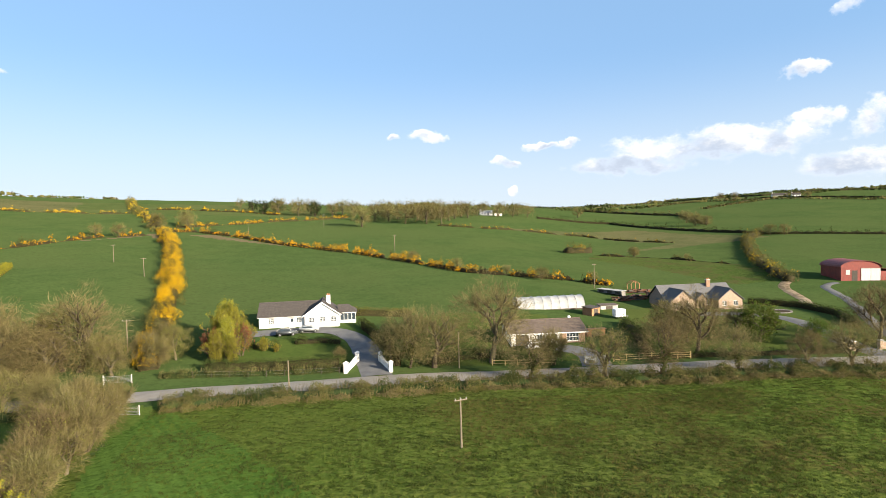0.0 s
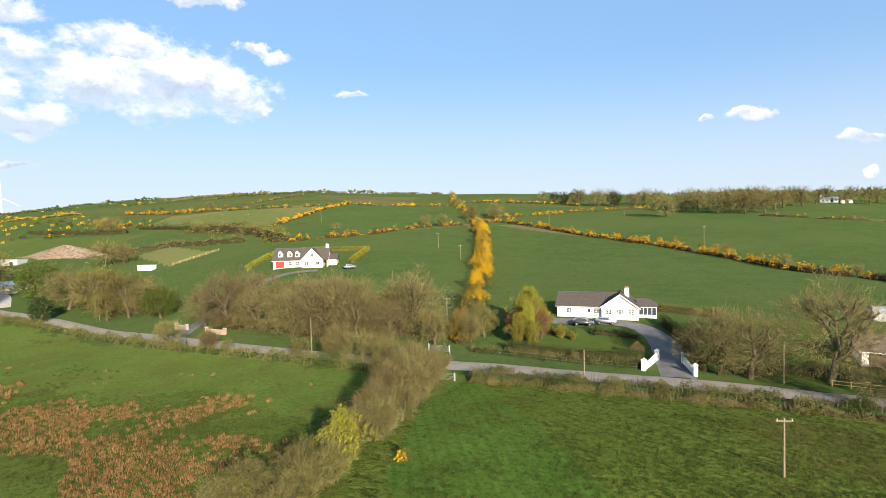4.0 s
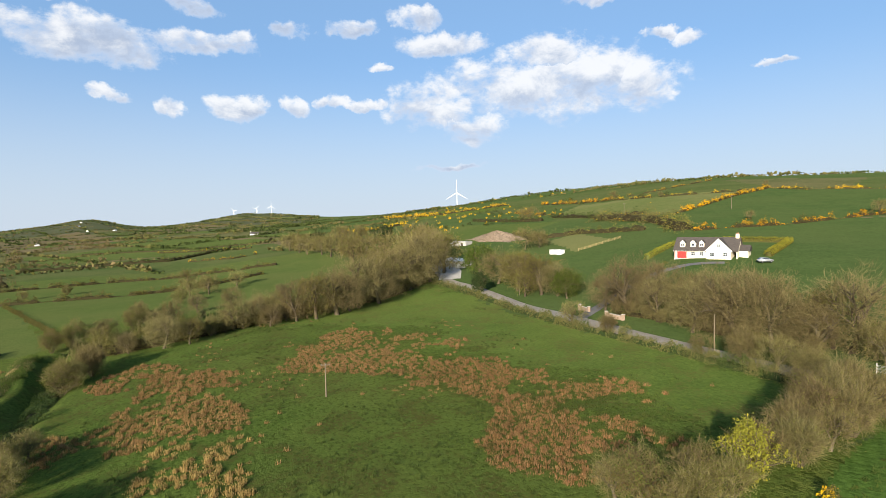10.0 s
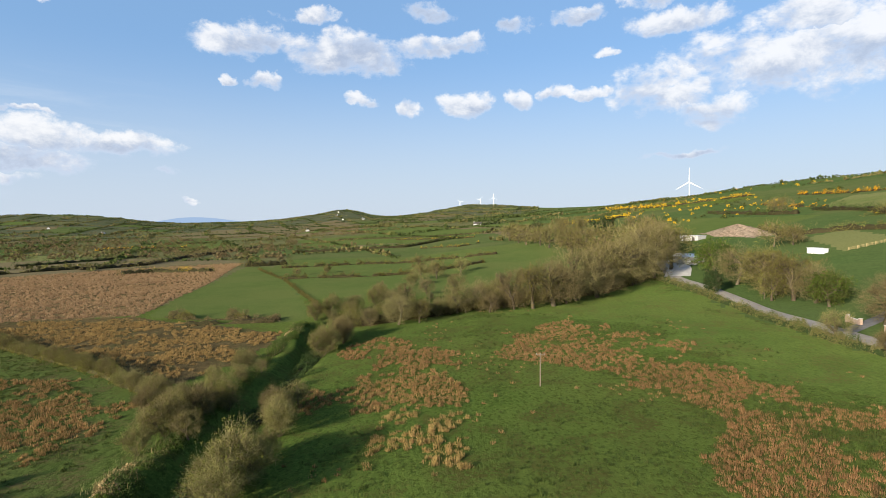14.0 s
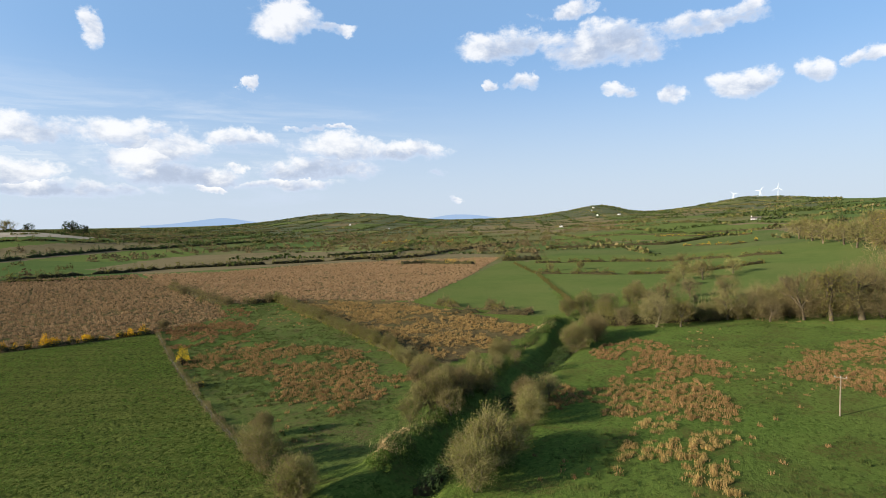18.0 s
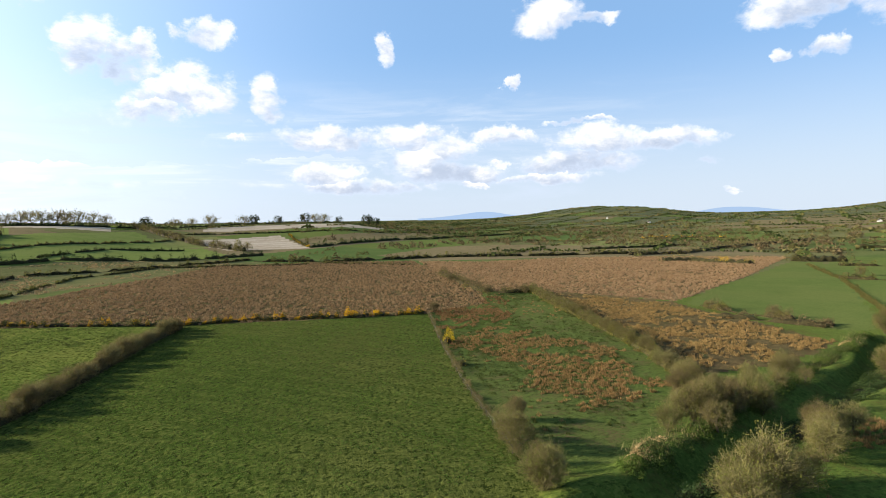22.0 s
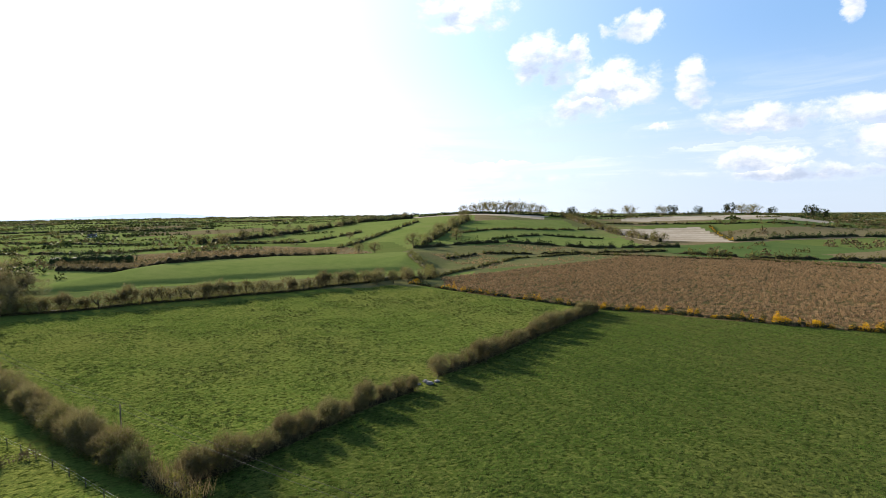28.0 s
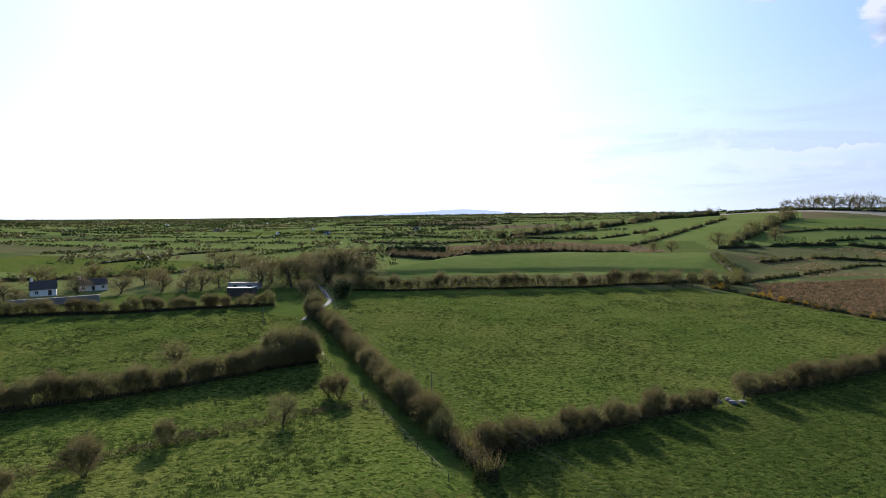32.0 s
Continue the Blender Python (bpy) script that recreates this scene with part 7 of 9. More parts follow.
scatter_scrub("hill_scrub", (48, 75), (420, 1000), 170, 2.2, GORSE_BLOOM, "scattered gorse in yellow bloom over the hillside", 206)
scatter_scrub("hill_scrub", (46, 75), (420, 1100), 260, 3.0, LEAF_IVY, "dark bushes over the hillside", 207)


def upland(bearing, wide, far, rise, seed, label, mat=HAZE_BLUE):
    """A far hill with its haze painted on: a long low dome on the horizon."""
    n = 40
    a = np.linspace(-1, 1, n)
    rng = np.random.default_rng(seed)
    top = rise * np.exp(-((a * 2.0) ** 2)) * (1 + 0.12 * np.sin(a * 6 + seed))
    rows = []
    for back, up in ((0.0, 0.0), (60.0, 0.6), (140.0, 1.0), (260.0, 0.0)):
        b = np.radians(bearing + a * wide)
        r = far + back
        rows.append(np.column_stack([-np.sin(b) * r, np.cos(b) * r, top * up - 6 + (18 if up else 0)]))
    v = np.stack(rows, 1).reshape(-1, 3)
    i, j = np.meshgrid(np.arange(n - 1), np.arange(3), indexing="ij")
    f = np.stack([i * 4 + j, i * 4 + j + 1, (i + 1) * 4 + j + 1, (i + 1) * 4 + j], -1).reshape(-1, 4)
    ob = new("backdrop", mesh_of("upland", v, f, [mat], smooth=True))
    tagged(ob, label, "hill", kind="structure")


upland(140.3, 6.5, 4500, 46, 3, "upland far away in painted blue haze")
upland(115.8, 6.0, 4500, 50, 5, "long upland on the horizon in painted blue haze")
upland(126.0, 7.0, 4450, 40, 8, "low upland in painted haze beyond the valley")
upland(215.0, 12.0, 4600, 40, 9, "upland on the southern horizon in painted pale haze", HAZE_PALE)
# ---- buildings ----
def box(bm, x0, x1, y0, y1, z0, z1):
    v = [bm.verts.new(p) for p in ((x0, y0, z0), (x1, y0, z0), (x1, y1, z0), (x0, y1, z0), (x0, y0, z1), (x1, y0, z1), (x1, y1, z1), (x0, y1, z1))]
    for f in ((0, 3, 2, 1), (4, 5, 6, 7), (0, 1, 5, 4), (1, 2, 6, 5), (2, 3, 7, 6), (3, 0, 4, 7)):
        bm.faces.new([v[i] for i in f])
    return bm


def boxes(*rows):
    bm = bmesh.new()
    for r in rows:
        box(bm, *r)
    return bm


def prism(points, depth, axis="y", at=0.0):
    """A flat outline pushed through: points (a, z); along y from at to at + depth, or along x."""
    bm = bmesh.new()
    rows = []
    for d in (at, at + depth):
        rows.append([bm.verts.new((a, d, z) if axis == "y" else (d, a, z)) for a, z in points])
    bm.faces.new(rows[0])
    bm.faces.new(rows[1][::-1])
    n = len(points)
    for i in range(n):
        bm.faces.new((rows[0][i], rows[1][i], rows[1][(i + 1) % n], rows[0][(i + 1) % n]))
    return bm


def rod(p, q, r, sides=8, r2=None):
    v, f = tube([(np.array(p, float), np.array(q, float), r, r if r2 is None else r2)], sides)
    bm = bmesh.new()
    vs = [bm.verts.new(x) for x in v]
    for face in f:
        bm.faces.new([vs[i] for i in face])
    bm.faces.new(vs[:sides][::-1])
    bm.faces.new(vs[sides:])
    return bm


def wall_bm(length, tall, thick, holes, y=0.0, x=0.0):
    """A wall along x with its face at y, and openings (x0, x1, z0, z1) through it."""
    bm = bmesh.new()
    xs = sorted({0.0, length, *[h[0] for h in holes], *[h[1] for h in holes]})
    zs = sorted({0.0, tall, *[h[2] for h in holes], *[h[3] for h in holes]})
    corner = {}

    def at(i, j, k):
        if (i, j, k) not in corner:
            corner[i, j, k] = bm.verts.new((x + xs[i], y + thick * k, zs[j]))
        return corner[i, j, k]

    def full(i, j):
        if not (0 <= i < len(xs) - 1 and 0 <= j < len(zs) - 1):
            return False
        a, b = (xs[i] + xs[i + 1]) / 2, (zs[j] + zs[j + 1]) / 2
        return not any(h[0] < a < h[1] and h[2] < b < h[3] for h in holes)

    for i in range(len(xs) - 1):
        for j in range(len(zs) - 1):
            if not full(i, j):
                continue
            for k in (0, 1):
                bm.faces.new((at(i, j, k), at(i + 1, j, k), at(i + 1, j + 1, k), at(i, j + 1, k)))
            for di, dj, (p, q) in ((-1, 0, ((0, 0), (0, 1))), (1, 0, ((1, 0), (1, 1))), (0, -1, ((0, 0), (1, 0))), (0, 1, ((0, 1), (1, 1)))):
                if not full(i + di, j + dj):
                    bm.faces.new((at(i + p[0], j + p[1], 0), at(i + q[0], j + q[1], 0), at(i + q[0], j + q[1], 1), at(i + p[0], j + p[1], 1)))
    return bm


def window(parent, x0, x1, z0, z1, y=0.0, bars=1, cross=0, frame_mat=None, sill=True):
    """A window in a wall's opening: frame, glazing bars, pane and sill."""
    mat = frame_mat or WHITE_PAINT
    w = part("window", boxes((x0, x1, y + 0.08, y + 0.15, z0, z0 + 0.07), (x0, x1, y + 0.08, y + 0.15, z1 - 0.07, z1), (x0, x0 + 0.07, y + 0.08, y + 0.15, z0 + 0.07, z1 - 0.07), (x1 - 0.07, x1, y + 0.08, y + 0.15, z0 + 0.07, z1 - 0.07)), mat, parent)
    part("pane", boxes((x0 + 0.06, x1 - 0.06, y + 0.115, y + 0.13, z0 + 0.06, z1 - 0.06)), GLASS, w)
    for i in range(bars):
        x = x0 + (x1 - x0) * (i + 1) / (bars + 1)
        part("glazing_bar", boxes((x - 0.03, x + 0.03, y + 0.075, y + 0.14, z0 + 0.07, z1 - 0.07)), mat, w)
    for i in range(cross):
        z = z0 + (z1 - z0) * (i + 1) / (cross + 1)
        part("glazing_bar", boxes((x0 + 0.07, x1 - 0.07, y + 0.077, y + 0.138, z - 0.025, z + 0.025)), mat, w)
    if sill:
        part("sill", boxes((x0 - 0.08, x1 + 0.08, y - 0.09, y + 0.08, z0 - 0.09, z0 - 0.005)), CONCRETE, w)
    return w


def stepped(a_eave, z_eave, a_ridge, z_ridge, n, thick, lip=0.035):
    """Outline of a roof slope laid in n courses that step a little."""
    pts = [(a_eave, z_eave - thick)]
    for i in range(n):
        f, g = i / n, (i + 1) / n
        pts.append((a_eave + (a_ridge - a_eave) * f, z_eave + (z_ridge - z_eave) * f + lip))
        pts.append((a_eave + (a_ridge - a_eave) * g, z_eave + (z_ridge - z_eave) * g))
    return pts + [(a_ridge, z_ridge - thick)]


def slope(parent, x0, x1, y_eave, z_eave, y_ridge, z_ridge, mat, thick=0.14, name="roof_slope", courses=True):
    """One roof slope with the ridge along x."""
    return part(name, prism(stepped(y_eave, z_eave, y_ridge, z_ridge, 9 if courses else 1, thick, 0.035 if courses else 0.001), x1 - x0, "x", x0), mat, parent)


def slope_y(parent, y0, y1, x_eave, z_eave, x_ridge, z_ridge, mat, thick=0.14):
    """One roof slope with the ridge along y."""
    return part("roof_slope", prism(stepped(x_eave, z_eave, x_ridge, z_ridge, 8, thick), y1 - y0, "y", y0), mat, parent)


def chimney(parent, x, y, z0, z1, mat, pots=2, w=0.9, d=0.55):
    c = part("chimney", boxes((x - w / 2, x + w / 2, y - d / 2, y + d / 2, z0, z1 - 0.12)), mat, parent)
    part("cap", boxes((x - w / 2 - 0.08, x + w / 2 + 0.08, y - d / 2 - 0.08, y + d / 2 + 0.08, z1 - 0.12, z1)), CONCRETE, c)
    for i in range(pots):
        px = x + (i - (pots - 1) / 2) * 0.4
        part("chimney_pot", rod((px, y, z1), (px, y, z1 + 0.38), 0.13, 10, 0.10), TERRACOTTA, c)


def eaves(parent, x0, x1, y, z):
    part("fascia", boxes((x0, x1, y - 0.03, y, z - 0.26, z - 0.05)), WHITE_PAINT, parent)
    part("gutter", rod((x0, y - 0.09, z - 0.09), (x1, y - 0.09, z - 0.09), 0.055, 6), DARK_TIMBER, parent)


def verge(parent, a0, z0, a1, z1, y, name="bargeboard"):
    """A sloping white board on a gable's edge at y."""
    part(name, prism([(a0, z0 - 0.24), (a1, z1 - 0.24), (a1, z1 - 0.02), (a0, z0 - 0.02)], 0.04, "y", y), WHITE_PAINT, parent)


def white_bungalow():
    h = thing("bungalow", -34.6, 117.6, 7.5, "white rendered bungalow with dark roof and front gable", "house", z=float(height(-26, 119)) - 0.1)
    part("plinth", boxes((-0.05, 9.6, -0.05, 8.05, -1.0, 0.12), (9.6, 17.05, -0.85, 8.05, -1.0, 0.12)), CONCRETE, h)
    holes = [(2.0, 3.1, 0.95, 2.1), (6.4, 7.4, 0.1, 2.15), (7.8, 8.9, 0.95, 2.1)]
    part("wall", wall_bm(9.6, 2.6, 0.3, holes), WHITE_WALL, h)
    for a in (holes[0], holes[2]):
        window(h, *a, bars=2, cross=2)
    d = part("door", boxes((6.42, 7.38, 0.1, 0.16, 0.12, 2.13)), WHITE_PAINT, h, "white panelled front door")
    part("door_glass", boxes((6.62, 7.18, 0.085, 0.1, 1.2, 1.95)), GLASS, d)
    part("door_handle", rod((7.28, 0.05, 1.08), (7.28, 0.1, 1.08), 0.03), STEEL, d)
    part("wall", boxes((0, 9.6, 7.7, 8.0, 0, 2.6)), WHITE_WALL, h)
    part("wall", prism([(0, 0), (8, 0), (8, 2.6), (4, 5.0), (0, 2.6)], 0.3, "x"), WHITE_WALL, h)
    slope(h, -0.35, 13.3, -0.45, 2.55, 4.0, 5.15, SLATE)
    slope(h, -0.35, 13.3, 8.45, 2.55, 4.0, 5.15, SLATE)
    part("ridge", rod((-0.35, 4.0, 5.14), (13.3, 4.0, 5.14), 0.1, 8), SLATE, h)
    eaves(h, -0.3, 9.4, -0.45, 2.6)
    # the wing whose gable faces the road
    wins = [(10.35, 11.6, 0.95, 2.1), (12.7, 13.95, 0.95, 2.1), (15.05, 16.3, 0.95, 2.1)]
    part("wall", wall_bm(7.4, 2.6, 0.3, [(a - 9.6, b - 9.6, c, d) for a, b, c, d in wins], -0.8, 9.6), WHITE_WALL, h)
    part("gable", prism([(9.6, 2.6), (17.0, 2.6), (13.3, 5.2)], 0.3, "y", -0.8), WHITE_WALL, h)
    for a in wins:
        window(h, *a, y=-0.8, bars=3, cross=2)
    part("wall", boxes((9.6, 9.9, -0.5, 8.0, 0, 2.6)), WHITE_WALL, h)
    part("wall", boxes((16.7, 17.0, -0.5, 8.0, 0, 2.6)), WHITE_WALL, h)
    slope_y(h, -1.15, 8.4, 9.15, 2.45, 13.3, 5.38, SLATE)
    slope_y(h, -1.15, 8.4, 17.45, 2.45, 13.3, 5.38, SLATE)
    part("ridge", rod((13.3, -1.15, 5.36), (13.3, 8.4, 5.36), 0.1, 8), SLATE, h)
    verge(h, 9.15, 2.45, 13.3, 5.38, -1.2)
    verge(h, 13.3, 5.38, 17.45, 2.45, -1.2)
    chimney(h, 14.6, 3.4, 4.2, 6.3, WHITE_WALL, 2)
    # the sun room
    base = part("sun_room", boxes((17.0, 20.6, 1.6, 1.8, 0, 0.75), (20.4, 20.6, 1.8, 6.4, 0, 0.75), (17.0, 20.4, 6.2, 6.4, 0, 2.3)), WHITE_WALL, h)
    for i in range(5):
        x = 17.05 + i * 0.86
        part("post", boxes((x, x + 0.1, 1.62, 1.76, 0.75, 2.3)), WHITE_PAINT, base)
    for i in range(4):
        part("pane", boxes((17.15 + i * 0.86, 17.91 + i * 0.86, 1.68, 1.70, 0.75, 2.3)), GLASS, base)
        part("pane", boxes((20.48, 20.5, 1.9 + i * 1.1, 2.9 + i * 1.1, 0.75, 2.3)), GLASS, base)
        part("post", boxes((20.42, 20.58, 1.76 + i * 1.1, 1.9 + i * 1.1, 0.75, 2.3)), WHITE_PAINT, base)
    part("head", boxes((16.95, 20.7, 1.5, 1.85, 2.3, 2.48), (20.35, 20.7, 1.85, 6.5, 2.3, 2.48)), WHITE_PAINT, base)
    bm = bmesh.new()
    v = [bm.verts.new(p) for p in ((16.6, 1.3, 2.48), (20.9, 1.3, 2.48), (20.9, 6.6, 2.48), (16.6, 6.6, 2.48), (16.6, 4.0, 4.0), (19.0, 4.0, 4.0))]
    for f in ((0, 1, 5, 4), (1, 2, 5), (2, 3, 4, 5), (3, 0, 4), (3, 2, 1, 0)):
        bm.faces.new([v[i] for i in f])
    part("roof", bm, SLATE, base)
    part("step", boxes((6.2, 7.6, -0.7, 0.0, -0.3, 0.1)), CONCRETE, h)
    part("downpipe", rod((0.12, -0.06, 0.1), (0.12, -0.06, 2.5), 0.04, 6), WHITE_PAINT, h)


def brown_bungalow():
    h = thing("bungalow", 17.6, 105.4, 2.0, "low bungalow with weathered brown tiled roof and brick panel", "house", z=float(height(25, 105)) - 0.1)
    part("plinth", boxes((-0.05, 15.05, -0.05, 9.05, -1.2, 0.1)), CONCRETE, h)
    holes = [(1.0, 3.6, 0.1, 2.1), (5.3, 7.0, 0.9, 2.1), (8.2, 9.4, 0.9, 2.1), (11.3, 13.8, 0.55, 2.2)]
    part("wall", wall_bm(9.9, 2.6, 0.3, [h_ for h_ in holes if h_[1] < 9.9]), WHITE_WALL, h)
    part("brick_panel", wall_bm(5.1, 2.6, 0.3, [(holes[3][0] - 9.9, holes[3][1] - 9.9, *holes[3][2:])], -0.02, 9.9), BRICK, h, "brown brick front panel")
    g = part("garage_door", boxes((1.0, 3.6, 0.14, 0.2, 0.1, 2.1)), SHED_WOOD, h, "brown timber garage door")
    for i in range(6):
        part("board", boxes((1.02 + i * 0.43, 1.40 + i * 0.43, 0.115, 0.14, 0.12, 2.08)), DARK_TIMBER, g)
    window(h, *holes[1], bars=2)
    window(h, *holes[2], bars=1)
    window(h, *holes[3], y=-0.02, bars=3, cross=1)
    part("wall", boxes((0, 15, 8.7, 9.0, 0, 2.6)), WHITE_WALL, h)
    for x in (0.0, 14.7):
        part("wall", prism([(0.3, 0), (8.7, 0), (8.7, 2.6), (4.5, 4.15), (0.3, 2.6)], 0.3, "x", x), WHITE_WALL, h)
    slope(h, -0.5, 15.5, -0.7, 2.5, 4.5, 4.35, TILE_BROWN)
    slope(h, -0.5, 15.5, 9.7, 2.5, 4.5, 4.35, TILE_BROWN)
    part("ridge", rod((-0.5, 4.5, 4.34), (15.5, 4.5, 4.34), 0.12, 8), TILE_BROWN, h)
    part("fascia", boxes((-0.45, 15.45, -0.73, -0.7, 2.26, 2.46)), WHITE_PAINT, h)
    part("gutter", rod((-0.45, -0.79, 2.42), (15.45, -0.79, 2.42), 0.06, 6), WHITE_PAINT, h)
    part("pillar", boxes((0.0, 0.35, -0.6, -0.25, 0, 2.4)), WHITE_WALL, h)
    part("vent", boxes((13.0, 13.5, 4.4, 4.8, 4.2, 4.8)), WHITE_PAINT, h, "white roof vent")
    part("downpipe", rod((9.85, -0.08, 0.1), (9.85, -0.08, 2.4), 0.045, 6), WHITE_PAINT, h)


def gable_wing(h, x0, x1, y0, y1, eave, apex, wall, roof, holes, bars=1):
    """A wing with its gable to the front, part of a larger house."""
    mid = (x0 + x1) / 2
    part("wall", wall_bm(x1 - x0, eave, 0.3, [(a - x0, b - x0, c, d) for a, b, c, d in holes if d <= eave], y0, x0), wall, h)
    part("gable", prism([(x0, eave), (x1, eave), (mid, apex)], 0.3, "y", y0), wall, h)
    for a in holes:
        window(h, *a, y=y0 if a[3] <= eave else y0 - 0.13, bars=bars, cross=1)
    part("wall", boxes((x0, x0 + 0.3, y0 + 0.3, y1, 0, eave)), wall, h)
    part("wall", boxes((x1 - 0.3, x1, y0 + 0.3, y1, 0, eave)), wall, h)
    dz = (apex - eave) / (mid - x0) * 0.4
    slope_y(h, y0 - 0.3, y1, x0 - 0.4, eave - dz + 0.1, mid, apex + 0.14, roof)
    slope_y(h, y0 - 0.3, y1, x1 + 0.4, eave - dz + 0.1, mid, apex + 0.14, roof)
    part("ridge", rod((mid, y0 - 0.3, apex + 0.13), (mid, y1, apex + 0.13), 0.1, 8), roof, h)


def stone_house():
    h = thing("house", 62.0, 131.0, 4.0, "single-storey house with buff stone gables and blue slate roof", "house", z=float(height(71, 133)) - 0.2)
    part("plinth", boxes((-0.05, 19.05, -0.05, 11, -1.2, 0.1)), CONCRETE, h)
    gable_wing(h, 0.0, 6.4, 0.0, 7.0, 2.6, 5.1, STONE_WALL, SLATE_BLUE, [(1.2, 2.3, 0.9, 2.1), (4.0, 5.1, 0.9, 2.1)])
    gable_wing(h, 12.6, 19.0, 0.0, 7.0, 2.6, 5.1, STONE_WALL, SLATE_BLUE, [(13.6, 14.7, 0.9, 2.1), (16.6, 17.9, 0.9, 2.1)])
    gable_wing(h, 8.0, 10.8, 2.0, 6.0, 2.5, 3.9, STONE_WALL, SLATE_BLUE, [])
    part("wall", wall_bm(6.2, 2.6, 0.3, [(0.5, 1.5, 0.9, 2.1), (4.8, 5.7, 0.9, 2.1)], 3.0, 6.4), STONE_WALL, h)
    window(h, 6.9, 7.9, 0.9, 2.1, y=3.0)
    window(h, 11.2, 12.1, 0.9, 2.1, y=3.0)
    part("door", boxes((8.9, 9.9, 1.94, 2.0, 0.1, 2.1)), DARK_TIMBER, h, "dark panelled front door")
    part("wall", boxes((0, 19, 10.7, 11.0, 0, 2.6)), STONE_WALL, h)
    for x in (0.0, 18.7):
        part("wall", prism([(3.0, 0), (11.0, 0), (11.0, 2.6), (7.0, 5.6), (3.0, 2.6)], 0.3, "x", x), STONE_WALL, h)
    slope(h, -0.35, 19.35, 2.5, 2.5, 7.0, 5.85, SLATE_BLUE)
    slope(h, -0.35, 19.35, 11.5, 2.5, 7.0, 5.85, SLATE_BLUE)
    part("ridge", rod((-0.35, 7.0, 5.84), (19.35, 7.0, 5.84), 0.1, 8), SLATE_BLUE, h)
    chimney(h, 13.6, 6.2, 4.6, 7.0, BRICK, 2, 1.0, 0.7)


def dormer_house():
    h = thing("house", -135.2, 132.4, 31.0, "cream dormer house with dark slate roof and red garage door", "house", z=float(height(-128, 138)) - 0.4)
    part("plinth", boxes((-0.05, 18.05, -0.05, 9.0, -2.0, 0.1)), CONCRETE, h)
    holes = [(0.9, 3.7, 0.1, 2.3), (5.0, 6.2, 0.9, 2.1), (7.4, 8.6, 0.9, 2.1)]
    part("wall", wall_bm(10.0, 2.7, 0.3, holes), CREAM_WALL, h)
    g = part("garage_door", boxes((0.9, 3.7, 0.1, 0.18, 0.1, 2.3)), RED_PAINT, h, "bright red garage door")
    for i in range(4):
        part("panel", boxes((1.0, 3.6, 0.085, 0.1, 0.2 + i * 0.53, 0.62 + i * 0.53)), RED_PAINT, g)
    for a in holes[1:]:
        window(h, *a, bars=1, cross=1)
    part("quoin", boxes((-0.03, 0.35, -0.04, 0.0, 0.0, 2.6)), STONE_WALL, h)
    part("wall", boxes((0, 18, 8.7, 9.0, 0, 2.7)), CREAM_WALL, h)
    for x in (0.0, 17.7):
        part("wall", prism([(0.3, 0), (8.7, 0), (8.7, 2.7), (4.5, 6.2), (0.3, 2.7)], 0.3, "x", x), CREAM_WALL, h)
    slope(h, -0.35, 18.35, -0.45, 2.5, 4.5, 6.5, SLATE)
    slope(h, -0.35, 18.35, 9.45, 2.5, 4.5, 6.5, SLATE)
    part("ridge", rod((-0.35, 4.5, 6.49), (18.35, 4.5, 6.49), 0.1, 8), SLATE, h)
    eaves(h, -0.3, 10.0, -0.45, 2.56)
    gable_wing(h, 9.8, 16.6, -1.6, 5.0, 2.7, 6.2, CREAM_WALL, SLATE, [(10.7, 12.0, 0.9, 2.1), (14.4, 15.7, 0.9, 2.1), (12.7, 13.7, 3.6, 4.8)])
    verge(h, 9.4, 2.5, 13.2, 6.35, -1.95)
    verge(h, 13.2, 6.35, 17.0, 2.5, -1.95)
    for x in (2.3, 5.4, 7.9):
        d = part("dormer", boxes((x - 0.75, x + 0.75, 0.9, 3.2, 3.6, 4.95)), CREAM_WALL, h, "small white gabled dormer")
        part("gable", prism([(x - 0.85, 4.9), (x + 0.85, 4.9), (x, 5.75)], 0.1, "y", 0.85), WHITE_PAINT, d)
        part("window_frame", boxes((x - 0.5, x + 0.5, 0.84, 0.9, 3.75, 4.8)), WHITE_PAINT, d)
        part("pane", boxes((x - 0.42, x - 0.03, 0.82, 0.84, 3.83, 4.72), (x + 0.03, x + 0.42, 0.82, 0.84, 3.83, 4.72)), GLASS, d)
        for s in (-1, 1):
            part("roof_slope", prism([(x + s * 0.95, 4.8), (x + s * 0.95, 4.9), (x, 5.85), (x, 5.75)], 2.9, "y", 0.75), SLATE, d)
    chimney(h, 17.4, 4.5, 5.4, 7.6, CREAM_WALL, 2, 1.0, 0.8)
    part("annexe", boxes((18.0, 20.5, 3.0, 8.0, -1, 2.4)), CREAM_WALL, h)
    part("annexe_roof", prism([(2.7, 2.4), (8.3, 2.4), (5.5, 4.2)], 2.9, "x", 18.0), SLATE, h)


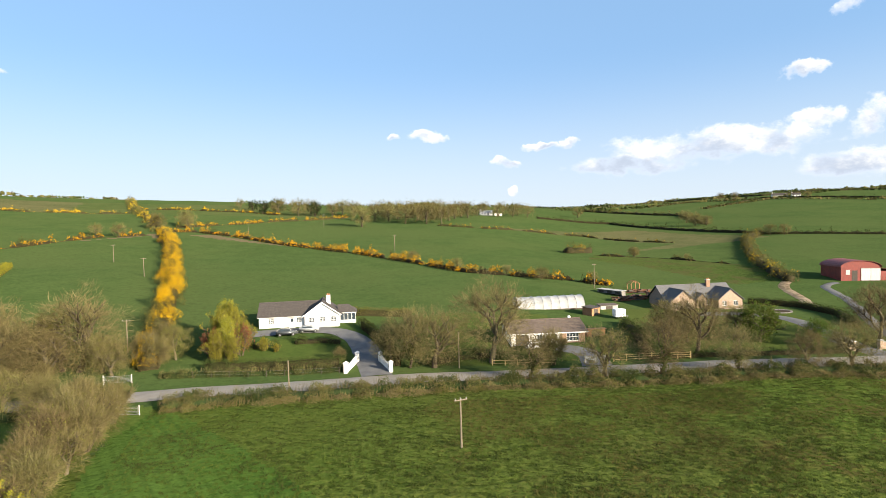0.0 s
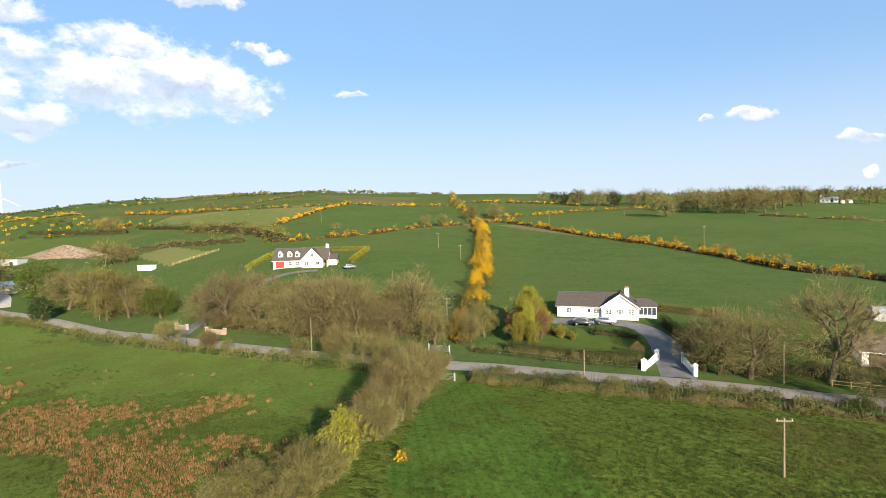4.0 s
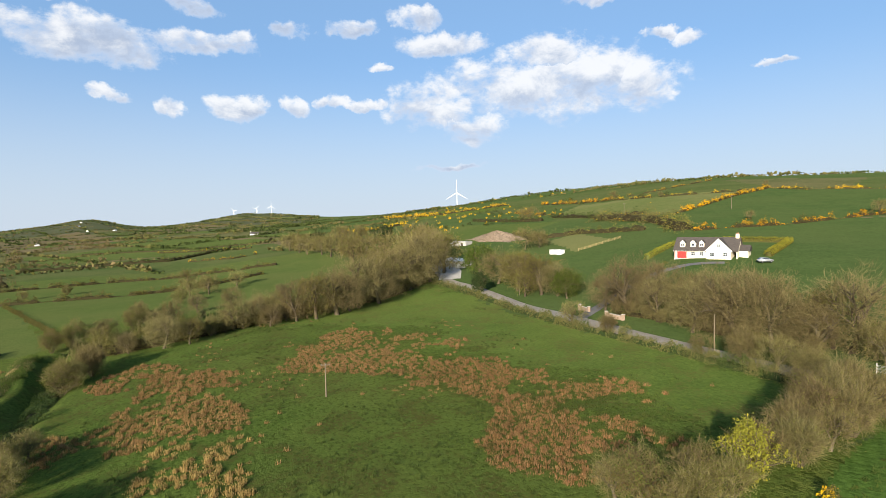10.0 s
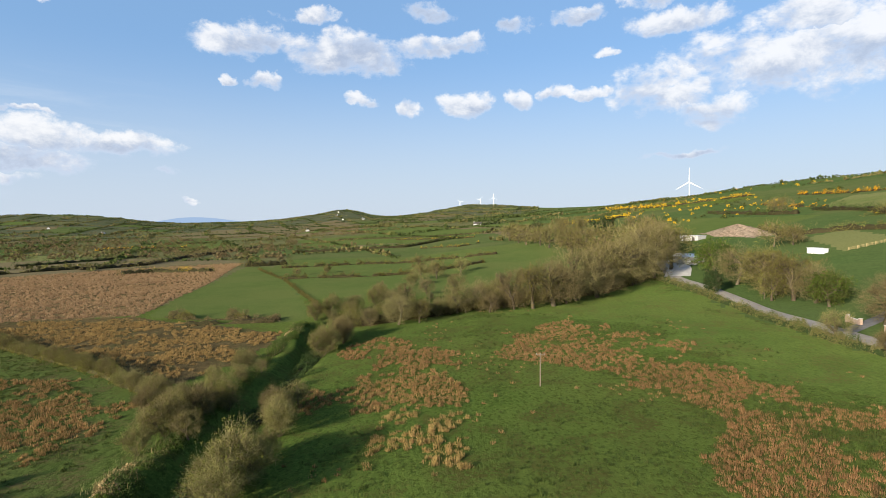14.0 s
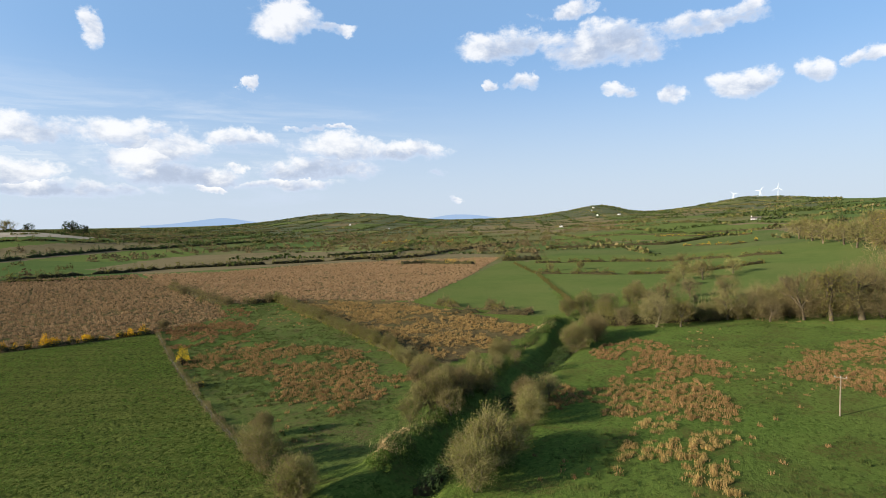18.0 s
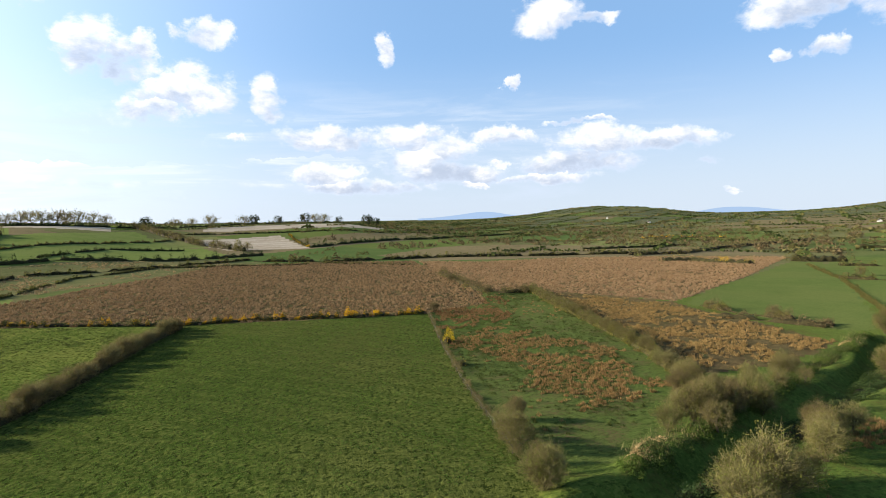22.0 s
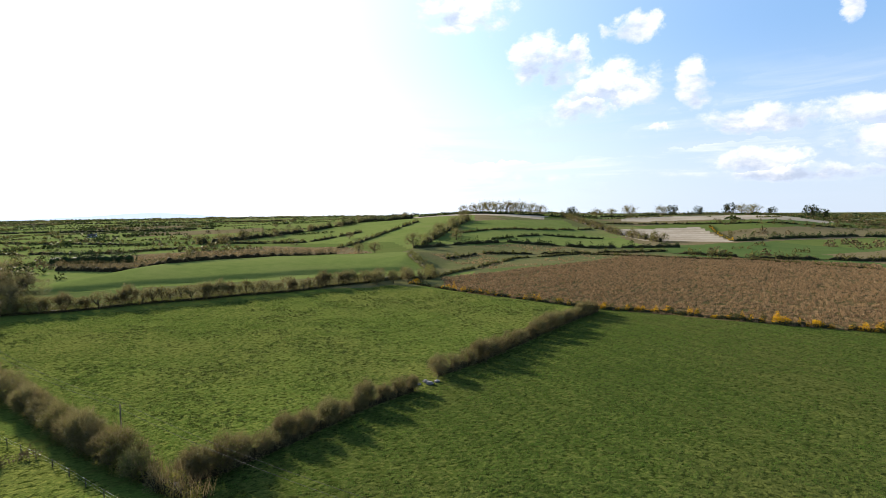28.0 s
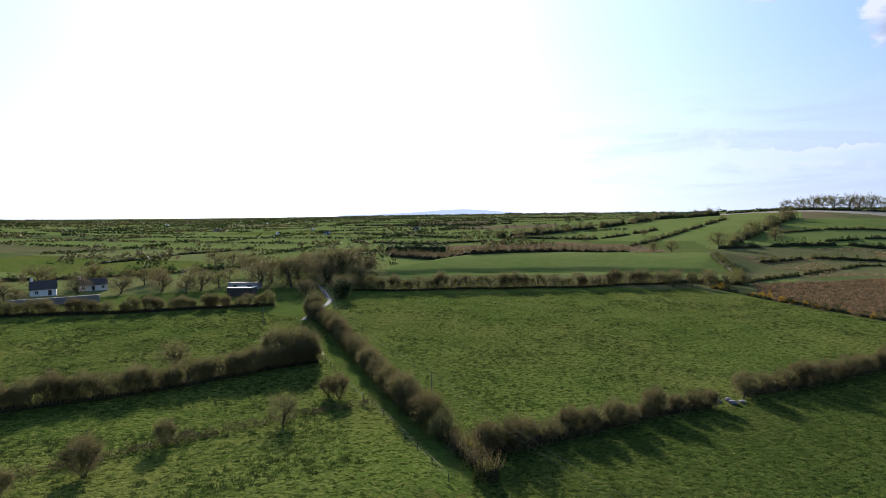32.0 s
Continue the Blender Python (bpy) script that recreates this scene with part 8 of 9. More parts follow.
def simple_house(x, y, turn, length, depth, eave, rise, wall, roof, label, wins=3, chim=1, group="", name="house"):
    """A plain gabled house for the middle distance."""
    h = thing(name, x, y, turn, label, "house", group, z=float(height(x, y)) - 0.2)
    part("plinth", boxes((0, length, 0, depth, -1.5, 0.0)), CONCRETE, h)
    holes = [(length * (i + 0.5) / wins - 0.55, length * (i + 0.5) / wins + 0.55, 0.9 if i != wins // 2 else 0.1, 2.1) for i in range(wins)]
    part("wall", wall_bm(length, eave, 0.3, holes), wall, h)
    for i, a in enumerate(holes):
        if i == wins // 2:
            part("door", boxes((a[0], a[1], 0.12, 0.18, a[2], a[3])), DARK_TIMBER, h)
        else:
            window(h, *a, bars=1)
    part("wall", boxes((0, length, depth - 0.3, depth, 0, eave)), wall, h)
    for xx in (0.0, length - 0.3):
        part("wall", prism([(0.3, 0), (depth - 0.3, 0), (depth - 0.3, eave), (depth / 2, eave + rise), (0.3, eave)], 0.3, "x", xx), wall, h)
    drop = rise / (depth / 2) * 0.4
    slope(h, -0.3, length + 0.3, -0.4, eave - drop + 0.12, depth / 2, eave + rise + 0.15, roof)
    slope(h, -0.3, length + 0.3, depth + 0.4, eave - drop + 0.12, depth / 2, eave + rise + 0.15, roof)
    for i in range(chim):
        chimney(h, 0.5 + i * (length - 1.0), depth / 2, eave + rise - 0.4, eave + rise + 1.3, wall, 1)
    return h


def shed(x, y, turn, length, depth, front, back, wall, roof, label, doors=1, name="shed", door_mat=None):
    """A lean-to or low shed with a sheeted roof."""
    h = thing(name, x, y, turn, label, "shed", z=float(height(x, y)) - 0.1)
    holes = [(length * (i + 0.5) / doors - 0.9, length * (i + 0.5) / doors + 0.9, 0.05, min(2.1, front - 0.2)) for i in range(doors)]
    part("wall", wall_bm(length, front, 0.15, holes), wall, h)
    for a in holes:
        part("door", boxes((a[0], a[1], 0.03, 0.09, a[2], a[3])), door_mat or DARK_TIMBER, h)
    part("wall", boxes((0, length, depth - 0.15, depth, -0.6, back)), wall, h)
    for xx in (0.0, length - 0.15):
        part("wall", prism([(0.15, -0.6), (depth - 0.15, -0.6), (depth - 0.15, back), (0.15, front)], 0.15, "x", xx), wall, h)
    n = int(length / 0.9)
    for i in range(n):
        a, b = -0.2 + i * (length + 0.4) / n, -0.2 + (i + 1) * (length + 0.4) / n
        part("roof_sheet", prism([(-0.3, front + 0.02), (depth + 0.3, back + 0.02), (depth + 0.3, back + 0.08), (-0.3, front + 0.08)], b - a - 0.02, "x", a), roof, h)
    return h


def red_barn():
    h = thing("barn", 130.5, 162.0, -12.0, "red round-roofed tin hay barn with pale sliding doors", "barn", z=float(height(137, 164)) - 0.2)
    w, arc = 11.0, []
    for i in range(13):
        a = math.pi * i / 12
        arc.append((w / 2 - math.cos(a) * (w / 2 + 0.3), 4.2 + math.sin(a) * 2.0))
    for y in (0.0, 11.8):
        part("end_wall", prism([(0, -1), (w, -1), (w, 4.2)] + [(a, min(z, 6.2) - 0.08) for a, z in arc[::-1][1:-1]] + [(0, 4.2)], 0.2, "y", y), RED_TIN, h)
    for x in (0.0, w - 0.2):
        part("side_wall", boxes((x, x + 0.2, 0.2, 11.8, -1, 4.2)), RED_TIN, h)
    for (a0, z0), (a1, z1) in zip(arc, arc[1:]):
        part("roof_sheet", prism([(a0, z0), (a1, z1), (a1, z1 + 0.07), (a0, z0 + 0.07)], 12.6, "y", -0.3), RED_TIN, h)
    for i in range(2):
        d = part("sliding_door", boxes((5.6 + i * 2.7, 8.2 + i * 2.7, -0.12, -0.02, 0.1, 3.9)), GREY_TIN, h, "pale weathered tin sliding door")
        part("rail", boxes((5.6 + i * 2.7, 8.2 + i * 2.7, -0.16, -0.12, 3.75, 3.9)), STEEL, d)
    # dark panel on the closed wall stands for the doorway's unlit inside
    part("opening", boxes((3.0, 4.6, -0.03, 0.0, 0.0, 3.2)), DARK_TIMBER, h, "doorway shown by a panel painted dark as shade")
    part("hatch", boxes((1.4, 2.5, -0.05, 0.0, 1.9, 3.4)), GREY_TIN, h, "pale tin hatch")
    lean = part("lean_to", boxes((w, w + 6, 0.3, 10, -1, 2.9)), RED_TIN, h, "red tin lean-to")
    part("roof", prism([(w, 3.9), (w + 6.3, 2.9), (w + 6.3, 3.0), (w, 4.0)], 10.4, "y", 0.0), RED_TIN, lean)
    part("door", boxes((w + 2, w + 4.5, 0.22, 0.3, 0.1, 2.5)), GREY_TIN, lean)


def polytunnel():
    h = thing("polytunnel", 24.4, 133.4, 6.0, "long arched polytunnel covered in milky plastic film", "polytunnel", z=float(height(33, 136)) - 0.3)
    n, length, w, tall = 8, 17.5, 6.0, 3.3
    for i in range(n):
        x0, x1 = i * length / n, (i + 1) * length / n
        bm = bmesh.new()
        rows = []
        for k in range(4):
            t = k / 3
            sag = 0.14 * math.sin(t * math.pi)
            row = []
            for j in range(13):
                a = math.pi * j / 12
                r = 1 - sag * (0.3 + 0.7 * math.sin(a)) * 0.35
                row.append(bm.verts.new((x0 + (x1 - x0) * t, w / 2 - math.cos(a) * w / 2 * r, math.sin(a) ** 0.75 * tall * r)))
            rows.append(row)
        for a, b in zip(rows, rows[1:]):
            for j in range(12):
                bm.faces.new((a[j], a[j + 1], b[j + 1], b[j]))
        ob = part("film_bay", bm, FILM, h)
        for p in ob.data.polygons:
            p.use_smooth = True
    for i in range(n + 1):
        x = i * length / n
        bm, rings = bmesh.new(), []
        for j in range(13):
            a = math.pi * j / 12
            cy, cz = w / 2 - math.cos(a) * (w / 2 + 0.02), math.sin(a) ** 0.75 * (tall + 0.02)
            rings.append([bm.verts.new((x + 0.035 * math.cos(b), cy - 0.035 * math.sin(b) * math.cos(a), cz + 0.035 * math.sin(b) * math.sin(a))) for b in (k * 2 * math.pi / 5 for k in range(5))])
        for p, q in zip(rings, rings[1:]):
            for k in range(5):
                bm.faces.new((p[k], p[(k + 1) % 5], q[(k + 1) % 5], q[k]))
        part("hoop", bm, STEEL, h)
    for x in (0.02, length - 0.05):
        pts = [(w / 2 - math.cos(math.pi * j / 12) * w / 2, math.sin(math.pi * j / 12) ** 0.75 * tall) for j in range(13)]
        e = part("end_sheet", prism(pts[::-1], 0.03, "x", x), FILM, h)
        part("door_frame", boxes((x - 0.04, x + 0.06, w / 2 - 0.9, w / 2 - 0.82, 0, 2.1), (x - 0.04, x + 0.06, w / 2 + 0.82, w / 2 + 0.9, 0, 2.1), (x - 0.04, x + 0.06, w / 2 - 0.9, w / 2 + 0.9, 2.1, 2.18)), DARK_TIMBER, e)
    part("base_rail", boxes((-0.05, length + 0.05, -0.06, 0.0, -0.5, 0.25)), DARK_TIMBER, h)
    part("base_rail", boxes((-0.05, length + 0.05, w, w + 0.06, -0.5, 0.25)), DARK_TIMBER, h)


def gate_piers():
    """White splayed wing walls with capped piers at the mouth of the drive."""
    for x0, y0, x1, y1 in ((-12.9, 92.3, -11.6, 98.2), (-5.3, 92.2, -7.4, 97.8)):
        dx, dy = x1 - x0, y1 - y0
        length, turn = math.hypot(dx, dy), math.degrees(math.atan2(dy, dx))
        g = thing("entrance_wall", x0, y0, turn, "white splayed entrance wall with two capped piers", "wall", "entrance walls")
        part("wall", prism([(0.3, -0.5), (length - 0.3, -0.5), (length - 0.3, 1.75), (length * 0.5, 1.3), (0.3, 1.1)], 0.25, "y", -0.12), WHITE_WALL, g)
        for x, tall in ((0.0, 1.7), (length, 2.1)):
            p = part("pier", boxes((x - 0.3, x + 0.3, -0.3, 0.3, -0.5, tall)), WHITE_WALL, g)
            bm = boxes((x - 0.38, x + 0.38, -0.38, 0.38, tall, tall + 0.1))
            top = [bm.verts.new(q) for q in ((x - 0.3, -0.3, tall + 0.1), (x + 0.3, -0.3, tall + 0.1), (x + 0.3, 0.3, tall + 0.1), (x - 0.3, 0.3, tall + 0.1), (x, 0, tall + 0.4))]
            for a, b in ((0, 1), (1, 2), (2, 3), (3, 0)):
                bm.faces.new((top[a], top[b], top[4]))
            part("cap", bm, WHITE_WALL, p)


def stone_pier(x, y, turn, length, label):
    g = thing("entrance_wall", x, y, turn, label, "wall", "stone entrance walls")
    part("wall", boxes((0, length, -0.15, 0.15, -0.5, 1.2)), STONE_WALL, g)
    part("coping", boxes((-0.05, length + 0.05, -0.2, 0.2, 1.2, 1.3)), CONCRETE, g)
    for xx in (0, length):
        p = part("pier", boxes((xx - 0.3, xx + 0.3, -0.3, 0.3, -0.5, 1.6)), STONE_WALL, g)
        part("cap", boxes((xx - 0.36, xx + 0.36, -0.36, 0.36, 1.6, 1.72)), CONCRETE, p)


def field_gate(x, y, turn, width, label):
    g = thing("field_gate", x, y, turn, label, "gate", "field gates")
    for i, z in enumerate((0.25, 0.45, 0.65, 0.85, 1.05, 1.25)):
        part("rail", rod((0, 0, z), (width, 0, z), 0.03, 6), STEEL, g)
    for xx in (0.0, width / 2, width):
        part("stile", boxes((xx - 0.03, xx + 0.03, -0.045, -0.02, 0.2, 1.3)), STEEL, g)
    for xx in (-0.18, width + 0.18):
        part("post", rod((xx, 0, -0.4), (xx, 0, 1.5), 0.09, 8), CONCRETE, g)


def rail_fence(line, label, rails=3, tall=1.2, gap=2.2, mat=None, group="fences"):
    """A timber post-and-rail fence that follows the ground."""
    mat = mat or FENCE_WOOD
    pts, ways = along(line, gap)
    z = height(pts[:, 0], pts[:, 1])
    f = new("fence")
    f.location = (pts[0, 0], pts[0, 1], z[0])
    tagged(f, label, "fence", group)
    o = np.array(f.location)
    post = None
    for i in range(len(pts)):
        p = np.array((*pts[i], z[i])) - o
        if post is None:
            post = part("post", boxes((-0.06, 0.06, -0.06, 0.06, -0.3, tall + 0.1)), mat, f)
        else:
            q = new("post", post.data)
            q.parent = f
            q.location = p
        if i:
            a = np.array((*pts[i - 1], z[i - 1])) - o
            for k in range(rails):
                h = tall * (k + 0.75) / rails
                part("rail", rod(a + [0, 0, h], p + [0, 0, h], 0.05, 4), mat, f)


def wire_fence(line, label, gap=4.0, tall=1.1):
    """Slim posts with two strands of wire."""
    pts, ways = along(line, gap)
    z = height(pts[:, 0], pts[:, 1])
    f = new("fence")
    f.location = (pts[0, 0], pts[0, 1], z[0])
    tagged(f, label, "fence", "wire fences")
    o = np.array(f.location)
    post = None
    for i in range(len(pts)):
        if post is None:
            post = part("post", rod((0, 0, -0.3), (0, 0, tall), 0.06, 6, 0.05), DARK_TIMBER, f)
        else:
            q = new("post", post.data)
            q.parent = f
            q.location = np.array((*pts[i], z[i])) - o
    at = np.column_stack([pts, z]) - o
    for h in (0.5, tall - 0.08):
        v, fc = strand(at + [0, 0, h], 0.007, 3)
        part("wire", mesh_of("wire", v, fc, [STEEL]), None, f)


def utility_pole(x, y, tall, turn=0.0, arms=1, label="weathered wooden utility pole with a crossarm", mat=None):
    p = thing("utility_pole", x, y, turn, label, "pole", "utility poles")
    part("pole", rod((0, 0, -0.5), (0, 0, tall), 0.12, 10, 0.085), mat or POLE_WOOD, p)
    for i in range(arms):
        z = tall - 0.25 - 0.5 * i
        arm = part("crossarm", boxes((-0.75, 0.75, -0.16, -0.06, z - 0.06, z + 0.06)), mat or POLE_WOOD, p)
        for xx in (-0.65, 0.0, 0.65):
            part("insulator", rod((xx, -0.11, z + 0.06), (xx, -0.11, z + 0.24), 0.05, 8, 0.03), CONCRETE, arm)
    return x, y, float(height(x, y)) + tall


def cable(ends, label="slack overhead electric cable"):
    """Cables hung between pole heads."""
    for (x0, y0, z0), (x1, y1, z1) in zip(ends, ends[1:]):
        for off in (-0.6, 0.6):
            n = 12
            d = math.hypot(x1 - x0, y1 - y0)
            sx, sy = -(y1 - y0) / d * off, (x1 - x0) / d * off
            at = [np.array((x0 + (x1 - x0) * t + sx, y0 + (y1 - y0) * t + sy, z0 + (z1 - z0) * t - 0.1 - d * 0.02 * 4 * t * (1 - t))) for t in np.linspace(0, 1, n + 1)]
            v, f = strand(at, 0.02, 3)
            ob = new("power_cable", mesh_of("power_cable", v, f, [RUBBER]))
            tagged(ob, label, "cable", "power cables")


def car(x, y, turn, paint, label, van=False):
    c = thing("car", x, y, turn, label, "car", "parked cars", z=float(height(x, y)) + 0.2)
    top = 1.95 if van else 1.45
    side = [(-2.1, 0.35), (2.05, 0.35), (2.1, 0.75), (1.95, 0.85), (1.0, 0.92), (0.45, top - 0.06), (-1.2, top), (-1.9, 1.0), (-2.1, 0.9)]
    body = prism(side, 1.64, "y", -0.82)
    bmesh.ops.bevel(body, geom=list(body.edges), offset=0.06, segments=2, affect="EDGES")
    b = part("body", body, paint, c)
    for p in b.data.polygons:
        p.use_smooth = True
    part("windscreen", prism([(0.98, 0.97), (0.5, top - 0.12), (0.47, top - 0.12), (0.93, 0.97)], 1.4, "y", -0.7), GLASS, c)
    for y0 in (-0.835, 0.82):
        part("side_window", prism([(0.78, 0.98), (0.4, top - 0.14), (-1.15, top - 0.12), (-1.6, 1.02)], 0.015, "y", y0), GLASS, c)
    part("rear_window", prism([(-1.93, 1.02), (-1.3, top - 0.1), (-1.27, top - 0.1), (-1.88, 1.02)], 1.3, "y", -0.65), GLASS, c)
    for wx in (-1.3, 1.3):
        for wy in (-0.86, 0.68):
            w = part("wheel", rod((wx, wy, 0.31), (wx, wy + 0.18, 0.31), 0.31, 16), RUBBER, c)
            part("hub", rod((wx, wy - 0.01, 0.31), (wx, wy + 0.19, 0.31), 0.17, 10), STEEL, w)
    for wy in (-0.62, 0.42):
        part("headlight", boxes((2.03, 2.09, wy, wy + 0.2, 0.62, 0.76)), WHITE_PAINT, c)
        part("tail_light", boxes((-2.1, -2.06, wy, wy + 0.18, 0.72, 0.88)), RED_PAINT, c)


def wind_turbine(x, y, hub, blade, turn, spin, label):
    z = float(height(x, y))
    t = thing("wind_turbine", x, y, turn, label, "wind turbine", "wind turbines")
    tall = hub - z
    part("tower", rod((0, 0, -3), (0, 0, tall), 1.6, 14, 0.9), TURBINE_WHITE, t)
    part("nacelle", boxes((-1.6, 1.6, -3.2, 4.5, tall - 1.5, tall + 1.8)), TURBINE_WHITE, t)
    part("hub", rod((0, -5.2, tall), (0, -3.2, tall), 0.9, 12, 1.6), TURBINE_WHITE, t)
    for k in range(3):
        a = radians(spin + 120 * k)
        d = np.array((math.sin(a), 0, math.cos(a)))
        s = np.array((math.cos(a), 0, -math.sin(a)))
        bm = bmesh.new()
        rows = []
        for f, w in ((0.02, 0.8), (0.15, 1.5), (0.5, 1.05), (1.0, 0.3)):
            c = np.array((0, -4.3, tall)) + d * blade * f
            rows.append([bm.verts.new(c + s * w * u + np.array((0, v, 0))) for u, v in ((-0.7, 0.0), (0.0, -0.28), (0.9, 0.0), (0.0, 0.28))])
        for a_, b_ in zip(rows, rows[1:]):
            for i in range(4):
                bm.faces.new((a_[i], a_[(i + 1) % 4], b_[(i + 1) % 4], b_[i]))
        bm.faces.new(rows[-1])
        part("blade", bm, TURBINE_WHITE, t)


def caravan():
    c = thing("trailer", 45.6, 124.2, 8.0, "small white box trailer on the grass", "trailer", z=float(height(46.5, 125)) + 0.05)
    b = boxes((0, 2.6, 0, 1.8, 0.45, 2.2))
    bmesh.ops.bevel(b, geom=list(b.edges), offset=0.1, segments=2, affect="EDGES")
    part("body", b, WHITE_PAINT, c)
    part("hatch", boxes((0.5, 1.4, -0.02, 0.0, 0.7, 2.0)), GREY_TIN, c)
    part("drawbar", boxes((2.6, 3.6, 0.85, 0.95, 0.4, 0.5)), STEEL, c)
    for yy in (-0.1, 1.7):
        part("wheel", rod((1.3, yy, 0.3), (1.3, yy + 0.2, 0.3), 0.3, 14), RUBBER, c)
    part("jockey_leg", boxes((3.45, 3.55, 0.85, 0.95, -0.1, 0.45)), STEEL, c)


def earth_mound():
    """The heap of bare soil in the old quarry."""
    n, m = 28, 7
    rng = np.random.default_rng(9)
    v, cx, cy = [], -294, 150
    for i in range(m):
        f = i / (m - 1)
        for j in range(n):
            a = 6.283 * j / n
            r = (1 - f) * (1 + 0.14 * math.sin(3 * a + 1) + 0.1 * math.sin(7 * a)) + 0.01
            x, y = cx + math.cos(a) * 26 * r, cy + math.sin(a) * 11 * r
            v.append((x, y, float(height(x, y)) - 0.4 + 5.0 * f ** 0.8 * (1 + 0.12 * math.sin(4 * a)) + rng.normal() * 0.15))
    f = [(i * n + j, i * n + (j + 1) % n, (i + 1) * n + (j + 1) % n, (i + 1) * n + j) for i in range(m - 1) for j in range(n)]
    ob = new("earth_mound", mesh_of("earth_mound", v, f, [MUD]))
    tagged(ob, "pale brown heap of bare quarried earth", "mound")


def rocks(places):
    for i, (x, y, s) in enumerate(places):
        rng = np.random.default_rng(300 + i)
        bm = bmesh.new()
        bmesh.ops.create_icosphere(bm, subdivisions=2, radius=1.0)
        for q in bm.verts:
            q.co = Vector((q.co.x * s * 1.2, q.co.y * s, q.co.z * s * 0.7)) * (1 + 0.18 * float(rng.normal()))
        me = bpy.data.meshes.new("boulder")
        bm.to_mesh(me)
        bm.free()
        me.materials.append(ROCK)
        ob = new("boulder", me)
        ob.location = (x, y, float(height(x, y)) + s * 0.35)
        tagged(ob, "rough grey boulder added in place of a pale puddle", "rock", "boulders")


def log_heap(x, y, turn, length, depth, tall, seed, label):
    """A loose heap of cut logs and old boards."""
    rng = np.random.default_rng(seed)
    h = thing("log_heap", x, y, turn, label, "wood pile", "wood piles")
    for i in range(46):
        f = rng.uniform()
        p = np.array([(rng.uniform() - 0.5) * length, (rng.uniform() - 0.5) * depth * (1 - 0.7 * f), 0.1 + tall * f])
        a = rng.normal() * 0.5
        d = np.array([math.cos(a), math.sin(a), rng.normal() * 0.12]) * rng.uniform(0.5, 1.3)
        part("log", rod(p - d, p + d, rng.uniform(0.09, 0.2), 6), LOG_WOOD if i % 3 else DARK_TIMBER, h)


def gazebo(x, y, turn):
    g = thing("gazebo", x, y, turn, "small open timber gazebo with a pitched frame roof", "gazebo")
    for px in (-1.4, 1.4):
        for py in (-1.1, 1.1):
            part("post", boxes((px - 0.07, px + 0.07, py - 0.07, py + 0.07, -0.3, 1.9)), SHED_WOOD, g)
    for py in (-1.1, 0.0, 1.1):
        part("rafter", rod((-1.7, py, 1.75), (0, py, 2.7), 0.06, 4), SHED_WOOD, g)
        part("rafter", rod((0, py, 2.7), (1.7, py, 1.75), 0.06, 4), SHED_WOOD, g)
    part("ridge_beam", rod((0, -1.3, 2.72), (0, 1.3, 2.72), 0.07, 4), SHED_WOOD, g)


def flower_bed(x, y):
    """An oval of dark dug soil with a rim of stones."""
    b = thing("flower_bed", x, y, 8.0, "oval bed of dark soil edged with stones in the lawn", "flower bed", z=0.0)
    n = 28
    rim = [(x + 2.7 * math.cos(6.283 * i / n), y + 1.9 * math.sin(6.283 * i / n)) for i in range(n)]
    v = [(px - x, py - y, float(height(px, py)) + 0.06) for px, py in rim] + [(0, 0, float(height(x, y)) + 0.28)]
    part("soil", mesh_of("soil", v, [(i, (i + 1) % n, n) for i in range(n)], [DARK_SOIL], smooth=True), None, b)
    for i in range(0, n, 1):
        px, py, pz = v[i]
        part("edge_stone", boxes((px - 0.22, px + 0.22, py - 0.16, py + 0.16, pz - 0.2, pz + 0.16)), ROCK, b)


log_heap(55, 144.5, 10, 5, 2.4, 1.1, 1, "heap of reddish-brown cut logs beside the polytunnel")
log_heap(60.5, 146.5, -5, 6, 3.0, 1.4, 2, "broad heap of brown logs and old boards")
log_heap(66, 149, 15, 5, 2.6, 1.2, 3, "heap of dark logs behind the stone-gabled house")
log_heap(64, 156, 0, 6, 2.2, 1.0, 4, "low stack of logs below the field hedge")
gazebo(65.0, 162.0, 10)
flower_bed(87.2, 127.2)
strip("farm_track", [(98, 132), (101, 137), (105, 148), (110, 160), (116, 166)], 1.6, MUD, "rutted muddy track up the slope", "track", lift=0.12)
white_bungalow()
brown_bungalow()
stone_house()
dormer_house()
red_barn()
polytunnel()
gate_piers()
earth_mound()
caravan()
car(-27.6, 112.6, 12.0, CAR_GREY, "dark grey hatchback parked before the white bungalow")
car(-23.4, 114.6, 8.0, CAR_SILVER, "silver car parked before the white bungalow")
car(22.0, 102.2, 4.0, CAR_WHITE, "white car parked before the brown-roofed bungalow")
car(-112.0, 143.5, 70.0, CAR_SILVER, "silver car parked beside the dormer house")
stone_pier(-126.0, 89.6, -8.0, 5.0, "cream stone entrance wall below the dormer house")
stone_pier(-112.0, 87.6, 2.0, 6.0, "cream stone entrance wall beside the road")
stone_pier(73.5, 91.6, 10.0, 3.0, "buff stone entrance wall of the sloping garden")
stone_pier(81.5, 92.2, 5.0, 4.0, "buff stone entrance wall beside the lane")
field_gate(-51.2, 89.3, 3.0, 4.0, "galvanised tubular field gate at the foot of the hill")
field_gate(-42.2, 75.6, -3.0, 3.2, "galvanised tubular gate into the rough pasture")
field_gate(28.6, 92.6, 4.0, 3.4, "dark metal gate at the drive's mouth")
rail_fence([(33.5, 92.6), (40, 92.2), (47, 91.4)], "yellowed timber post-and-rail fence along the road")
rail_fence([(12.5, 94.6), (19, 94.0), (25, 93.0)], "low timber rail fence beside the road", rails=2, tall=1.0)
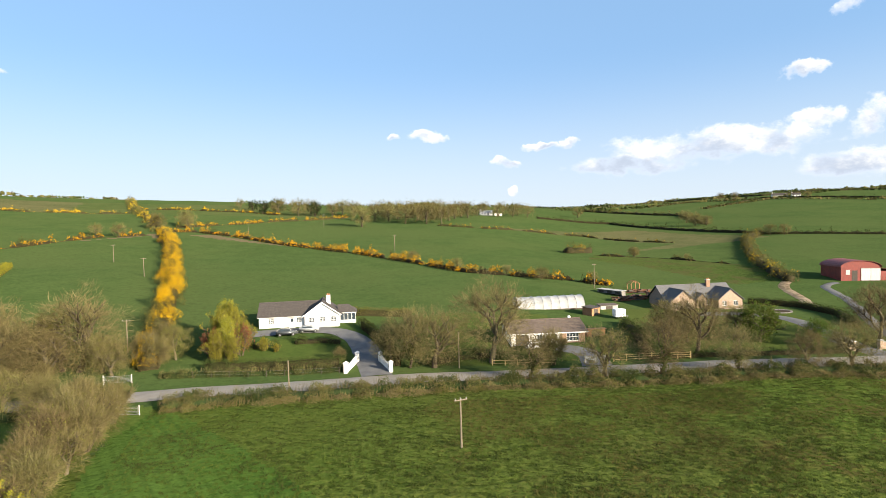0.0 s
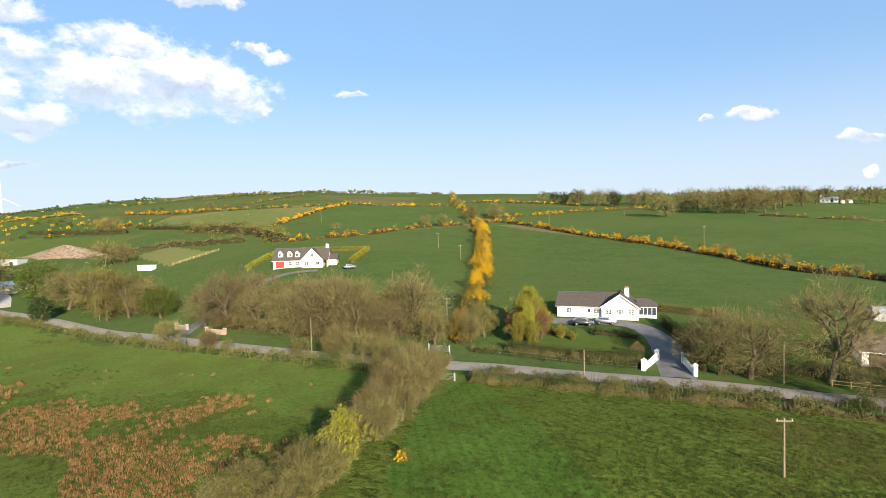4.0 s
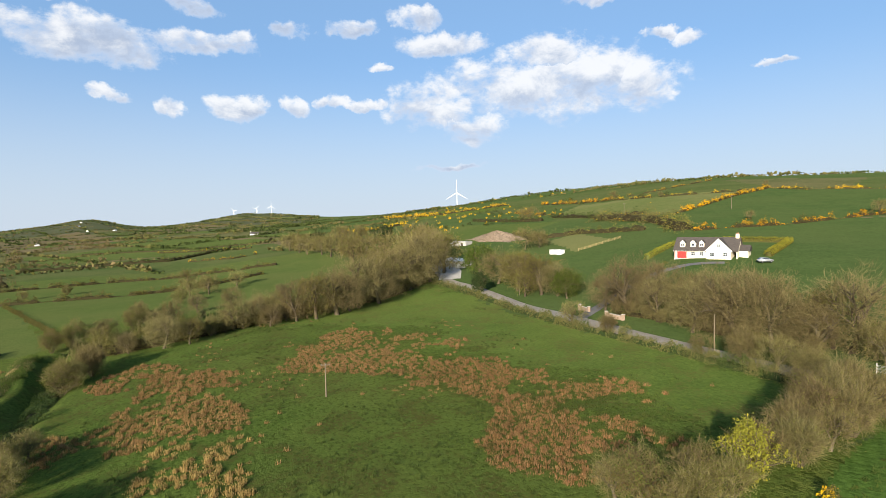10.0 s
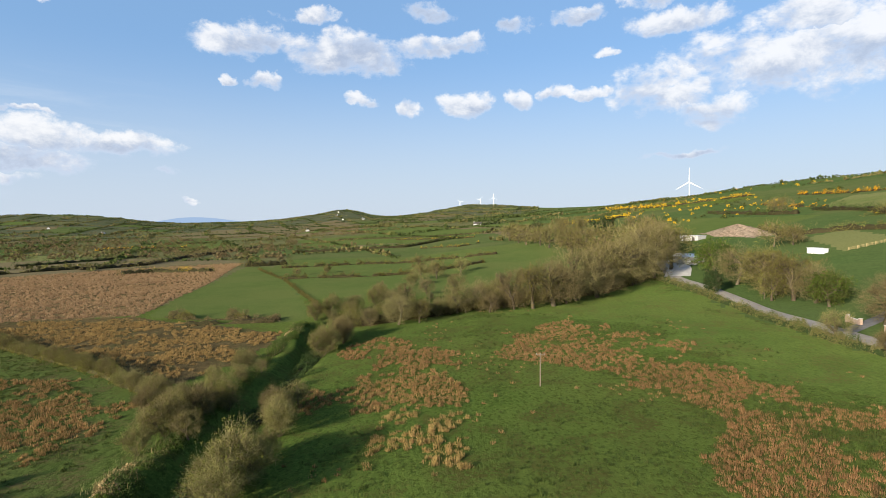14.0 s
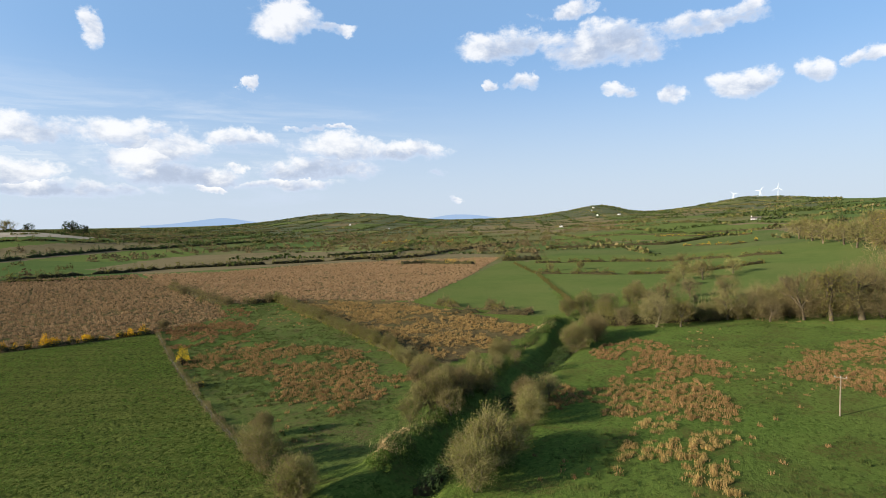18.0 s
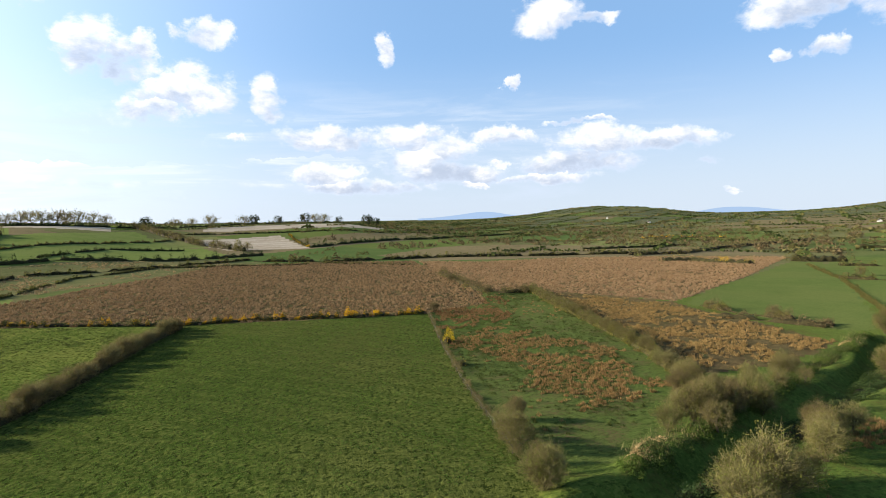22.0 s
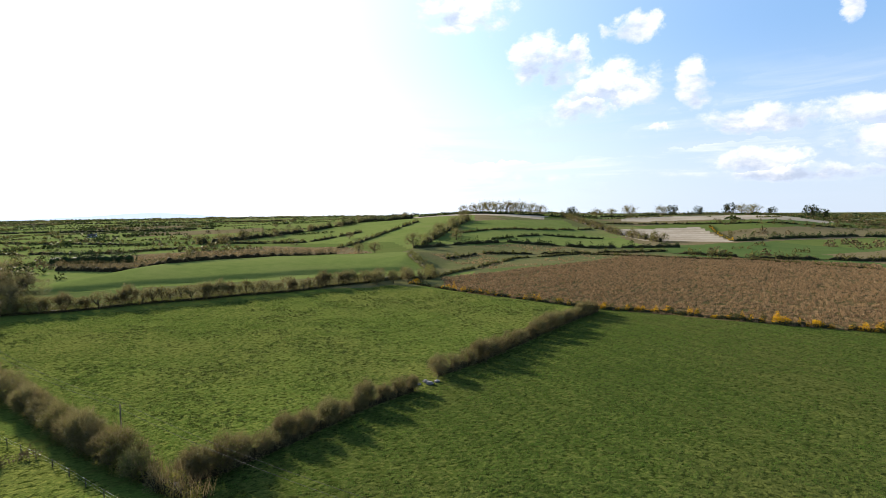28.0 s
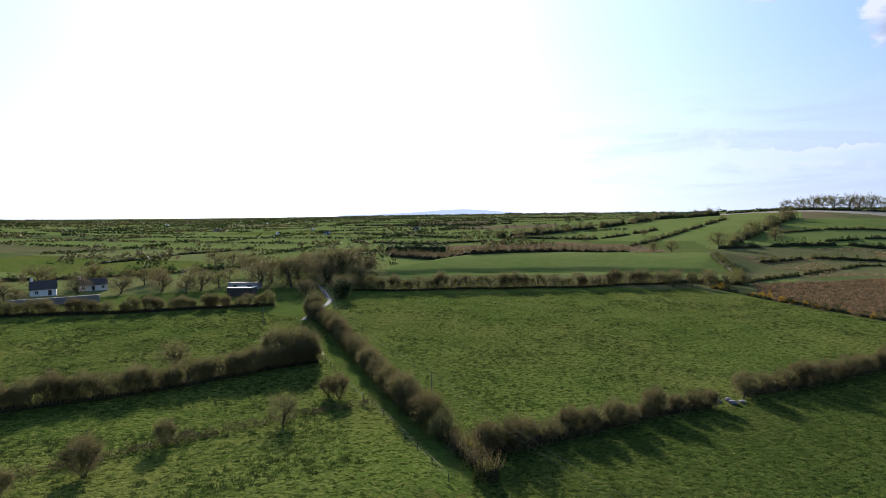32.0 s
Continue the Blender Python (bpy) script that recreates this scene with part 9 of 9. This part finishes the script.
rail_fence([(-199, 141), (-198, 151), (-197, 162)], "pale timber fence across the hill field", tall=1.1, gap=3.0)
wire_fence([(-103, -152), (-84, -120), (-66, -87), (-53, -62), (-46, -49)], "post-and-wire fence beside the rolled pasture")
wire_fence([(-38, 91.2), (-26, 91.3), (-13.5, 92.3)], "post-and-wire fence on the roadside bank", gap=3.0)
wire_fence([(34, -47), (53, -58.5), (70, -67.5), (102, -86), (132, -104)], "post-and-wire fence along the ditch", gap=5.0, tall=1.0)
shed(41.0, 127.5, 40.0, 3.6, 2.6, 1.9, 2.2, SHED_WOOD, SLATE, "small brown timber garden shed with dark roof")
shed(45.5, 134.5, 5.0, 4.6, 2.4, 1.1, 1.2, CONCRETE, TILE_BROWN, "low open block shed beside the polytunnel")
shed(34.0, 109.5, 2.0, 4.0, 0.7, 1.6, 1.6, SHED_WOOD, SHED_WOOD, "orange timber screen beside the bungalow", name="garden_screen")
shed(52.6, 158.0, -62.0, 9.0, 1.6, 0.9, 1.0, ROCK, CONCRETE, "low stone-walled pen in the field corner", doors=3)
shed(-207.0, 131.5, 22.0, 6.0, 2.8, 2.1, 2.1, WHITE_PAINT, WHITE_PAINT, "white site cabin at the field's edge", name="site_cabin", door_mat=GREY_TIN)
shed(-236.0, 90.0, 24.0, 15.0, 8.0, 3.4, 4.2, CONCRETE, GREY_TIN, "grey tin-roofed workshop beside the road", doors=3, name="workshop", door_mat=GREY_TIN)
shed(-300.0, 122.0, 24.0, 12.0, 6.0, 3.0, 3.0, CONCRETE, GREY_TIN, "pale block building by the quarry", doors=2, name="workshop")
simple_house(52, 446, 2, 10, 6, 2.2, 1.6, WHITE_WALL, GREY_TIN, "long white farmhouse among trees on the hill", 4, 1)
shed(64, 448, 2, 6, 4, 2.0, 2.4, WHITE_WALL, GREY_TIN, "white farm outbuilding on the hill")
simple_house(430, 640, -20, 16, 8, 3.0, 2.4, WHITE_WALL, SLATE, "white farmhouse high on the hill", 4, 1)
simple_house(446, 628, -20, 9, 6, 2.6, 2.0, WHITE_WALL, SLATE, "white cottage high on the hill", 3, 1)
# the southern farm
shed(188.5, -117.2, 218.0, 9.5, 6.0, 3.4, 2.8, DARK_TIMBER, GREY_TIN, "open-fronted farm shed with a pale tin roof", doors=2, name="farm_shed")
shed(205, -128, 215.0, 12, 6, 3.0, 2.6, CONCRETE, SLATE, "dark block cattle shed", doors=2, name="farm_shed")
simple_house(240, -70, 250, 8, 7, 2.8, 2.6, WHITE_WALL, SLATE, "white gabled house behind a garden wall", 2, 1)
simple_house(246, -88, 250, 10, 7, 2.6, 2.0, WHITE_WALL, SLATE, "low white house with a dark roof", 3, 1)
simple_house(250, -44, 250, 12, 7, 2.6, 2.0, CREAM_WALL, SLATE, "cream house beside the southern farm", 3, 1)
simple_house(215, -178, 200, 10, 6, 2.8, 2.6, WHITE_WALL, SLATE, "house half hidden among the farm trees", 3, 1)
g = thing("garden_wall", 221, -58, 245.0, "dark rendered garden wall below the white houses", "wall")
part("wall", boxes((0, 26, -0.2, 0.2, -1.5, 1.4)), ROCK, g)
part("coping", boxes((-0.05, 26.05, -0.26, 0.26, 1.4, 1.5)), CONCRETE, g)
# far white houses
_far = random.Random(8)
for x, y in ((-831, 26), (-1938, -339), (-1180, -330), (-1900, -400), (-2150, -470), (-2400, -520), (-1350, -900), (-1500, -1150),
             (620, -560), (700, -520), (760, -640), (920, -560), (560, -700), (1250, -900), (1500, -760)):
    simple_house(x, y, _far.uniform(0, 360), _far.uniform(8, 12), 6.0, 2.6, 2.2, WHITE_WALL, SLATE, "distant white house in the valley", 3, 1, "distant white houses")
# poles
utility_pole(4.1, 58.6, 5.6, 20)
utility_pole(-20.2, 82.6, 5.0, 10, arms=0, label="slim wooden telephone pole beside the road")
utility_pole(-91.3, 14.0, 5.7, 80)
utility_pole(-197.0, 47.5, 8.0, 70)
utility_pole(-55.6, 105.0, 6.0, 10)
utility_pole(-10.5, 243, 7.5, 0)
utility_pole(53.5, 163.5, 7.5, 20, label="wooden pole with transformer box on the hill")
utility_pole(-92, 300, 7.5, 10)
utility_pole(-60, 352, 7.5, 10)
utility_pole(-74.8, 82.8, 7.0, 0, arms=0, label="slim wooden telephone pole beside the road")
utility_pole(-112, 205, 6.5, 10)
utility_pole(-88, 178, 6.0, 10)
utility_pole(-165, 92.5, 7.5, 0, arms=0, label="slim wooden telephone pole beside the road")
utility_pole(-215, 250, 7.5, 40)
utility_pole(-270, 225, 7.5, 40)
utility_pole(6.5, 93.5, 6.5, 0, arms=0, label="slim wooden telephone pole beside the road")
s0 = utility_pole(53.6, -69.6, 5.0, 35, arms=0, label="dark wooden pole in the southern pasture")
s1 = utility_pole(119.8, -108.4, 6.5, 35, arms=0, label="dark wooden pole in the southern pasture")
s2 = utility_pole(160, -140, 7.0, 35)
utility_pole(131.7, -93, 5.0, 0, arms=0, label="short dark pole in the paddock")
s3 = utility_pole(196, -164, 7.5, 35)
cable([(-20, -25, 3.5), s0, s1, s2, s3])
# turbines
for bearing, far, hub, blade, spin in ((67.1, 1500, 110, 37, 0), (86.1, 2900, 134, 24, 2), (87.5, 2900, 124, 22, 40), (89.6, 2950, 114, 20, 75)):
    b = radians(bearing)
    wind_turbine(-math.sin(b) * far, math.cos(b) * far, hub, blade, bearing - 10, spin, "white three-bladed wind turbine on the far ridge")
# boulders added in the hedge gap to stand for a pale puddle
rocks(((13.6, -99.5, 0.6), (14.6, -100.8, 0.5), (12.4, -101.2, 0.45), (15.6, -99.0, 0.4)))
# models that no place asked for
for k, m in MODELS.items():
    if k not in _used:
        for o in (*m.children_recursive, m):
            bpy.data.objects.remove(o)
